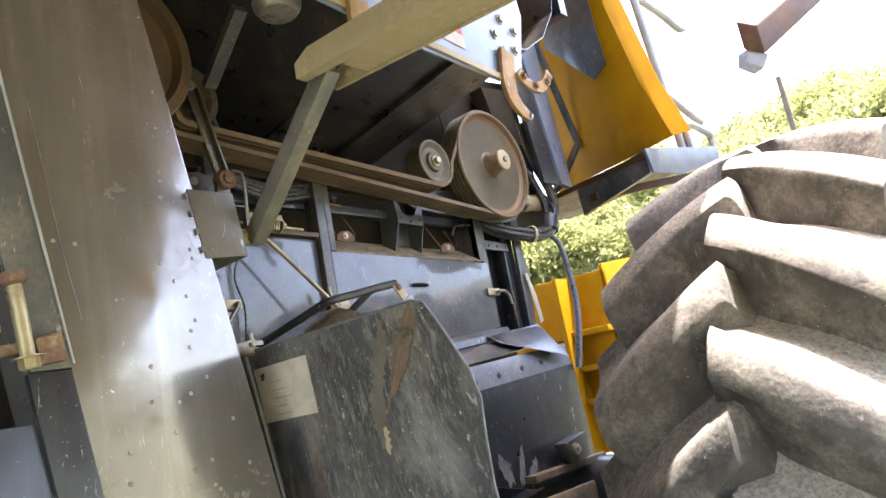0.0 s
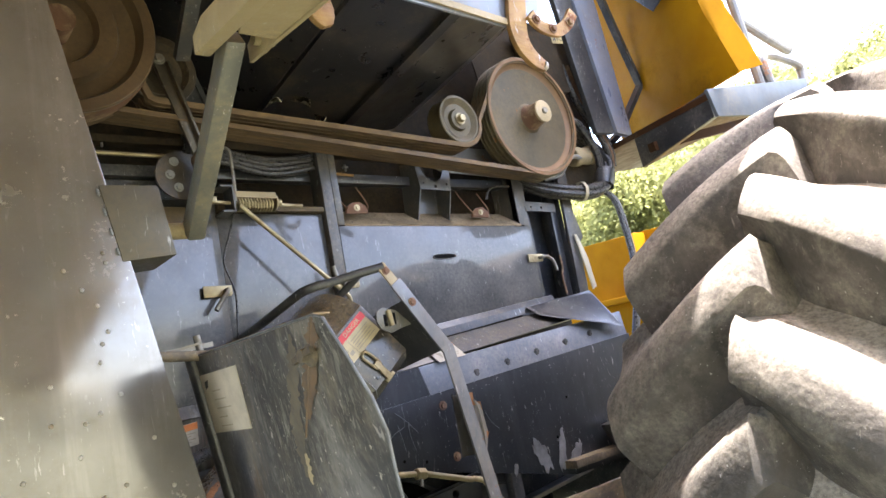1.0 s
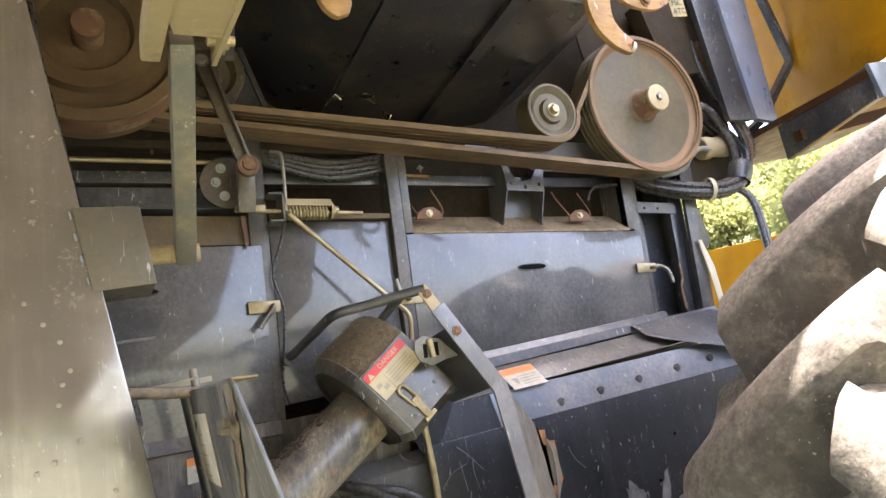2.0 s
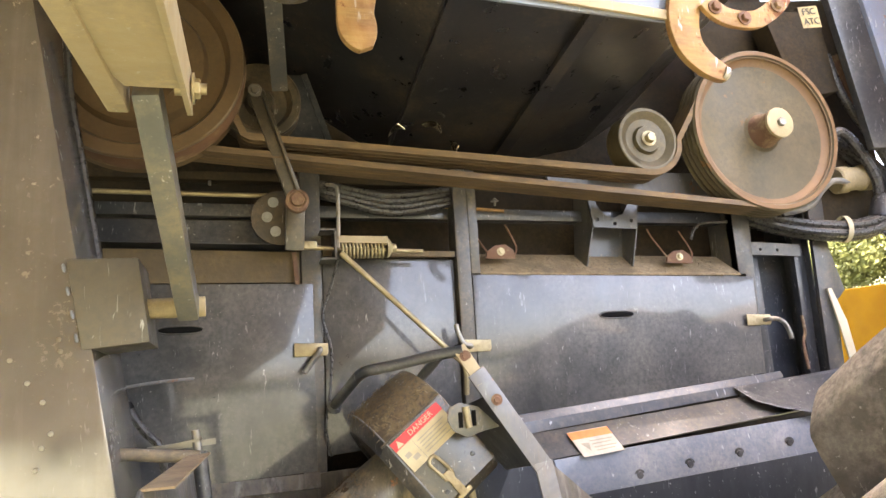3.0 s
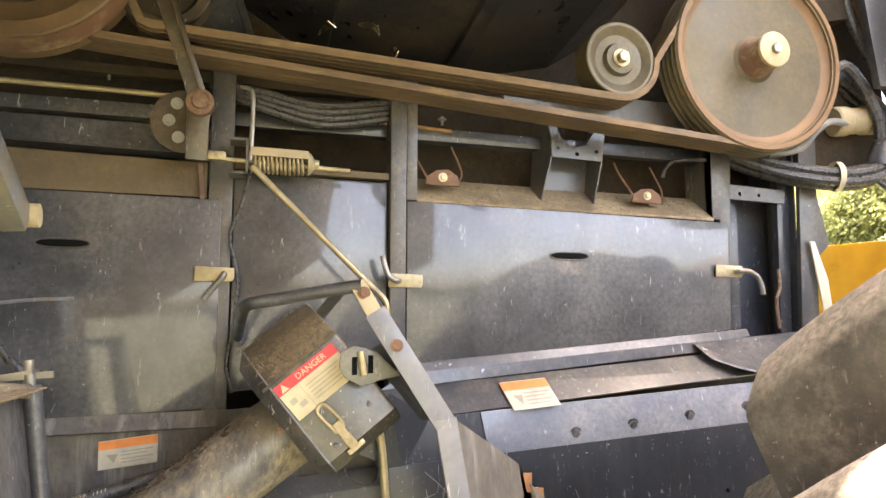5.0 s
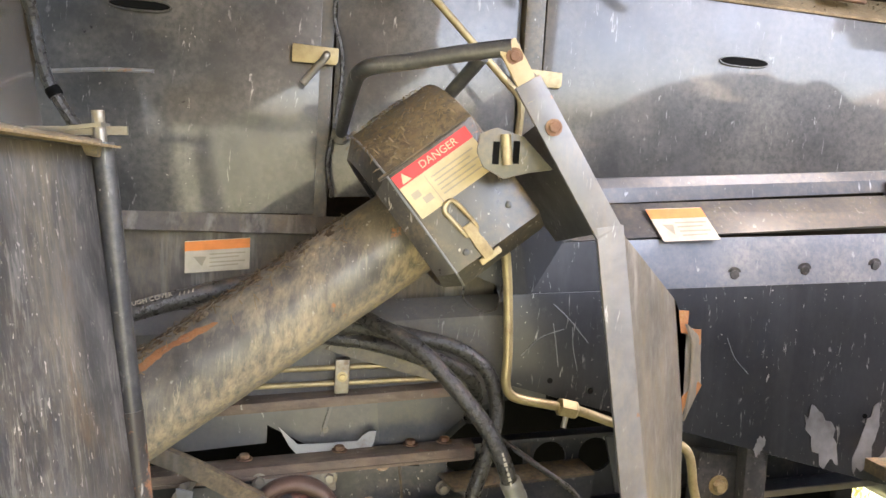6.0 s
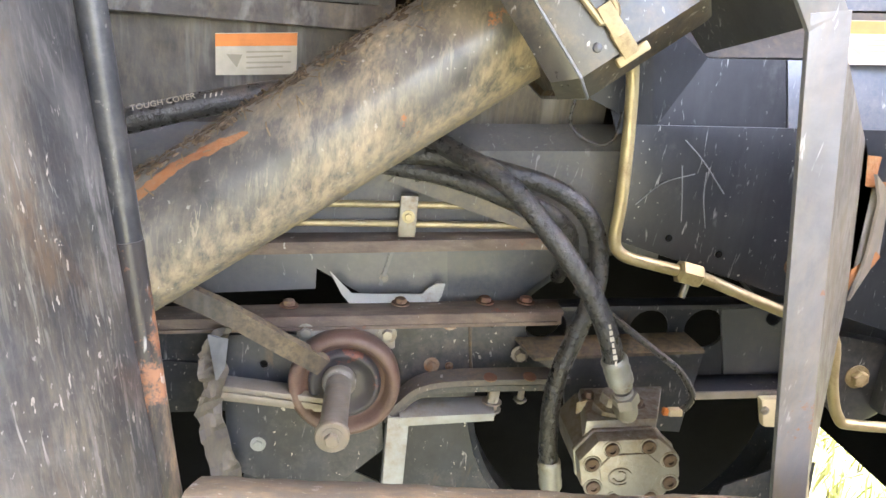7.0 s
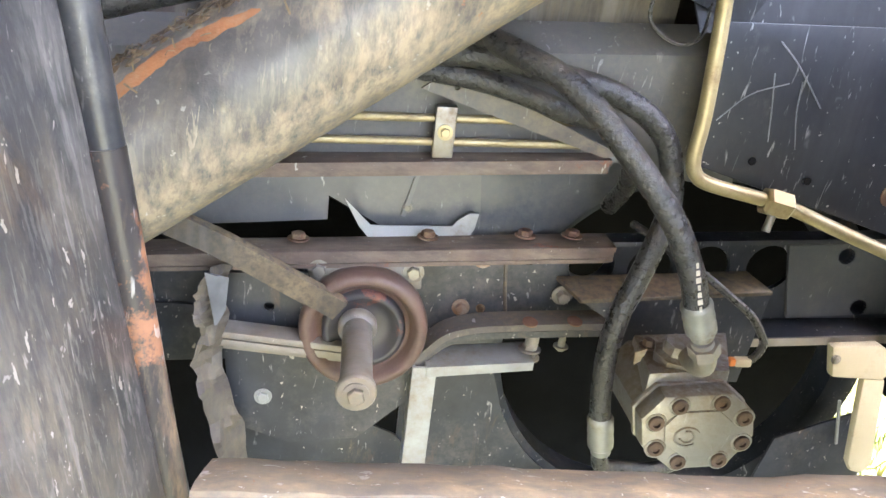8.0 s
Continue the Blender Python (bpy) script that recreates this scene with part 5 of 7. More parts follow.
def lettering(text, at, size, right, up, material, name="lettering", parent=None):
    """Raised print from the built-in font, as a mesh."""
    cu = bpy.data.curves.new(name, "FONT")
    cu.body, cu.size, cu.extrude, cu.align_x, cu.align_y, cu.resolution_u = text, size, 0.0002, "CENTER", "CENTER", 3
    tmp = new("t", cu)
    bpy.context.view_layer.update()
    me = bpy.data.meshes.new_from_object(tmp.evaluated_get(bpy.context.evaluated_depsgraph_get()))
    bpy.data.objects.remove(tmp)
    r, u = Vector(right).normalized(), Vector(up)
    u = (u - u.dot(r) * r).normalized()
    m = Matrix((r, u, r.cross(u))).transposed().to_4x4()
    m.translation = Vector(at)
    me.transform(m)
    bm = bmesh.new()
    bm.from_mesh(me)
    bpy.data.meshes.remove(me)
    return part(name, bm, material, parent)


lettering("FSC", (0.829, -0.1735, 2.341), 0.024, (1, 0, 0.16), (0, 0, 1), M_INK, parent=tag)
lettering("ATC", (0.834, -0.1735, 2.316), 0.024, (1, 0, 0.16), (0, 0, 1), M_INK, parent=tag)

# ---------------------------------------------------------------- grain elevator
elev = thing("grain_elevator", (-0.75, -0.33, 0.75), "leaning steel elevator housing with dented dusty face", "elevator")


def ex(z, x_at_17, lean=-0.168):
    return x_at_17 + lean * (z - 1.7)


Z0, Z1 = 0.55, 2.28
part("housing", slab([(ex(Z0, -0.677, -0.185), -0.45, Z0), (ex(Z0, -0.936), -0.45, Z0), (ex(Z1, -0.936), -0.45, Z1), (ex(Z1, -0.677, -0.185), -0.45, Z1)], (0, 0.24, 0), 0.004), M_ELEV, elev, "bare worn steel face")
part("edge_flange", slab([(ex(Z1, -0.938), -0.462, Z1), (ex(1.425, -0.938), -0.462, 1.425), (ex(1.425, -0.985), -0.446, 1.425), (ex(Z1, -0.985), -0.446, Z1)], (0, 0.012, 0), 0.002), M_POST, elev, "brown-grimed edge flange")
part("edge_bead", tube([(ex(Z1, -0.937), -0.4635, Z1), (ex(1.43, -0.937), -0.4635, 1.43)], 0.0022, 6, smooth=False), M_GALV, elev, "pale bare edge")
part("edge_channel", slab([(ex(1.423, -0.938), -0.458, 1.423), (ex(0.75, -0.938), -0.458, 0.75), (ex(0.75, -0.99), -0.448, 0.75), (ex(1.423, -0.99), -0.448, 1.423)], (0, 0.012, 0), 0.002), M_LOWER, elev, "black lower edge channel")
for k in range(26):
    rr = random.Random(k)
    z = rr.uniform(1.15, 1.62)
    x = ex(z, rr.uniform(-0.92, -0.70))
    part("rivet", lathe((x, -0.4495, z), (0, -1, 0), [(0.0038, 0), (0.003, 0.0015), (0.001, 0.002)], 8), M_STEEL, elev)
part("seam", tube([(-0.927, -0.4505, 1.833), (-0.908, -0.4505, 1.715), (-0.890, -0.4505, 1.592), (-0.871, -0.4505, 1.491)], 0.0009, 6), M_BARE, elev, "faint pale seam line")
hang = part("side_box", slab([(-0.690, -0.452, 1.702), (-0.604, -0.452, 1.703), (-0.588, -0.452, 1.592), (-0.668, -0.452, 1.585)], (0, 0.11, 0), 0.002), M_BOX, elev, "welded steel side box")
for k in range(4):
    part("weld", lathe((-0.692 + 0.006 * k, -0.453, 1.69 - 0.03 * k), (0.2, 0, -1), [(0.0008, -0.006), (0.002, -0.004), (0.002, 0.004), (0.0008, 0.006)], 8), M_BARE, hang)
side = thing("side_rod_bracket", (-1.0, -0.45, 1.35), "rusty rod and bolted bracket on the elevator edge", "bracket")
part("bracket", slab([(-1.08, -0.47, 1.442), (-0.955, -0.47, 1.462), (-0.905, -0.47, 1.474), (-0.905, -0.47, 1.464), (-0.955, -0.47, 1.448), (-1.08, -0.47, 1.428)], (0, 0.03, 0), 0.002), M_RUST, side)
part("clamp_block", slab([(-0.942, -0.476, 1.464), (-0.908, -0.476, 1.468), (-0.902, -0.476, 1.434), (-0.936, -0.476, 1.430)], (0, 0.03, 0), 0.003), M_RUST, side, "rusty clamp block")
part("rod", rod((-0.965, -0.482, 1.538), (-0.952, -0.482, 1.43), 0.0095), M_ZINC, side, "brassy zinc rod")
part("rod_collar", lathe((-0.965, -0.482, 1.538), (0.12, 0, -1), [(0.012, -0.012), (0.016, -0.010), (0.016, 0.002), (0.0095, 0.006)], 16), M_RUST, side)
part("nut", bolt_bm((-0.953, -0.482, 1.440), (0.12, 0, -1), 0.013, 0.016), M_ZINC, side)
rear = thing("rear_side_panel", (-1.0, -0.42, 0.8), "black rear side panel with a white specification label", "panel")
part("sheet", slab([(-1.5, -0.44, 1.35), (-0.88, -0.44, 1.36), (-0.80, -0.44, 0.75), (-1.5, -0.44, 0.75)], (0, 0.02, 0), 0.002), M_LOWER, rear)
lab = part("label", slab([(-0.895, -0.442, 1.268), (-0.862, -0.442, 1.272), (-0.835, -0.442, 1.15), (-0.870, -0.442, 1.145)], (0, 0.0012, 0)), M_WHITE, rear, "white specification label")
for j in range(5):
    part("text_bar", slab([(-0.888 + 0.004 * j, -0.4435, 1.25 - 0.02 * j), (-0.862 + 0.004 * j, -0.4435, 1.253 - 0.02 * j), (-0.861 + 0.004 * j, -0.4435, 1.248 - 0.02 * j), (-0.887 + 0.004 * j, -0.4435, 1.245 - 0.02 * j)], (0, 0.0005, 0)), M_INK, lab)

# lever linkage in front of the elevator
lever = thing("cover_lever", (-0.54, -0.42, 1.64), "dust-caked folding lever that props the side cover", "lever")
part("lower_arm", bar((-0.568, -0.70, 1.835), (-0.543, -0.412, 1.634), 0.028, 0.034, side=(1, 0, 0), bev=0.004), M_LINK, lever, "worn square lower arm")
part("pivot_sleeve", rod((-0.61, -0.402, 1.641), (-0.522, -0.402, 1.643), 0.014), M_TAN, lever)
part("upper_arm", joined(slab([(-0.610, -0.665, 1.818), (-0.610, -0.665, 1.845), (-0.610, -0.70, 1.858), (-0.626, -1.95, 1.765), (-0.626, -1.95, 1.705)], (0.022, 0, 0), 0.003),
    slab([(-0.530, -0.665, 1.818), (-0.530, -0.665, 1.845), (-0.530, -0.70, 1.858), (-0.544, -1.95, 1.765), (-0.544, -1.95, 1.705)], (0.006, 0, 0), 0.001),
    slab([(-0.611, -0.775, 1.812), (-0.590, -0.775, 1.812), (-0.582, -0.745, 1.814), (-0.529, -0.745, 1.814), (-0.543, -1.95, 1.707), (-0.625, -1.95, 1.707)], (0, 0, 0.006), 0.001)), M_TAN, lever, "caked channel-section upper arm")
part("pivot_bolt", joined(rod((-0.54, -0.702, 1.834), (-0.517, -0.702, 1.834), 0.008), bolt_bm((-0.522, -0.702, 1.834), (1, 0, 0), 0.011, 0.008), rod((-0.516, -0.702, 1.834), (-0.508, -0.702, 1.834), 0.006)), M_ZINC, lever)

# raised side cover with its edge plate, hooks and beacon cup
cover = thing("side_cover", (-1.0, -0.55, 2.35), "raised side cover with a dusty brown lining and an added unseen shade panel", "cover")
# Both skins are out of view; outer edges shaped for reflections in the panels.
part("skin", slab([(-0.55, -0.61, 2.60), (0.10, -0.61, 2.60), (0.14, -2.0, 1.93), (-0.55, -2.0, 1.48)], (0, 0, 0.02)), M_COVER, cover)
part("skin", slab([(-2.0, -0.61, 2.60), (-0.552, -0.61, 2.60), (-0.552, -2.0, 1.48), (-2.0, -2.0, 1.45)], (0, 0, 0.02)), M_COVER, cover)
# Unseen extra panel, added to shade the tyre's inner half.
part("skin", slab([(0.12, -0.61, 2.78), (0.80, -0.61, 2.78), (0.80, -1.08, 2.74), (0.12, -1.08, 2.74)], (0, 0, 0.02), 0.004), M_COVER, cover)
edge = thing("cover_edge_plate", (-0.1, -0.55, 2.1), "blue-grey bolted edge plate with a red and white warning label", "plate")
part("plate", slab([(-0.60, -0.535, 2.115), (-0.15, -0.535, 2.075), (0.06, -0.535, 2.066), (0.183, -0.535, 2.062), (0.30, -0.535, 2.12), (0.36, -0.535, 2.30), (0.34, -0.535, 2.50), (-0.60, -0.535, 2.50)], (0, 0.006, 0), 0.001), M_PALEBLUE, edge)
part("fold", bar((-0.60, -0.541, 2.124), (0.183, -0.541, 2.069), 0.006, 0.016, bev=0.001), M_TAN, edge, "dusty folded edge")
wl = part("warning_label", slab([(-0.03, -0.538, 2.175), (0.05, -0.538, 2.168), (0.055, -0.538, 2.115), (-0.025, -0.538, 2.122)], (0, 0.001, 0)), M_WHITE, edge, "red and white warning label")
part("heading_bar", slab([(-0.03, -0.539, 2.175), (0.05, -0.539, 2.168), (0.0515, -0.539, 2.152), (-0.0285, -0.539, 2.159)], (0, 0.0006, 0)), M_RED, wl)
for bx, bzz in ((0.225, 2.16), (0.285, 2.175), (0.24, 2.255), (0.20, 2.20), (0.30, 2.235)):
    part("bolt", bolt_bm((bx, -0.536, bzz), (0, -1, 0), 0.010, 0.008), M_STEEL, edge)


def band(line, y0, y1, bev=0.002, step=5):
    """A flat curved plate: line gives (x, z, half width) along its middle."""
    mids = rounded([(x, w, z) for x, z, w in line], step)
    a, b = [], []
    for k, p in enumerate(mids):
        d = mids[min(k + 1, len(mids) - 1)] - mids[max(k - 1, 0)]
        n = Vector((-d.z, 0, d.x)).normalized()
        a.append((p.x + n.x * p.y, p.z + n.z * p.y))
        b.append((p.x - n.x * p.y, p.z - n.z * p.y))
    return xz(a + b[::-1], y0, y1, bev)


h1 = thing("latch_hook", (0.21, -0.545, 2.0), "orange-rusted claw hook bolted to the edge plate", "hook")
part("hook_plate", band([(0.222, 2.150, 0.027), (0.211, 2.099, 0.028), (0.202, 2.056, 0.027), (0.208, 2.018, 0.024), (0.230, 1.991, 0.020), (0.252, 1.978, 0.017), (0.268, 1.972, 0.013)], -0.551, -0.538), M_HOOKS, h1)
part("hook_tip", lathe((0.268, -0.5445, 1.9715), (0.8, 0, -0.35), [(0.0128, -0.006), (0.0135, 0.0), (0.010, 0.004)], 14), M_STEEL, h1, "bare hooked tip")
part("cross_arm", band([(0.240, 2.092, 0.016), (0.258, 2.074, 0.016), (0.285, 2.064, 0.015), (0.331, 2.066, 0.015), (0.372, 2.092, 0.015), (0.400, 2.125, 0.015)], -0.562, -0.552), M_HOOKS, h1)
for bx, bzz in ((0.252, 2.078), (0.305, 2.064), (0.372, 2.092)):
    part("bolt", bolt_bm((bx, -0.563, bzz), (0, -1, 0), 0.008, 0.008), M_RUST, h1)
h2 = thing("latch_hook", (-0.31, -0.54, 2.03), "orange-rusted blunt hook under the tank", "hook")
part("hook_plate", band([(-0.317, 2.12, 0.027), (-0.318, 2.06, 0.028), (-0.321, 2.025, 0.026), (-0.318, 2.000, 0.027), (-0.312, 1.982, 0.021), (-0.307, 1.970, 0.010)], -0.556, -0.542, 0.003), M_HOOKS, h2)
part("bolt", bolt_bm((-0.318, -0.557, 2.07), (0, -1, 0), 0.008, 0.008), M_RUST, h2)
cup = thing("beacon_cup", (-0.41, -0.38, 2.13), "small dusty metal cup under the tank", "cup")
part("bowl", lathe((-0.40, -0.40, 2.165), (0, 0, -1), [(0.052, 0), (0.050, 0.012), (0.040, 0.026), (0.018, 0.032)], 28), M_STEEL, cup)
part("stem", bar((-0.42, -0.30, 2.20), (-0.40, -0.12, 2.10), 0.03, 0.02, side=(1, 0, 0)), M_POST, cup)

# ---------------------------------------------------------------- opened shield, auger tube, guard
shield = thing("hinged_shield", (-0.53, -0.36, 0.95), "scratched black sheet shield swung open with a white paper label", "shield")


def sx(z, y):
    return -0.545 - 0.150 * (z - 1.44) + 0.03 * (y + 0.35)


def sp(y, z):
    return (sx(z, y), y, z)


part("sheet", slab([sp(-0.345, 1.440), sp(-0.57, 1.437), sp(-0.775, 1.437), sp(-0.665, 1.29), sp(-0.64, 0.75), sp(-0.36, 0.75)], (0.003, 0, 0), 0.0008), M_SHIELD, shield)

def spf(y, z):
    """A place on the outer edge of the bent flange, which leans inwards towards its foot."""
    return (-0.557 - 0.24 * (z - 1.43), y, z)


EDGE = [(-0.797, 1.431), (-0.816, 1.386), (-0.836, 1.33), (-0.840, 1.29), (-0.828, 1.245), (-0.812, 1.17), (-0.80, 1.05), (-0.79, 0.75)]
def flange_strip():
    """The bent part of the sheet between the crease and its outer edge."""
    bm = bmesh.new()
    fold = [(-0.775, 1.437), (-0.748, 1.40), (-0.708, 1.345), (-0.668, 1.295), (-0.664, 1.245), (-0.660, 1.17), (-0.655, 1.05), (-0.64, 0.75)]
    rows = [[bm.verts.new(Vector(sp(*a)).lerp(Vector(spf(*b)), q)) for q in (0.0, 0.35, 0.7, 1.0)] for a, b in zip(fold, EDGE)]
    for p, q in zip(rows, rows[1:]):
        for k in range(3):
            bm.faces.new((p[k], p[k + 1], q[k + 1], q[k]))
    got = bmesh.ops.extrude_face_region(bm, geom=bm.faces[:])
    bmesh.ops.translate(bm, verts=[v for v in got["geom"] if isinstance(v, bmesh.types.BMVert)], vec=(0.003, 0, 0))
    return bm


part("bent_flange", flange_strip(), M_SHIELD, shield)
part("worn_edge", tube([sp(-0.345, 1.4405), sp(-0.775, 1.438)] + [spf(*p) for p in EDGE], 0.0018, 8, smooth=False), M_BARE, shield, "bare worn sheet edge")
part("crease", tube([(sx(a[1], a[0]) - 0.0005, *a) for a in ((-0.772, 1.436), (-0.745, 1.40), (-0.705, 1.345), (-0.668, 1.293))], 0.0016, 8), M_SMEARRUST, shield, "dusty worn crease")
part("top_fold", slab([sp(-0.345, 1.441), sp(-0.775, 1.438), (sx(1.438, -0.775) + 0.028, -0.77, 1.438), (sx(1.441, -0.345) + 0.028, -0.345, 1.441)], (0, 0, 0.002)), M_CHAFF, shield, "dusty folded top edge")
part("hinge_tube", rod((-0.532, -0.352, 1.445), (-0.457, -0.352, 0.85), 0.0105), M_BLACK, shield, "glossy black hinge tube")
part("rolled_edge", rod(sp(-0.342, 1.438), sp(-0.352, 0.76), 0.0125), M_BLACK, shield, "glossy black rolled edge")
part("rust_sleeve", rod((-0.499, -0.3525, 1.185), (-0.457, -0.3525, 0.85), 0.0109), M_SLEEVE, shield, "rust-worn lower tube")
part("hinge_pin", joined(rod((-0.533, -0.352, 1.440), (-0.537, -0.352, 1.475), 0.006), bar((-0.60, -0.35, 1.452), (-0.51, -0.35, 1.458), 0.004, 0.008), bar((-0.66, -0.33, 1.44), (-0.53, -0.35, 1.462), 0.02, 0.004)), M_STEEL, shield)
part("hinge_arm", tube([(-0.73, -0.362, 1.449), (-0.64, -0.364, 1.450), (-0.58, -0.366, 1.444), (-0.530, -0.367, 1.439)], 0.0085, 12), M_BEAM, shield, "dust-caked round hinge arm")
lab = part("paper_label", slab([(sx(1.408, -0.345) - 0.0025, -0.358, 1.408), (sx(1.408, -0.50) - 0.0025, -0.512, 1.408), (sx(1.313, -0.50) - 0.0025, -0.507, 1.313), (sx(1.313, -0.345) - 0.0025, -0.358, 1.313)], (0.0012, 0, 0)), M_WHITE, shield, "creased white paper label")
part("stain", slab([(sx(1.395, -0.38) - 0.0032, -0.375, 1.396), (sx(1.395, -0.38) - 0.0032, -0.388, 1.398), (sx(1.395, -0.38) - 0.0032, -0.386, 1.387), (sx(1.395, -0.38) - 0.0032, -0.378, 1.384)], (0.0006, 0, 0)), M_INK, lab)
for j in range(5):
    z = 1.38 - 0.014 * j
    part("text_bar", slab([(sx(z, -0.42) - 0.0032, -0.40, z), (sx(z, -0.42) - 0.0032, -0.40 - 0.03 - 0.012 * (j % 3), z), (sx(z, -0.42) - 0.0032, -0.40 - 0.03 - 0.012 * (j % 3), z - 0.002), (sx(z, -0.42) - 0.0032, -0.40, z - 0.002)], (0.0006, 0, 0)), plain_grey, lab)
def smear(points, width, seed, material, label):
    """A ragged film of dried dust that follows a line on the sheet's outer face."""
    g = random.Random(seed)
    bm = bmesh.new()
    prev = None
    path = rounded([(0, y, z) for y, z in points], 10)
    for k, p in enumerate(path):
        taper = min(1.0, 0.25 + 3.0 * min(k, len(path) - 1 - k) / len(path))
        w0, w1 = (width * taper * g.uniform(0.35, 1.0) for _ in range(2))
        row = [bm.verts.new((sx(p.z, p.y + d) - 0.0006, p.y + d, p.z + 0.15 * d)) for d in (-w0, 0.0, w1)]
        if prev:
            for a in range(2):
                bm.faces.new((prev[a], prev[a + 1], row[a + 1], row[a]))
        prev = row
    part("dust_smear", bm, material, shield, label)


smear([(-0.770, 1.434), (-0.752, 1.405), (-0.720, 1.36), (-0.69, 1.315)], 0.022, 2, M_SMEARRUST, "rust-brown smear by the crease")
smear([(-0.705, 1.425), (-0.690, 1.39), (-0.664, 1.34), (-0.645, 1.29), (-0.638, 1.24)], 0.020, 3, M_SMEAR, "tan dust smear")
smear([(-0.654, 1.272), (-0.650, 1.255), (-0.648, 1.23)], 0.010, 5, M_TAN, "pale scraped spot")
part("catch_knob", joined(lathe((sx(1.393, -0.744), -0.744, 1.393), (-1, 0, 0), [(0.016, 0), (0.014, 0.004), (0.009, 0.006), (0.008, 0.016)], 16), bar((sx(1.393, -0.744) - 0.012, -0.72, 1.388), (sx(1.393, -0.744) - 0.012, -0.768, 1.398), 0.006, 0.008, side=(1, 0, 0))), M_DUSTY, shield, "dusty dark catch knob")

auger = thing("unloading_auger", (-0.35, -0.2, 1.2), "mud-caked black auger tube with an eight-sided end hood", "auger")
A, B = Vector((-0.60, -0.215, 1.087)), Vector((-0.215, -0.185, 1.367))
ax = (B - A).normalized()
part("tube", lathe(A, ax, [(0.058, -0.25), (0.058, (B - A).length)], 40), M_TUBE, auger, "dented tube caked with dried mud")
def on_tube(u, deg, r=0.0588):
    """A place on the tube: u metres along it, deg round it from its front towards its top."""
    f = (Vector((0, -1, 0)) - Vector((0, -1, 0)).dot(ax) * ax).normalized()
    t = f.cross(ax)
    t = t if t.z > 0 else -t
    return A + ax * u + r * (math.cos(radians(deg)) * f + math.sin(radians(deg)) * t)


def rust_streak():
    """A long ragged patch of bare orange rust along the upper side of the tube."""
    g = random.Random(5)
    bm = bmesh.new()
    prev = None
    for k in range(60):
        u = -0.06 + 0.29 * k / 59
        w = (11 + 9 * abs(math.sin(k * 0.31 + 1)) * g.uniform(0.5, 1.0)) * (1.0 - 0.7 * (k / 59)) * (0.25 if k in (0, 59) else 1)
        c = 44 + 5 * math.sin(k * 0.17) + g.uniform(-1.5, 1.5)
        row = [bm.verts.new(on_tube(u, c + w * q, 0.0585)) for q in (-1 + g.uniform(0, 0.3), -0.5, 0, 0.5, 1 - g.uniform(0, 0.3))]
        if prev:
            for a in range(4):
                bm.faces.new((prev[a], prev[a + 1], row[a + 1], row[a]))
        prev = row
    return bm


part("rust_streak", rust_streak(), M_STREAK, auger, "orange rust streak")


def clumps(seed, n, u0, u1, a0, a1, size):
    """Dried mud lumps stuck to the tube, as one mesh."""
    g = random.Random(seed)
    bm = bmesh.new()
    for _ in range(n):
        c = on_tube(g.uniform(u0, u1), g.uniform(a0, a1), 0.058)
        n1 = (c - A - ax * (c - A).dot(ax)).normalized()
        u = ax * math.cos(g.uniform(-0.5, 0.5)) + n1.cross(ax) * g.uniform(-0.6, 0.6)
        v = n1.cross(u)
        r = g.uniform(0.4, 1.0) * size
        m = 9
        ring = [bm.verts.new(c + r * g.uniform(0.6, 1.1) * (1.8 * math.cos(2 * math.pi * k / m) * u + math.sin(2 * math.pi * k / m) * v)) for k in range(m)]
        mid = [bm.verts.new(c + n1 * 0.35 * r + 0.5 * (w.co - c) + n1 * g.uniform(0, 0.15) * r) for w in ring]
        for k in range(m):
            bm.faces.new((ring[k], ring[(k + 1) % m], mid[(k + 1) % m], mid[k]))
        bm.faces.new(mid)
    return bm


crust = part("mud_crust", clumps(1, 320, -0.10, 0.40, 60, 115, 0.0045), M_MUDDARK, auger, "dark crusted mud along the top")
tagged(crust, "dark crusted mud along the top", kind="stuff")


def straw(seed, n, place, material):
    """Loose bits of straw lying where place() puts them, as one mesh."""
    g = random.Random(seed)
    verts, faces = [], []
    for _ in range(n):
        c, nrm = place(g)
        d = Vector((g.gauss(0, 1), g.gauss(0, 1), g.gauss(0, 1)))
        d = (d - 0.85 * d.dot(nrm) * nrm).normalized()
        w = nrm.cross(d).normalized() * g.uniform(0.0004, 0.0009)
        l = g.uniform(0.003, 0.010)
        c = c + nrm * 0.0016
        k = len(verts)
        b = nrm * g.uniform(0.0, 0.003)
        verts += [c - d * l - w, c - d * l + w, c + w + b + nrm * 0.0006, c - w + b + nrm * 0.0006, c + d * l + w, c + d * l - w, c + nrm * 0.001 + b]
        faces += [(k, k + 1, k + 2, k + 3), (k + 3, k + 2, k + 4, k + 5), (k, k + 6, k + 1), (k + 4, k + 6, k + 5)]
    me = bpy.data.meshes.new("straw_litter")
    me.from_pydata([tuple(v) for v in verts], [], faces)
    me.materials.append(material)
    ob = new("straw_litter", me)
    tagged(ob, "scattered bits of dry brown straw and chaff", "straw", kind="stuff")
    return ob


def tube_top(g):
    u, a = g.uniform(-0.08, 0.42), g.gauss(80, 17)
    p = on_tube(u, a, 0.058)
    return p, (p - A - ax * (p - A).dot(ax)).normalized()


straw(1, 420, tube_top, M_STRAW)
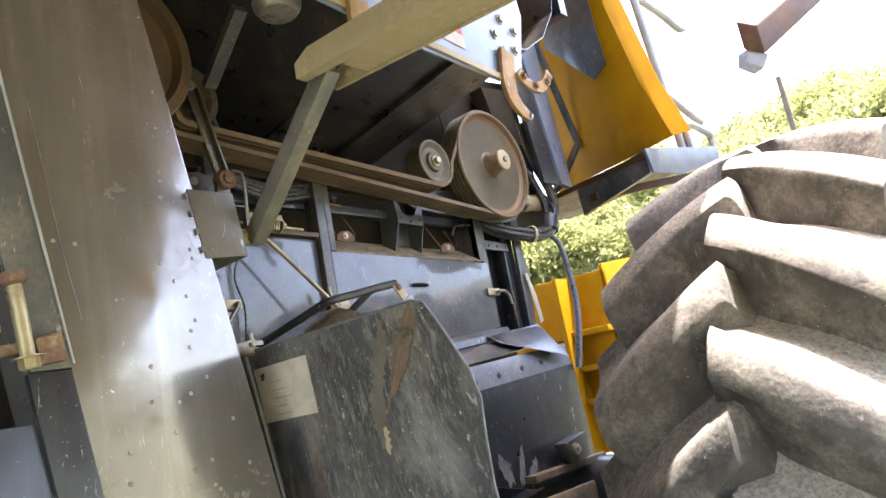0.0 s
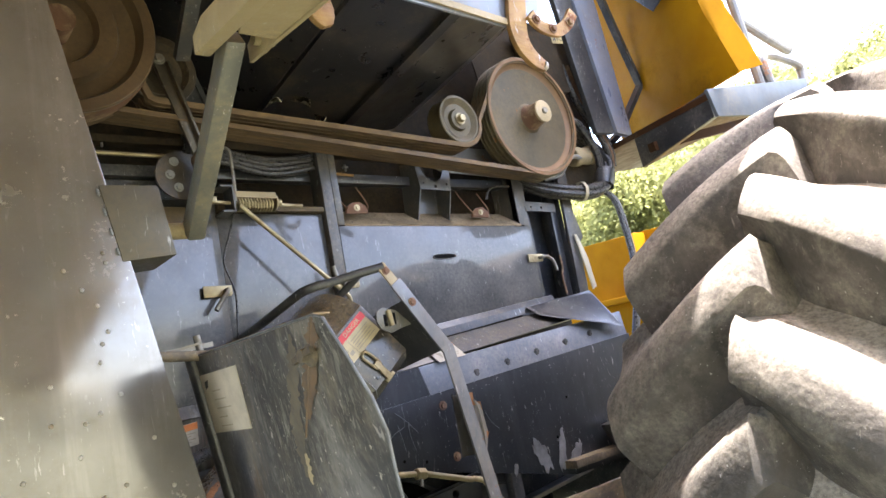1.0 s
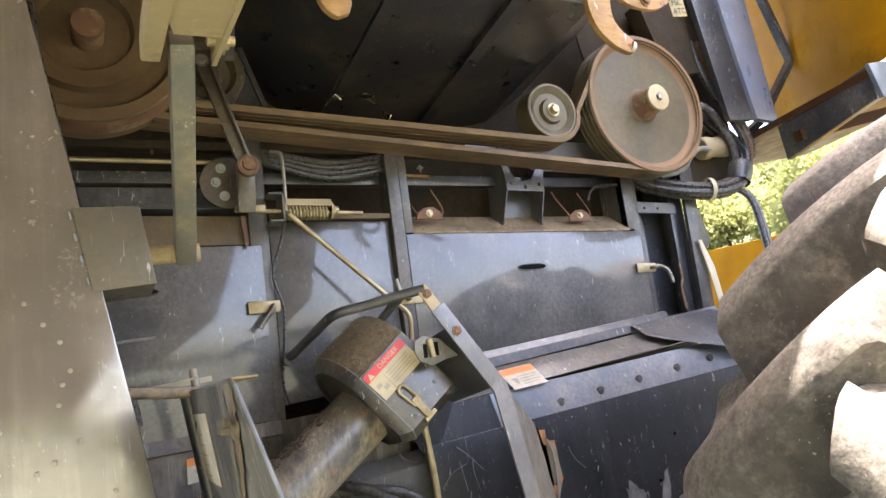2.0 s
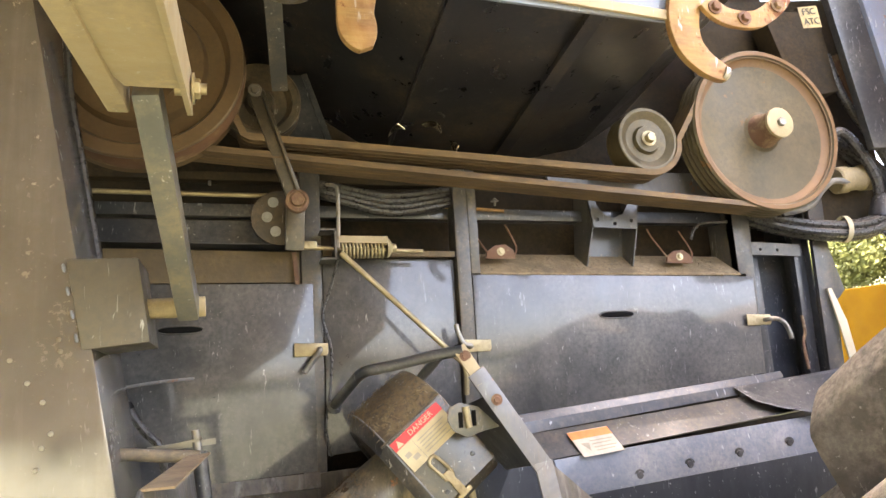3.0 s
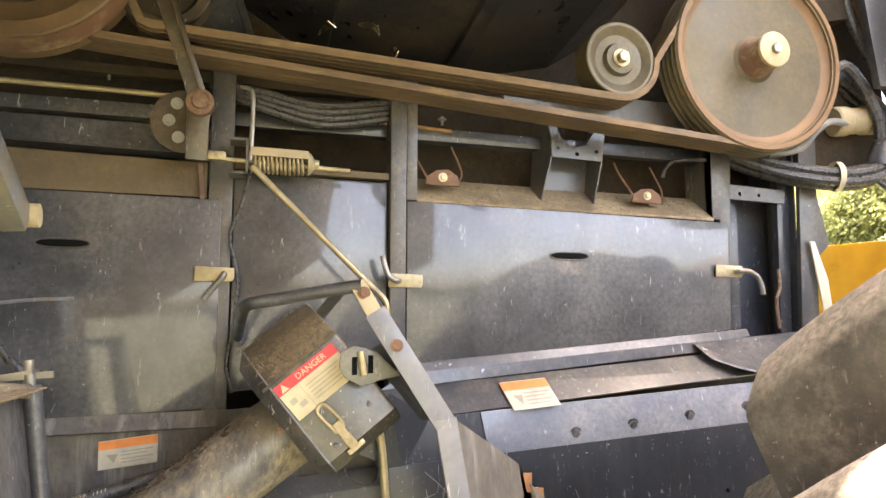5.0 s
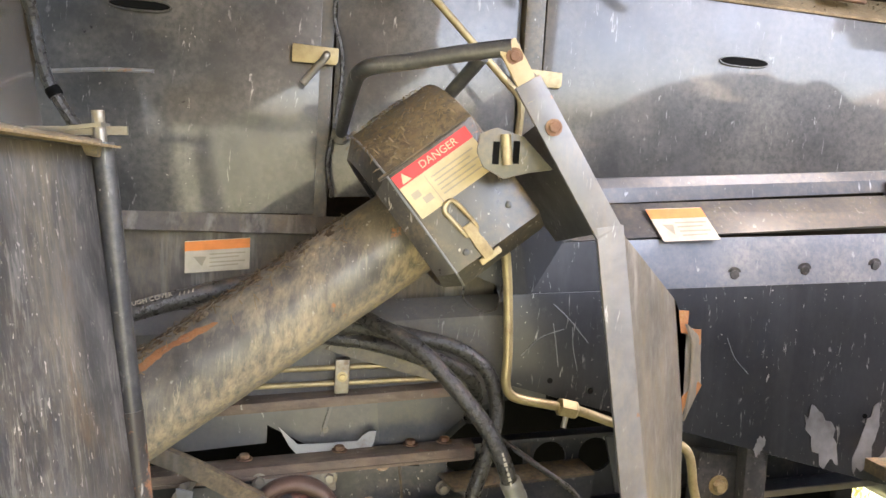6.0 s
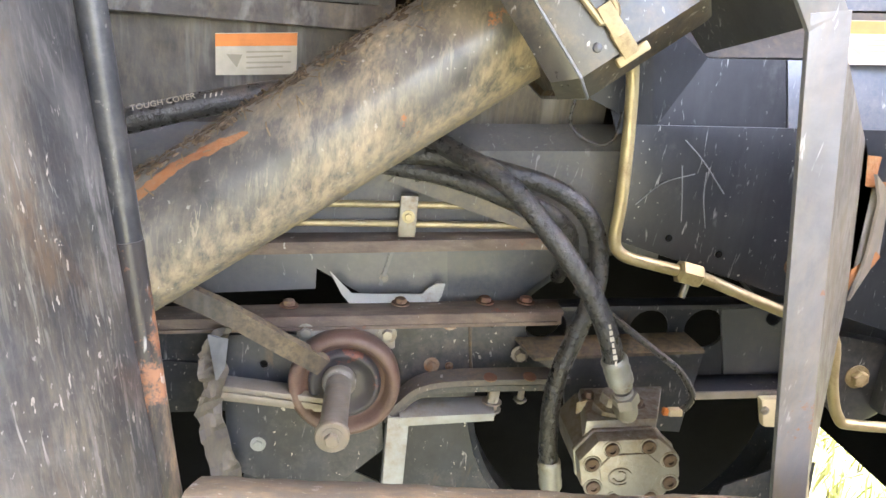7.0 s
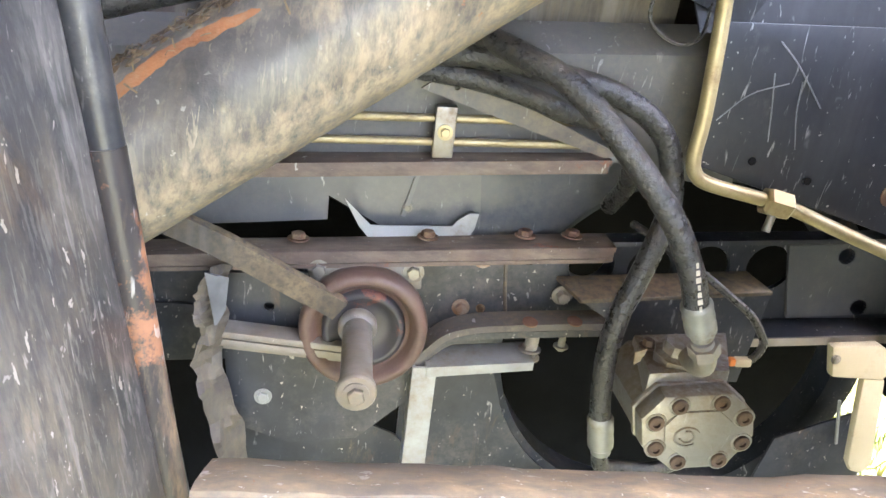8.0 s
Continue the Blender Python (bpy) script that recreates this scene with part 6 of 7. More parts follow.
straw(3, 260, lambda g: (lambda x, q: (Vector((x, -0.001 + 0.086 * q, 1.754 - 0.0184 * (x - 0.021) + 0.058 * q)), Vector((0, -0.56, 0.83))))(g.uniform(0.03, 0.66), g.uniform(0.02, 0.98)), M_STRAW)
D = [Vector((-0.250, -0.290, 1.429)), Vector((-0.171, -0.290, 1.492)), Vector((-0.143, -0.297, 1.448)), Vector((-0.213, -0.297, 1.386))]
dn = (D[1] - D[0]).cross(D[3] - D[0]).normalized()
if dn.y > 0:
    dn = -dn


def on_label(u, v, lift):
    return D[0] + u * (D[1] - D[0]) + v * (D[3] - D[0]) + dn * lift


def label_patch(u0, u1, v0, v1, lift):
    return slab([on_label(u0, v0, lift), on_label(u1, v0, lift), on_label(u1, v1, lift), on_label(u0, v1, lift)], -dn * 0.0006)


hx_ = (D[1] - D[0]).normalized()
hu_ = dn.cross(hx_).normalized()
hu_ = hu_ if hu_.z > 0 else -hu_
dn = hx_.cross(hu_) if hx_.cross(hu_).dot(dn) > 0 else -hx_.cross(hu_)
SECTION = [(-0.128, 0.0), (0.006, 0.0)] + [(-0.047 + 0.125 * math.sin(radians(a)), -0.113 + 0.125 * math.cos(radians(a))) for a in range(25, 156, 13)] + [(-0.10, -0.20), (-0.144, -0.12), (-0.146, -0.022)]


def hood_at(u, v, along, k=1.0):
    """A place on the hood: u up the labelled face, v out of it, along its axis; k shrinks the section."""
    u, v = -0.06 + (u + 0.06) * k, -0.09 + (v + 0.09) * k
    return D[0] + hx_ * along + hu_ * u + dn * v


def hood():
    """A sheet hood with a flat labelled face, a rounded back and turned-in rims at both ends."""
    bm = bmesh.new()
    rings = []
    for k, h in ((0.74, -0.014), (0.80, -0.016), (0.83, -0.021), (0.86, -0.022), (0.985, -0.004), (1.0, 0.001), (1.0, 0.108), (0.985, 0.114), (0.95, 0.116), (0.5, 0.116)):
        rings.append([bm.verts.new(hood_at(u, v, h, k)) for u, v in SECTION])
    n = len(SECTION)
    for p, q in zip(rings, rings[1:]):
        for k in range(n):
            bm.faces.new((p[k], p[(k + 1) % n], q[(k + 1) % n], q[k]))
    bm.faces.new(rings[0][::-1])
    bm.faces.new(rings[-1])
    return bm


hd = part("end_hood", hood(), M_HOOD, auger, "black sheet hood with worn edges", 24)
part("seam_ridge", tube([hood_at(0.006, 0.0005, -0.012), hood_at(0.006, 0.0005, 0.05), hood_at(0.006, 0.0005, 0.108)], 0.0022, 8), M_HOOD, hd)
part("rim_wear", tube([hood_at(u, v, -0.002, 0.996) for u, v in SECTION], 0.0014, 6, smooth=False, loop=True), M_BARE, hd, "bare worn rim")
# Plate over the open end; near-black paints in the unlit inside.
part("end_plate", slab([hood_at(u, v, -0.004, 0.76) for u, v in SECTION], -hx_ * 0.004), M_DARK, hd, "end plate painted near-black as the hood's unlit open end")
for u_, h_ in ((-0.10, 0.09), (-0.115, 0.02)):
    part("rivet", lathe(hood_at(u_, 0.0, h_), dn, [(0.004, 0), (0.0035, 0.0015), (0.001, 0.002)], 10), M_BLACK, hd)


def hood_top(g):
    """A place on the rounded dusty back of the hood, with its normal."""
    a = radians(g.uniform(27, 110))
    h = g.uniform(-0.008, 0.104)
    return hood_at(-0.047 + 0.125 * math.sin(a), -0.113 + 0.125 * math.cos(a), h), (hu_ * math.sin(a) + dn * math.cos(a)).normalized()


straw(8, 240, hood_top, M_STRAW)
dl = part("warning_label", label_patch(0, 1, 0, 1, 0.002), M_CREAMLBL, hd, "red and cream danger label")
part("heading_bar", label_patch(0, 1, 0, 0.27, 0.0028), M_RED, dl)
lettering("DANGER", on_label(0.58, 0.135, 0.0034), 0.0125, D[1] - D[0], D[0] - D[3], M_CREAMLBL, parent=dl)
part("triangle", slab([on_label(0.06, 0.24, 0.0034), on_label(0.18, 0.24, 0.0034), on_label(0.12, 0.04, 0.0034)], -dn * 0.0004), M_CREAMLBL, dl)
for j in range(5):
    part("text_bar", label_patch(0.36, 0.92 - 0.08 * (j % 2), 0.42 + 0.1 * j, 0.45 + 0.1 * j, 0.0028), plain_grey, dl)
part("pictogram", label_patch(0.06, 0.16, 0.48, 0.62, 0.0028), plain_grey, dl)
part("pictogram", label_patch(0.14, 0.25, 0.66, 0.80, 0.0028), plain_grey, dl)
part("divider", label_patch(0.300, 0.308, 0.34, 0.98, 0.0028), plain_grey, dl)

clip = part("toggle_clip", joined(tube([hood_at(u - 0.007, 0.006, h - 0.040) for u, h in ((-0.058, 0.066), (-0.052, 0.072), (-0.055, 0.082), (-0.088, 0.086), (-0.096, 0.080), (-0.094, 0.071))], 0.0030, 8, 4, loop=True),
            bar(hood_at(-0.090, 0.007, 0.038), hood_at(-0.117, 0.007, 0.038), 0.004, 0.012, side=dn, bev=0.001), bar(hood_at(-0.111, 0.006, 0.038), hood_at(-0.134, 0.003, 0.039), 0.006, 0.014, side=dn, bev=0.002)), M_ZINC, hd, "zinc over-centre toggle clip")
part("clip_hook", bar(hood_at(-0.134, 0.001, 0.026), hood_at(-0.134, 0.001, 0.054), 0.008, 0.008, side=dn, bev=0.002), M_ZINC, clip)

grip = thing("grab_bar", (-0.2, -0.3, 1.55), "bent black tube handle over the auger hood", "handle")
part("handle_tube", tube([(-0.300, -0.004, 1.495), (-0.298, -0.10, 1.510), (-0.293, -0.235, 1.535), (-0.289, -0.275, 1.543), (-0.275, -0.297, 1.548), (-0.24, -0.312, 1.553), (-0.185, -0.334, 1.563), (-0.138, -0.352, 1.570)], 0.009, 12), M_BLACK, grip)
part("pivot_foot", lathe((-0.300, 0.004, 1.492), (0, -1, 0), [(0.014, 0), (0.014, 0.014), (0.008, 0.016)], 16), M_BLACK, grip)
part("stay", rod((-0.155, -0.29, 1.570), (-0.190, -0.22, 1.52), 0.008), M_BLACK, grip)

guard = thing("auger_guard", (0.0, -0.35, 1.1), "bent grey flat-bar guard frame with a sheet side", "guard")
def gbar(p, q):
    return bar(p, q, 0.006, 0.030, side=(0, 1, 0), bev=0.001)


part("upper_bar", gbar((-0.122, -0.362, 1.535), (-0.026, -0.372, 1.385)), M_GREY, guard, "grey painted flat bar")
part("lower_bar", gbar((-0.026, -0.372, 1.392), (0.056, -0.362, 0.95)), M_GREY, guard, "grey painted flat bar")
part("strap", bar((-0.145, -0.352, 1.575), (-0.112, -0.364, 1.515), 0.005, 0.022, bev=0.002), M_TAN, guard, "dusty strap end")
for p in ((-0.136, -0.357, 1.560), (-0.093, -0.369, 1.49)):
    part("bolt", bolt_bm(p, (0, -1, 0), 0.006, 0.004), M_RUST, guard)
part("side_sheet", slab([(-0.020, -0.366, 1.395), (0.142, -0.20, 1.294), (0.163, -0.20, 1.25), (0.168, -0.20, 1.135), (0.18, -0.20, 0.95), (0.069, -0.358, 0.93)], (0.003, 0, 0)), M_STREAKED, guard, "scuffed mud-streaked side sheet")
tab = part("torn_tab", xz([(0.105, 1.282), (0.166, 1.278), (0.166, 1.256), (0.186, 1.253), (0.195, 1.176), (0.188, 1.165), (0.176, 1.158), (0.170, 1.138), (0.105, 1.138)], -0.199, -0.195, 0.0008), M_GREY, guard, "blue-grey torn tab with rusted edges")
part("rust_edge", xz([(0.152, 1.279), (0.167, 1.279), (0.167, 1.255), (0.187, 1.254), (0.188, 1.234), (0.182, 1.232), (0.179, 1.246), (0.158, 1.249)], -0.2005, -0.1992), M_STREAK, tab, "orange rusted torn edge")
part("rust_edge", xz([(0.195, 1.178), (0.188, 1.164), (0.175, 1.157), (0.170, 1.137), (0.164, 1.140), (0.167, 1.162), (0.180, 1.172), (0.189, 1.183)], -0.2005, -0.1992), M_STREAK, tab, "orange rusted torn edge")
part("rusty_tab", slab([(0.160, -0.205, 1.262), (0.186, -0.198, 1.242), (0.189, -0.198, 1.172), (0.168, -0.205, 1.13), (0.176, -0.202, 1.18), (0.172, -0.204, 1.235)], (0.003, -0.001, 0)), M_STREAKED, guard, "rust-streaked bent tab")
part("brace", slab([(-0.10, -0.36, 1.50), (-0.015, -0.36, 1.39), (0.0, -0.12, 1.36), (-0.09, -0.10, 1.47)], (0.003, 0.0, -0.002)), M_BLACK, guard, "dark inner brace sheet")
part("pivot_plate", xz([(-0.163, 1.481), (-0.145, 1.489), (-0.114, 1.481), (-0.080, 1.448), (-0.107, 1.443), (-0.134, 1.435), (-0.157, 1.446), (-0.165, 1.462)], -0.338, -0.334, 0.0012), M_LINK, guard, "dusty rounded pivot plate")
# Two uncut slots, shade painted on as near-black blocks.
part("plate_slot", box(-0.148, -0.141, -0.3392, -0.3378, 1.450, 1.474), M_DARK, guard)
part("plate_slot", box(-0.126, -0.119, -0.3392, -0.3378, 1.452, 1.476), M_DARK, guard)
part("bracket_spring", rod((-0.136, -0.342, 1.482), (-0.132, -0.342, 1.450), 0.0055), M_ZINC, guard)

# ---------------------------------------------------------------- hydraulics below
def hyd_hose(pts, r, label, end_at=None, end_dir=None, end_len=0.05):
    t = thing("hydraulic_hose", pts[0], label, "hose")
    part("hose", tube(pts, r, 14, 8), M_HOSE, t)
    if end_at:
        e, d = Vector(end_at), Vector(end_dir).normalized()
        part("ferrule", lathe(e, d, [(r * 1.08, 0), (r * 1.25, 0.003)] + [(r * q, end_len * h) for h, q in ((0.12, 1.28), (0.25, 1.2), (0.38, 1.28), (0.5, 1.2), (0.62, 1.28), (0.8, 1.24), (0.86, 1.0), (1.0, 0.95))], 20), M_FERRULE, t, "crimped steel ferrule")
    return t


h = hyd_hose([(-0.36, -0.05, 1.275), (-0.272, -0.10, 1.245), (-0.239, -0.13, 1.233), (-0.209, -0.15, 1.222), (-0.181, -0.165, 1.204), (-0.154, -0.18, 1.178), (-0.126, -0.192, 1.148), (-0.102, -0.20, 1.119), (-0.086, -0.205, 1.092), (-0.074, -0.206, 1.068), (-0.066, -0.205, 1.046)], 0.0112, "black high-pressure hydraulic hose curving down to the pump", (-0.067, -0.205, 1.050), (0.44, 0.16, -0.88), 0.042)
part("elbow", tube([(-0.048, -0.198, 1.010), (-0.038, -0.193, 0.992), (-0.030, -0.182, 0.975), (-0.024, -0.160, 0.962), (-0.020, -0.135, 0.957)], 0.0105, 14), M_WORN, h, "bright steel elbow")
part("nut", lathe((-0.045, -0.197, 1.005), (0.44, 0.2, -0.88), [(0.0145, 0), (0.0145, 0.013), (0.012, 0.015)], 6), M_WORN, h, sharp=20)
for k in range(7):
    q = Vector((-0.0815 + 0.0022 * k, -0.2172, 1.0905 - 0.0066 * k))
    part("print_bar", bar(q, q + Vector((0.0014, 0, -0.0046)), 0.0008, 0.0022 + 0.001 * (k % 3)), M_WHITE, h)
hyd_hose([(-0.42, -0.05, 1.205), (-0.36, -0.06, 1.212), (-0.296, -0.078, 1.220), (-0.240, -0.09, 1.222), (-0.178, -0.10, 1.212), (-0.14, -0.10, 1.204), (-0.104, -0.10, 1.188), (-0.079, -0.10, 1.165), (-0.066, -0.10, 1.133), (-0.063, -0.105, 1.10), (-0.070, -0.11, 1.07), (-0.083, -0.115, 1.026), (-0.093, -0.116, 0.991), (-0.097, -0.116, 0.948), (-0.094, -0.116, 0.899), (-0.089, -0.116, 0.867)], 0.0112, "black hydraulic hose looping behind the first", (-0.089, -0.116, 0.870), (0.2, 0, -0.98), 0.048)
hyd_hose([(-0.081, -0.116, 0.822), (-0.075, -0.115, 0.805), (-0.054, -0.11, 0.798), (-0.009, -0.10, 0.789), (0.03, -0.08, 0.785)], 0.009, "bent steel hose tail under the pump")
hyd_hose([(-0.42, -0.035, 1.195), (-0.34, -0.06, 1.203), (-0.295, -0.072, 1.203), (-0.253, -0.075, 1.199), (-0.208, -0.075, 1.189), (-0.173, -0.07, 1.178), (-0.130, -0.06, 1.168), (-0.09, -0.045, 1.140), (-0.075, -0.02, 1.10), (-0.075, 0.02, 1.06)], 0.0105, "dusty black hydraulic hose under the first two")
printed = hyd_hose([(-0.85, -0.16, 1.175), (-0.62, -0.13, 1.223), (-0.50, -0.11, 1.258), (-0.36, -0.05, 1.29)], 0.013, "black hose with worn white print behind the auger tube")
PR, PU = Vector((0.066, 0.011, 0.0190)), Vector((-0.2, 0.5, 0.8))
lettering("TOUGH COVER", (-0.537, -0.1290, 1.2582), 0.0088, PR, PU, M_WHITE, parent=printed)
for k in range(4):
    q = Vector((-0.499 + 0.0052 * k, -0.1207 + 0.0009 * k, 1.2645 + 0.0015 * k))
    part("print_bar", bar(q, q + Vector((0.0004, 0.002, 0.0042)), 0.0006, 0.0012), M_WHITE, printed)
stay_bar = thing("flat_stay", (-0.2, -0.066, 1.17), "grey flat stay bar with a hole beside the pipes", "bar")
part("flat_bar", plate_with_holes([(-0.310, 1.186), (-0.292, 1.200), (-0.262, 1.196), (-0.180, 1.168), (-0.108, 1.140), (-0.124, 1.136), (-0.215, 1.160)], [(-0.277, 1.1905, 0.003)], -0.068, -0.064), M_POST, stay_bar)
wire_loop = thing("wire_loop", (-0.1, -0.1, 1.27), "thin black wire loop hanging behind the pipe", "wire")
part("wire", tube([(-0.105, -0.09, 1.335), (-0.120, -0.105, 1.300), (-0.122, -0.105, 1.273), (-0.108, -0.105, 1.259), (-0.089, -0.105, 1.253), (-0.072, -0.105, 1.261), (-0.066, -0.10, 1.29)], 0.0018, 6), M_HOSE, wire_loop)
lead = thing("black_cable", (-0.66, -0.1, 1.5), "thick black cable hanging beside the elevator", "cable")
part("cable_run", tube([(-0.70, -0.14, 1.68), (-0.688, -0.10, 1.607), (-0.676, -0.10, 1.552), (-0.661, -0.10, 1.514), (-0.633, -0.10, 1.472), (-0.610, -0.10, 1.447), (-0.60, -0.09, 1.40)], 0.0075, 9), M_HOSE, lead)
part("cable_clip", lathe((-0.661, -0.10, 1.514), (0.5, 0, -0.8), [(0.0085, -0.006), (0.0095, -0.004), (0.0095, 0.004), (0.0085, 0.006)], 14), M_DARK, lead)
part("branch_wire", tube([(-0.689, -0.03, 1.548), (-0.62, -0.03, 1.556), (-0.558, -0.03, 1.559)], 0.003, 7), M_GREY, lead, "thin grey branch wire")
upright = thing("elevator_cable", (-0.70, -0.3, 1.8), "black cable clipped along the elevator edge", "cable")
part("cable_run", tube([(-0.735, -0.30, 2.08), (-0.725, -0.30, 1.983), (-0.707, -0.30, 1.886), (-0.690, -0.30, 1.792), (-0.676, -0.30, 1.715)], 0.006, 8), M_HOSE, upright)
thin = thing("sensor_cable", (0.0, -0.02, 0.98), "thin black sensor cable with a pale plug", "cable")
part("cable_run", tube([(-0.06, -0.02, 1.055), (-0.03, -0.06, 1.045), (0.002, -0.088, 1.027), (0.039, -0.09, 1.003), (0.064, -0.09, 0.985), (0.080, -0.09, 0.966), (0.087, -0.09, 0.952), (0.083, -0.09, 0.938), (0.076, -0.09, 0.931)], 0.0045, 8), M_HOSE, thin)
part("plug", bar((0.078, -0.09, 0.930), (0.060, -0.09, 0.929), 0.009, 0.010, bev=0.002), M_CREAM, thin)
part("plug_seal", bar((0.060, -0.09, 0.929), (0.053, -0.09, 0.929), 0.008, 0.009, bev=0.002), M_ORANGE, thin)

pump = thing("gear_pump", (0.0, -0.1, 0.83), "dusty cast aluminium gear pump with an eight-sided bolted end cover", "pump")
pc = Vector((-0.010, 0, 0.892))
octo = [(-0.053, 0.932), (0.016, 0.939), (0.044, 0.918), (0.051, 0.891), (0.03, 0.852), (-0.028, 0.846), (-0.064, 0.872), (-0.072, 0.905)]


def toward(pts, k):
    return [(a + (pc.x - a) * k, b + (pc.z - b) * k) for a, b in pts]


part("end_cover", xz(octo, -0.172, -0.150, 0.0045), M_PUMP, pump, "eight-sided aluminium end cover")
part("housing", xz(toward(octo, 0.04), -0.148, -0.055, 0.004), M_PUMP, pump)
part("joint_flange", xz(toward(octo, -0.02), -0.150, -0.143, 0.002), M_PUMP, pump)
part("port_block", slab([(-0.062, -0.146, 0.942), (0.022, -0.146, 0.950), (0.060, -0.060, 0.950), (-0.048, -0.060, 0.940)], (0, 0, -0.03), 0.004), M_PUMP, pump, "dusty top port block")
part("raised_face", xz(toward(octo, 0.40), -0.1745, -0.170, 0.0015), M_PUMP, pump)
for bx, bzz in ((-0.036, 0.922), (0.006, 0.928), (0.034, 0.912), (0.039, 0.883), (0.020, 0.861), (-0.023, 0.857), (-0.050, 0.872), (-0.056, 0.902)):
    boss_ = part("bolt_boss", lathe((bx, -0.171, bzz), (0, -1, 0), [(0.0110, 0), (0.0110, 0.0016), (0.0102, 0.0022), (0.0094, 0.0022), (0.0090, 0.0006)], 18), M_PUMP, pump)
    part("cap_bolt", lathe((bx, -0.1715, bzz), (0, -1, 0), [(0.0082, 0), (0.0082, 0.003), (0.0074, 0.004), (0.0040, 0.004), (0.0040, 0.001)], 14), M_CAPBOLT, boss_, "rusty socket-head bolt")
part("cast_mark", joined(tube([(pc.x - 0.012 + 0.013 * math.cos(a), -0.1755, pc.z - 0.003 + 0.011 * math.sin(a)) for a in [radians(30 + 15 * k) for k in range(20)]], 0.0014, 5, smooth=False), tube([(pc.x - 0.012 + 0.0075 * math.cos(a), -0.1755, pc.z - 0.003 + 0.0065 * math.sin(a)) for a in [radians(200 + 18 * k) for k in range(16)]], 0.0013, 5, smooth=False)), M_PUMP, pump)
part("fitting_flange", lathe((-0.024, -0.118, 0.942), (0, -0.12, 1), [(0.024, 0), (0.024, 0.010), (0.017, 0.013), (0.015, 0.024)], 8), M_PUMP, pump, "steel port flange", 20)
for bx, by in ((0.010, -0.112), (-0.048, -0.10)):
    part("cap_bolt", bolt_bm((bx, by, 0.947), (0, 0, 1), 0.006, 0.009), M_CAPBOLT, pump)
part("clip_tab", slab([(-0.064, -0.11, 0.944), (-0.052, -0.11, 0.950), (-0.055, -0.11, 0.936), (-0.063, -0.11, 0.930)], (0, 0.003, 0)), M_CREAM, pump, "pale plastic tab")

shaft = thing("drive_shaft", (-0.35, -0.09, 0.92), "stub shaft in a rusty bearing ring with a grease arm", "shaft")
part("bearing_ring", lathe((-0.343, -0.030, 0.911), (0, -1, 0), [(0.030, -0.03), (0.064, -0.03), (0.070, -0.022), (0.0715, -0.004), (0.070, 0.006), (0.066, 0.011), (0.060, 0.011), (0.0555, 0.006), (0.0525, -0.004), (0.050, -0.006)], 56), M_RINGRUST, shaft, "rust-red rounded pulley rim", 60)
# Near-black ring paints the shade inside the rim's recess.
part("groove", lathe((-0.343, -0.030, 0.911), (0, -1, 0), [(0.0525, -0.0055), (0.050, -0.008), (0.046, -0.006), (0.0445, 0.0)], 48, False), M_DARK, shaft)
part("inner_disc", lathe((-0.343, -0.030, 0.911), (0, -1, 0), [(0.047, -0.012), (0.046, 0.001), (0.042, 0.004), (0.038, 0.003), (0.034, -0.003), (0.022, -0.004)], 40), M_RINGDISC, shaft, "dark rust-patched inner disc", 60)
part("stub", lathe((-0.350, -0.022, 0.914), (0, -1, 0), [(0.0215, 0), (0.0215, 0.012), (0.019, 0.016), (0.0162, 0.018), (0.0158, 0.130), (0.0190, 0.131), (0.0195, 0.134), (0.0195, 0.139), (0.018, 0.141)], 28), M_WORN, shaft, "worn steel stub")
part("end_bolt", bolt_bm((-0.350, -0.163, 0.914), (0, -1, 0), 0.0085, 0.008), M_WORN, shaft)
part("arm", joined(tube([(-0.372, -0.03, 0.936), (-0.392, -0.036, 0.950), (-0.42, -0.044, 0.968), (-0.46, -0.052, 0.994), (-0.50, -0.058, 1.017), (-0.56, -0.066, 1.045)], 0, shape=[(-0.009, -0.013), (0.002, -0.0145), (0.009, -0.008), (0.010, 0.006), (0.003, 0.0125), (-0.008, 0.012)])), M_DUSTY, shaft, "dusty forged tension arm")
part("flange_bar", xz([(-0.405, 0.978), (-0.395, 0.985), (-0.295, 0.989), (-0.284, 0.980), (-0.282, 0.955), (-0.405, 0.952)], -0.012, 0.0, 0.003), M_WORN, shaft)
for p in ((-0.396, -0.012, 0.972), (-0.293, -0.012, 0.976)):
    part("bolt", bolt_bm(p, (0, -1, 0), 0.008, 0.008), M_STEEL, shaft)

pipes = thing("twin_pipes", (-0.28, -0.04, 1.14), "two thin zinc pipes held by a clamp", "pipes")
for z in (1.131, 1.154):
    part("pipe", rod((-0.62, -0.056, z - 0.018), (-0.13, -0.056, z + 0.014), 0.0042), M_ZINC, pipes)
part("clamp", joined(slab([(-0.2935, -0.064, 1.170), (-0.273, -0.064, 1.171), (-0.273, -0.064, 1.121), (-0.2935, -0.064, 1.120)], (0, 0.014, 0), 0.002)), M_STEEL, pipes, "steel pipe clamp")
part("clamp_bolt", bolt_bm((-0.283, -0.0645, 1.146), (0, -1, 0), 0.005, 0.005), M_ZINC, pipes)

bp = thing("brake_pipe", (0.0, -0.1, 1.15), "bent zinc-plated steel pipe running down the lower sheet", "pipe")
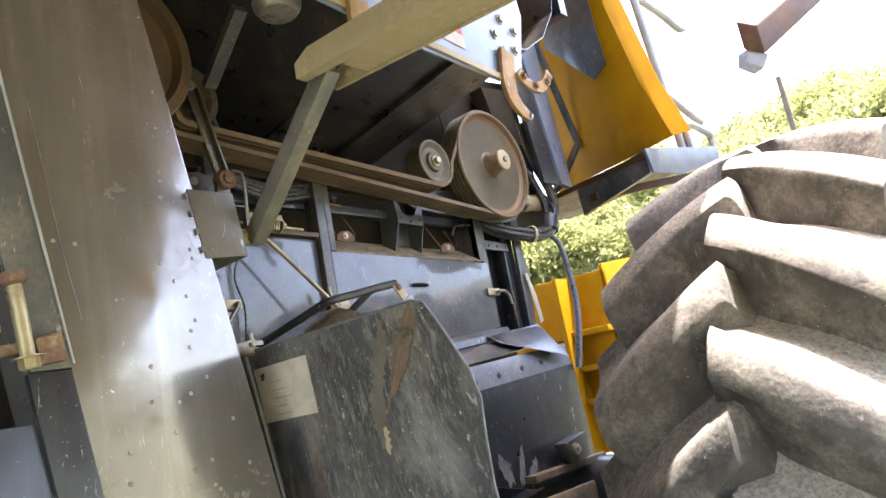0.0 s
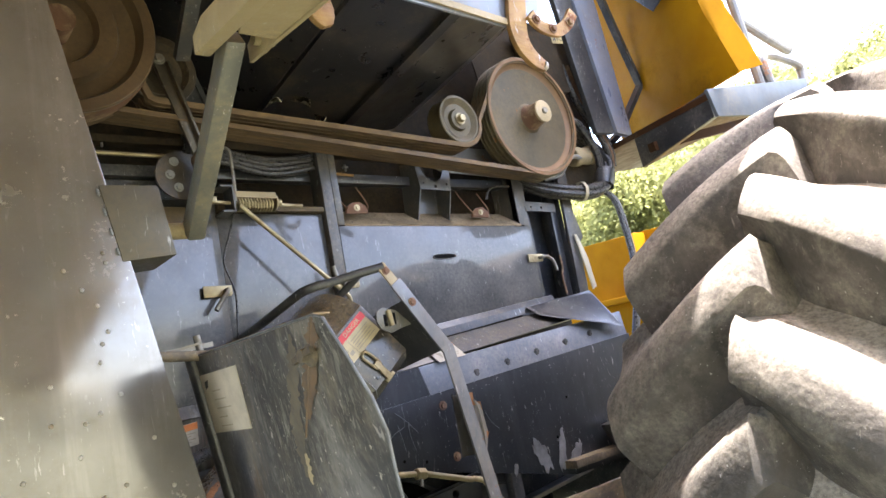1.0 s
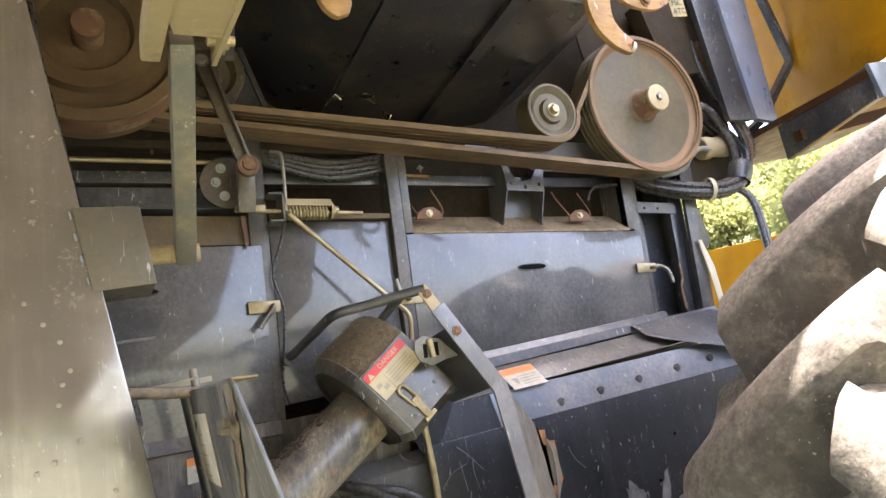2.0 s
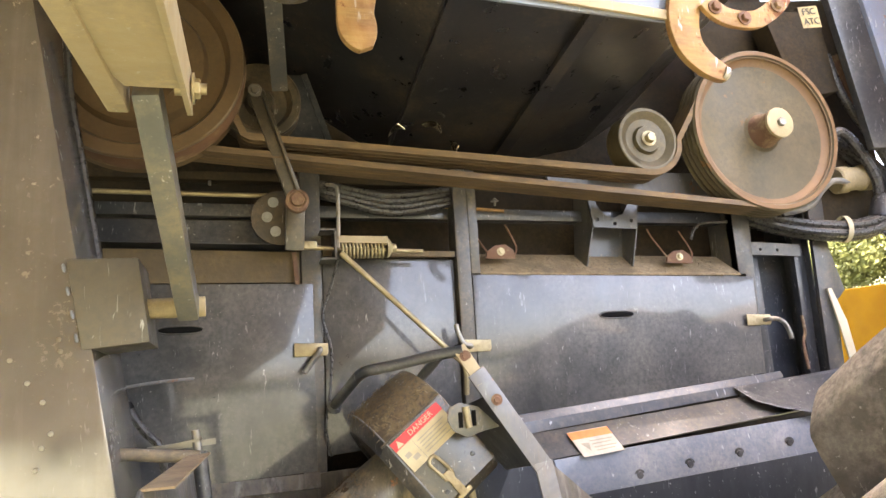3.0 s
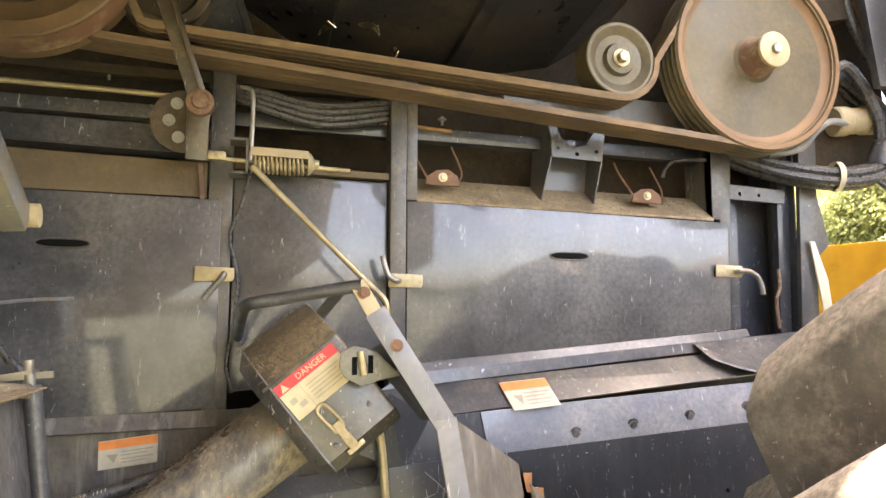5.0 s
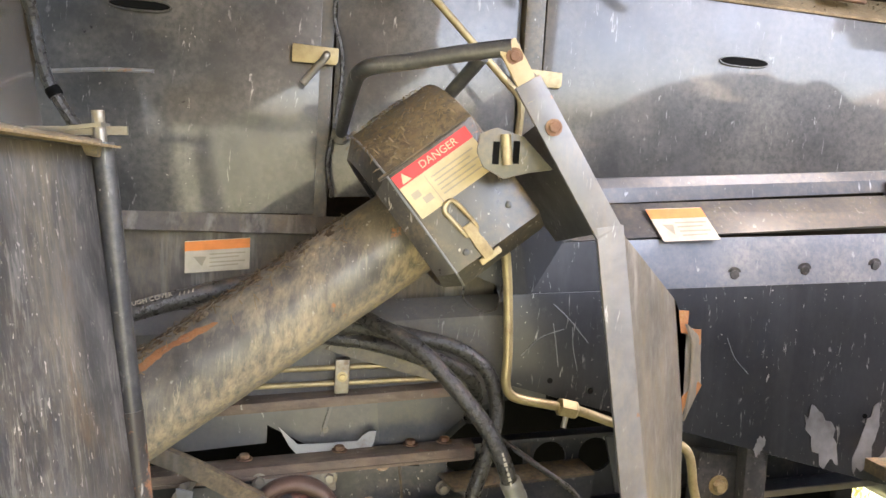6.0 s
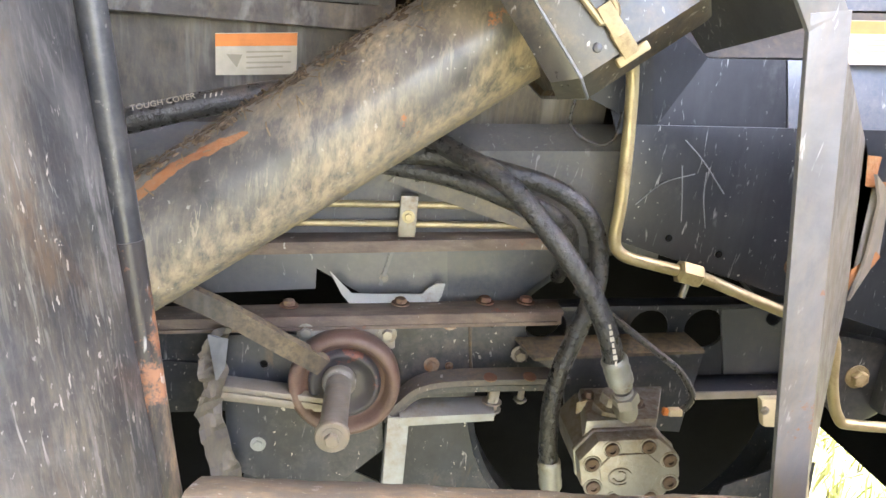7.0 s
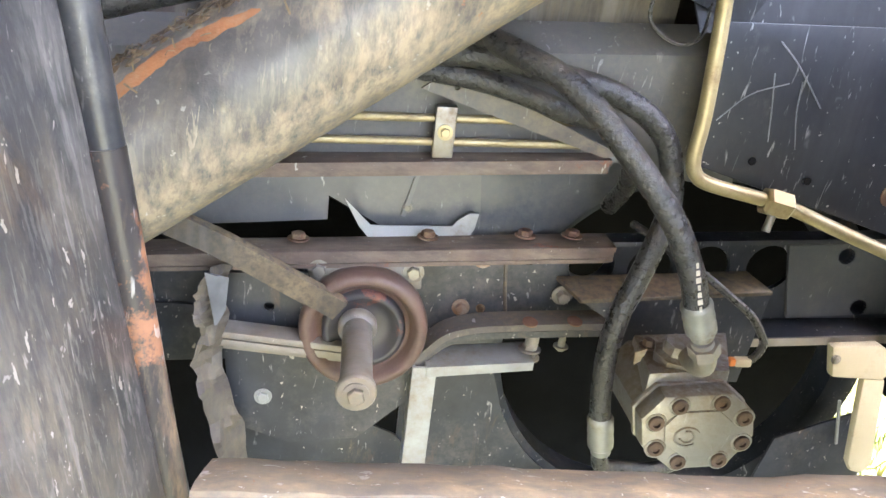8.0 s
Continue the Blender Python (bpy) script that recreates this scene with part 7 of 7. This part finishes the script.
part("pipe", tube([(-0.090, -0.10, 1.42), (-0.072, -0.11, 1.36), (-0.062, -0.112, 1.30), (-0.055, -0.113, 1.20), (-0.055, -0.113, 1.155), (-0.048, -0.113, 1.138), (-0.030, -0.113, 1.130), (0.02, -0.112, 1.121), (0.06, -0.108, 1.112), (0.12, -0.105, 1.092), (0.20, -0.10, 1.066)], 0.007, 12, 6), M_ZINC, bp)
part("union_nut", lathe((0.025, -0.112, 1.120), (1, 0, -0.2), [(0.010, 0), (0.014, 0.003), (0.014, 0.026), (0.010, 0.03)], 6), M_ZINC, bp, "zinc union nut", 20)
part("bleed_screw", rod((0.038, -0.114, 1.108), (0.033, -0.118, 1.090), 0.004), M_STEEL, bp)
bp2 = thing("brake_pipe", (0.2, -0.15, 1.0), "bent zinc pipe beyond the guard frame", "pipe")
part("pipe", tube([(0.20, -0.10, 1.07), (0.235, -0.11, 1.05), (0.25, -0.11, 0.99), (0.27, -0.11, 0.945), (0.30, -0.11, 0.935), (0.45, -0.11, 0.935)], 0.007, 12), M_ZINC, bp2)
part("union_nut", lathe((0.345, -0.11, 0.935), (1, 0, 0), [(0.012, 0), (0.012, 0.03)], 6), M_ZINC, bp2, sharp=20)
link = thing("axle_link", (0.35, -0.06, 0.95), "black forged link with a zinc bolt", "link")
part("link_plate", slab([(0.29, -0.05, 1.03), (0.37, -0.05, 1.02), (0.375, -0.05, 0.92), (0.335, -0.05, 0.895), (0.285, -0.05, 0.94)], (0, 0.03, 0), 0.006), M_BLACK, link)
part("link_arm", bar((0.375, -0.06, 1.06), (0.375, -0.06, 0.93), 0.03, 0.04, bev=0.008), M_BLACK, link)
part("bolt", bolt_bm((0.325, -0.052, 0.975), (0, -1, 0), 0.011, 0.012), M_ZINC, link)
cream = thing("cream_plastic_leg", (0.36, 0.02, 0.8), "cream plastic bent leg below the beam", "bracket")
leg_top = part("bracket_top", xz([(0.207, 0.930), (0.268, 0.936), (0.282, 0.928), (0.292, 0.895), (0.286, 0.888), (0.219, 0.889)], -0.045, -0.031, 0.004), M_CREAM, cream)
part("leg", xz([(0.262, 0.889), (0.291, 0.889), (0.317, 0.766), (0.314, 0.755), (0.304, 0.750), (0.292, 0.752), (0.284, 0.764)], -0.044, -0.032, 0.004), M_CREAM, cream)
part("rivet", bolt_bm((0.214, -0.046, 0.915), (0, -1, 0), 0.004, 0.003), M_STEEL, leg_top)
# Dark sheet added to mask overbright grass, placed to fit the camera's view.
mask_sheet = thing("grass_mask_sheet", (0.4, 0.03, 0.6), "dark sheet added to hide bright grass behind the cream leg", "plate")
part("sheet", slab([(0.23, 0.030, 0.745), (0.33, 0.030, 0.79), (0.365, 0.030, 0.792), (0.38, 0.030, 0.62), (0.20, 0.030, 0.60)], (0, 0.004, 0), 0.001), M_NAVY, mask_sheet)
# Pale bar added for the outline of a leaf.
part("leaf_outline", bar((0.300, 0.024, 0.815), (0.318, 0.024, 0.745), 0.003, 0.004, bev=0.001), M_GALV, mask_sheet, "pale bar for a leaf's outline")

front_beam = thing("front_beam", (0, -0.33, 0.9), "dusty worn steel angle beam in front of the drive", "beam")
def worn_edge_beam():
    """An angle beam with a dented, slightly wavy top flange."""
    bm = bmesh.new()
    g = random.Random(11)
    n = 40
    rows = []
    for k in range(n + 1):
        x = -0.436 + 0.80 * k / n
        z = 1.0395 - 0.004 * k / n + 0.0006 * g.gauss(0, 1) + 0.004 * math.exp(-((x + 0.03) / 0.04) ** 2)
        a = 0.0005 * g.gauss(0, 1)
        rows.append([bm.verts.new(p) for p in ((x, -0.394, z - 0.022), (x + 0.001, -0.400, z - 0.0155), (x, -0.418 + a, z - 0.008), (x - 0.001, -0.437, z - 0.001), (x - 0.002, -0.443 + a, z - 0.002), (x - 0.002, -0.446 + a, z - 0.007), (x - 0.002, -0.446, z - 0.09), (x - 0.002, -0.438, z - 0.09), (x - 0.002, -0.438, z - 0.012), (x, -0.398, z - 0.026))])
    for p, q in zip(rows, rows[1:]):
        for j in range(10):
            bm.faces.new((p[j], p[(j + 1) % 10], q[(j + 1) % 10], q[j]))
    bm.faces.new(rows[0][::-1])
    bm.faces.new(rows[-1])
    return bm


part("beam_angle", worn_edge_beam(), M_BEAM, front_beam, "dusty worn angle with bare edges")

pedal = thing("tow_lug", (0.78, -0.12, 1.08), "black lug with a steel pin on the lower sheet", "lug")
part("lug_plate", slab([(0.72, -0.10, 1.10), (0.86, -0.10, 1.12), (0.87, -0.10, 1.04), (0.76, -0.10, 1.03)], (0, -0.05, 0), 0.006), M_BLACK, pedal)
part("pin", lathe((0.765, -0.151, 1.075), (0, -1, 0), [(0.018, 0), (0.018, 0.01), (0.010, 0.012), (0.010, 0.02)], 16), M_STEEL, pedal)

# ---------------------------------------------------------------- wheel
WC, WR, NLUG, YC = Vector((0.95, -0.95, 0.915)), 0.93, 18, -0.95
wheel = thing("tractor_tyre_assembly", (WC.x, YC, 0.02), "huge weathered tractor-lug tyre, sunlit on its outer half", "wheel")


def at_tyre(theta, y, r):
    return Vector((WC.x - r * math.cos(theta), y, WC.z + r * math.sin(theta)))


def crown(t):
    """Outer radius of the carcass at t, -1 to 1 across the tread."""
    return WR - 0.125 - 0.022 * t * t


tread = 0.305
prof = [(0.42, -tread + 0.03), (0.52, -tread - 0.02), (0.66, -tread - 0.045), (0.78, -tread - 0.02)] + [(crown(k / 6), tread * k / 6) for k in range(-6, 7)] + [(0.78, tread + 0.02), (0.66, tread + 0.045), (0.52, tread + 0.02), (0.42, tread - 0.03)]
tyre = part("tyre", lathe((WC.x, YC, WC.z), (0, 1, 0), prof, 72, False), M_RUBBER, wheel, "dusty grey-black rubber carcass", 60)
# Rim in black so that the lower sheet reflects no yellow.
part("rim", lathe((WC.x, YC, WC.z), (0, 1, 0), [(0.42, -0.28), (0.38, -0.24), (0.36, 0.0), (0.10, 0.02), (0.10, 0.06), (0.36, 0.05), (0.38, 0.24), (0.42, 0.28)], 48, False), M_BLACK, wheel, "steel rim painted black to keep yellow out of reflections")
part("axle", rod((WC.x, -0.95, WC.z), (WC.x, 0.4, WC.z), 0.11), M_BLACK, wheel)


BAR = [(0.225, -0.06), (0.195, 0.0), (0.165, 0.07), (0.138, 0.18), (0.112, 0.33), (0.088, 0.53), (0.066, 0.73), (0.046, 0.89), (0.030, 0.968), (0.015, 1.0), (-0.015, 1.008), (-0.040, 1.0), (-0.050, 0.965), (-0.066, 0.80), (-0.098, 0.42), (-0.125, 0.16), (-0.150, 0.0), (-0.175, -0.08)]


def lug(side, th0):
    """A slanting bar from its nose to the shoulder and down the side wall: a flat worn face, a long hollow upper flank and a steep lower one."""
    bm = bmesh.new()
    rings = []
    for k in range(-1, 14):
        s = max(k, 0) / 11
        if k <= 11:
            start = -0.035 if side < 0 else 0.012
            y = YC + side * (start + (tread + 0.010 - start) * s)
            t = (y - YC) / tread
            base = crown(t)
            top = WR - 0.045 * t * t
            th = th0 - 0.28 * s ** 1.05
        else:
            d = (k - 11) / 2
            y = YC + side * (tread + 0.010 + 0.018 * d)
            base = crown(1) - 0.02 - 0.10 * d
            top = base + 0.045 * (1 - 0.8 * d)
            th = th0 - 0.28 - 0.03 * d
        nose = max(0, 1 - s * 2.5)
        ring = []
        for w, h in BAR:
            w *= 1 + 0.22 * nose if abs(w) < 0.0505 else 1 - 0.15 * nose
            r = base + (top - base) * h
            yy = y + side * 0.3 * (1 - 0.8 * nose) * w
            if k == -1:
                yy -= side * (0.008 + 0.030 * (1 - max(0, h)))
                w *= 0.86
                r = base + (top - base) * h * (0.90 if h > 0.5 else 0.7)
            ring.append(bm.verts.new(at_tyre(th + w / WR, yy, r)))
        rings.append(ring)
    n = len(BAR)
    for a, b in zip(rings, rings[1:]):
        for j in range(n - 1):
            bm.faces.new((a[j], a[j + 1], b[j + 1], b[j]))
        bm.faces.new((a[n - 1], a[0], b[0], b[n - 1]))
    bm.faces.new(rings[0][::-1])
    bm.faces.new(rings[-1])
    bmesh.ops.recalc_face_normals(bm, faces=bm.faces[:])
    return bm


pitch = 2 * math.pi / NLUG
th_in = radians(34.2)
th_out = radians(24.4)
for k in range(NLUG):
    part("lug", lug(1, th_in + k * pitch), M_RUBBER, tyre, sharp=50)
    part("lug", lug(-1, th_out + k * pitch), M_RUBBER, tyre, sharp=50)

# ---------------------------------------------------------------- front: door, platform, rails, far machine parts
door = thing("yellow_side_door", (1.2, -0.3, 2.05), "open yellow sheet door with a black gas strut", "door")
def dp(s, z, lift=0.0):
    return (1.342 - 0.242 * s - 0.9 * lift, -0.075 - 0.521 * s + 0.42 * lift, z)


skin = part("skin", joined(slab([dp(-0.25, 2.085), dp(0.6, 2.056), dp(1.0, 2.043), dp(0.93, 2.16), dp(0.85, 2.28), dp(0.70, 2.66), dp(0.66, 2.95), dp(-0.25, 2.95), dp(-0.25, 2.5)], (0.012, 0.0, 0), 0.003)), M_YELLOW, door, "yellow painted skin")
part("turned_edge", slab([dp(1.0, 2.043), dp(0.93, 2.16), dp(0.85, 2.28), dp(0.70, 2.66), dp(0.66, 2.95), dp(0.72, 2.95, -0.05), dp(0.77, 2.66, -0.05), dp(0.92, 2.28, -0.05), dp(1.0, 2.16, -0.05), dp(1.07, 2.043, -0.05)], (0.003, 0, 0)), M_YELLOW, door)
part("hinge_bracket", slab([dp(0.05, 2.68, 0.03), dp(0.5, 2.40, 0.03), dp(0.65, 2.42, 0.03), dp(0.62, 2.80, 0.03), dp(0.1, 2.80, 0.03)], (-0.006, 0, 0), 0.001), M_BLACK, door, "black hinge bracket")
part("gas_strut", tube([(1.22, -0.08, 2.75), (1.27, -0.11, 2.45), (1.307, -0.135, 2.225), (1.22, -0.06, 2.06), (1.18, -0.02, 2.02)], 0, smooth=False, shape=[(-0.012, -0.010), (0.012, -0.010), (0.012, 0.010), (-0.012, 0.010)]), M_BLACK, door)
pillar = thing("door_pillar", (1.1, -0.12, 2.0), "pale blue painted door pillar edge", "pillar")
part("pillar_face", slab([(1.111, -0.129, 2.03), (1.225, -0.11, 2.03), (1.17, -0.11, 2.75), (1.0, -0.125, 2.75)], (0, 0.02, 0), 0.002), M_PALEBLUE, pillar)
part("pillar_flange", slab([(1.02, -0.11, 2.03), (1.105, -0.12, 2.03), (0.995, -0.12, 2.75), (0.91, -0.11, 2.75)], (0, 0.02, 0), 0.002), M_BLACK, pillar)

plat = thing("cab_platform", (1.3, -0.45, 1.9), "blue-grey cab platform on a black arm with tube rails", "platform")
part("support_arm", slab([(1.12, -0.18, 1.985), (1.06, -0.50, 2.02), (1.07, -0.50, 1.935), (1.13, -0.18, 1.885)], (0.02, 0.0, 0), 0.003), M_BLACK, plat, "black plate arm")
part("side_panel", slab([(1.05, -0.51, 2.02), (1.70, -0.55, 2.115), (1.68, -0.55, 2.055), (1.32, -0.52, 1.955), (1.08, -0.51, 1.935)], (0, 0.012, 0), 0.002), M_PLATFORM, plat, "blue-grey side panel")
part("deck", slab([(1.06, -0.50, 2.01), (1.70, -0.54, 2.10), (1.9, 0.3, 2.10), (1.2, 0.3, 2.0)], (0, 0, -0.02)), M_BRONZE, plat, "rusty brown underside")
part("deck_rib", bar((1.10, -0.25, 1.93), (1.75, -0.42, 2.04), 0.03, 0.03), M_BRONZE, plat)
for pts in ([(1.50, -0.51, 2.08), (1.48, -0.51, 2.17), (1.53, -0.51, 2.20), (1.72, -0.51, 2.20), (1.80, -0.50, 2.19), (1.80, -0.50, 2.12)],
            [(1.95, -0.46, 2.45), (1.80, -0.48, 2.30), (1.775, -0.48, 2.27), (1.50, -0.48, 2.32), (1.44, -0.48, 2.33)],
            [(1.47, -0.49, 2.05), (1.38, -0.49, 2.60), (1.36, -0.48, 2.95)],
            [(1.90, -0.50, 2.80), (1.74, -0.52, 2.68), (1.62, -0.50, 2.72), (1.40, -0.49, 2.74)]):
    part("rail", tube(pts, 0.016, 10, 5), M_GREY, plat, "grey tube rail")

frame_y = thing("yellow_feeder_frame", (2.3, 0.6, 0.9), "bright yellow welded feeder frame with ribs", "machine frame")
part("face", xz([(2.1, 0.9), (2.1, 1.85), (2.5, 1.9), (3.2, 1.9), (3.2, 0.9)], 0.30, 0.32, 0.004), M_YELLOW, frame_y)
part("rear_face", slab([(2.1, 0.30, 0.9), (2.1, 0.30, 1.82), (2.1, 1.4, 1.86), (2.1, 1.4, 0.9)], (0.02, 0, 0), 0.004), M_YELLOW, frame_y)
for z in (1.15, 1.32, 1.5):
    part("rib", box(2.02, 2.1, 0.30, 0.9, z, z + 0.03, 0.004), M_YELLOW, frame_y)
part("rib", box(1.98, 2.1, 0.52, 0.55, 0.9, 1.82, 0.004), M_YELLOW, frame_y)

chute = thing("discharge_chute", (2.6, -0.8, 2.6), "brown unloading chute with a frayed rubber lip", "chute")
part("trough", slab([(1.96, -0.69, 2.56), (1.96, -0.77, 2.50), (2.9, -1.09, 3.08), (2.9, -0.75, 3.25)], (0, 0, 0.14), 0.01), M_BRONZE, chute)
part("lip", slab([(1.97, -0.70, 2.56), (1.97, -0.78, 2.50), (1.95, -0.75, 2.44), (1.96, -0.69, 2.50)], (0.03, 0.05, 0)), M_GREY, chute)
fender = thing("far_tyre", (2.6, -1.2, 0.02), "brown top of a second tyre beyond the drive wheel", "tyre")
part("tread", lathe((2.75, -1.2, 1.0), (0, 1, 0), [(0.6, -0.30), (0.95, -0.30), (1.06, -0.24), (1.08, 0.0), (1.06, 0.24), (0.95, 0.30), (0.6, 0.30)], 48, False), M_RUBBER, fender)
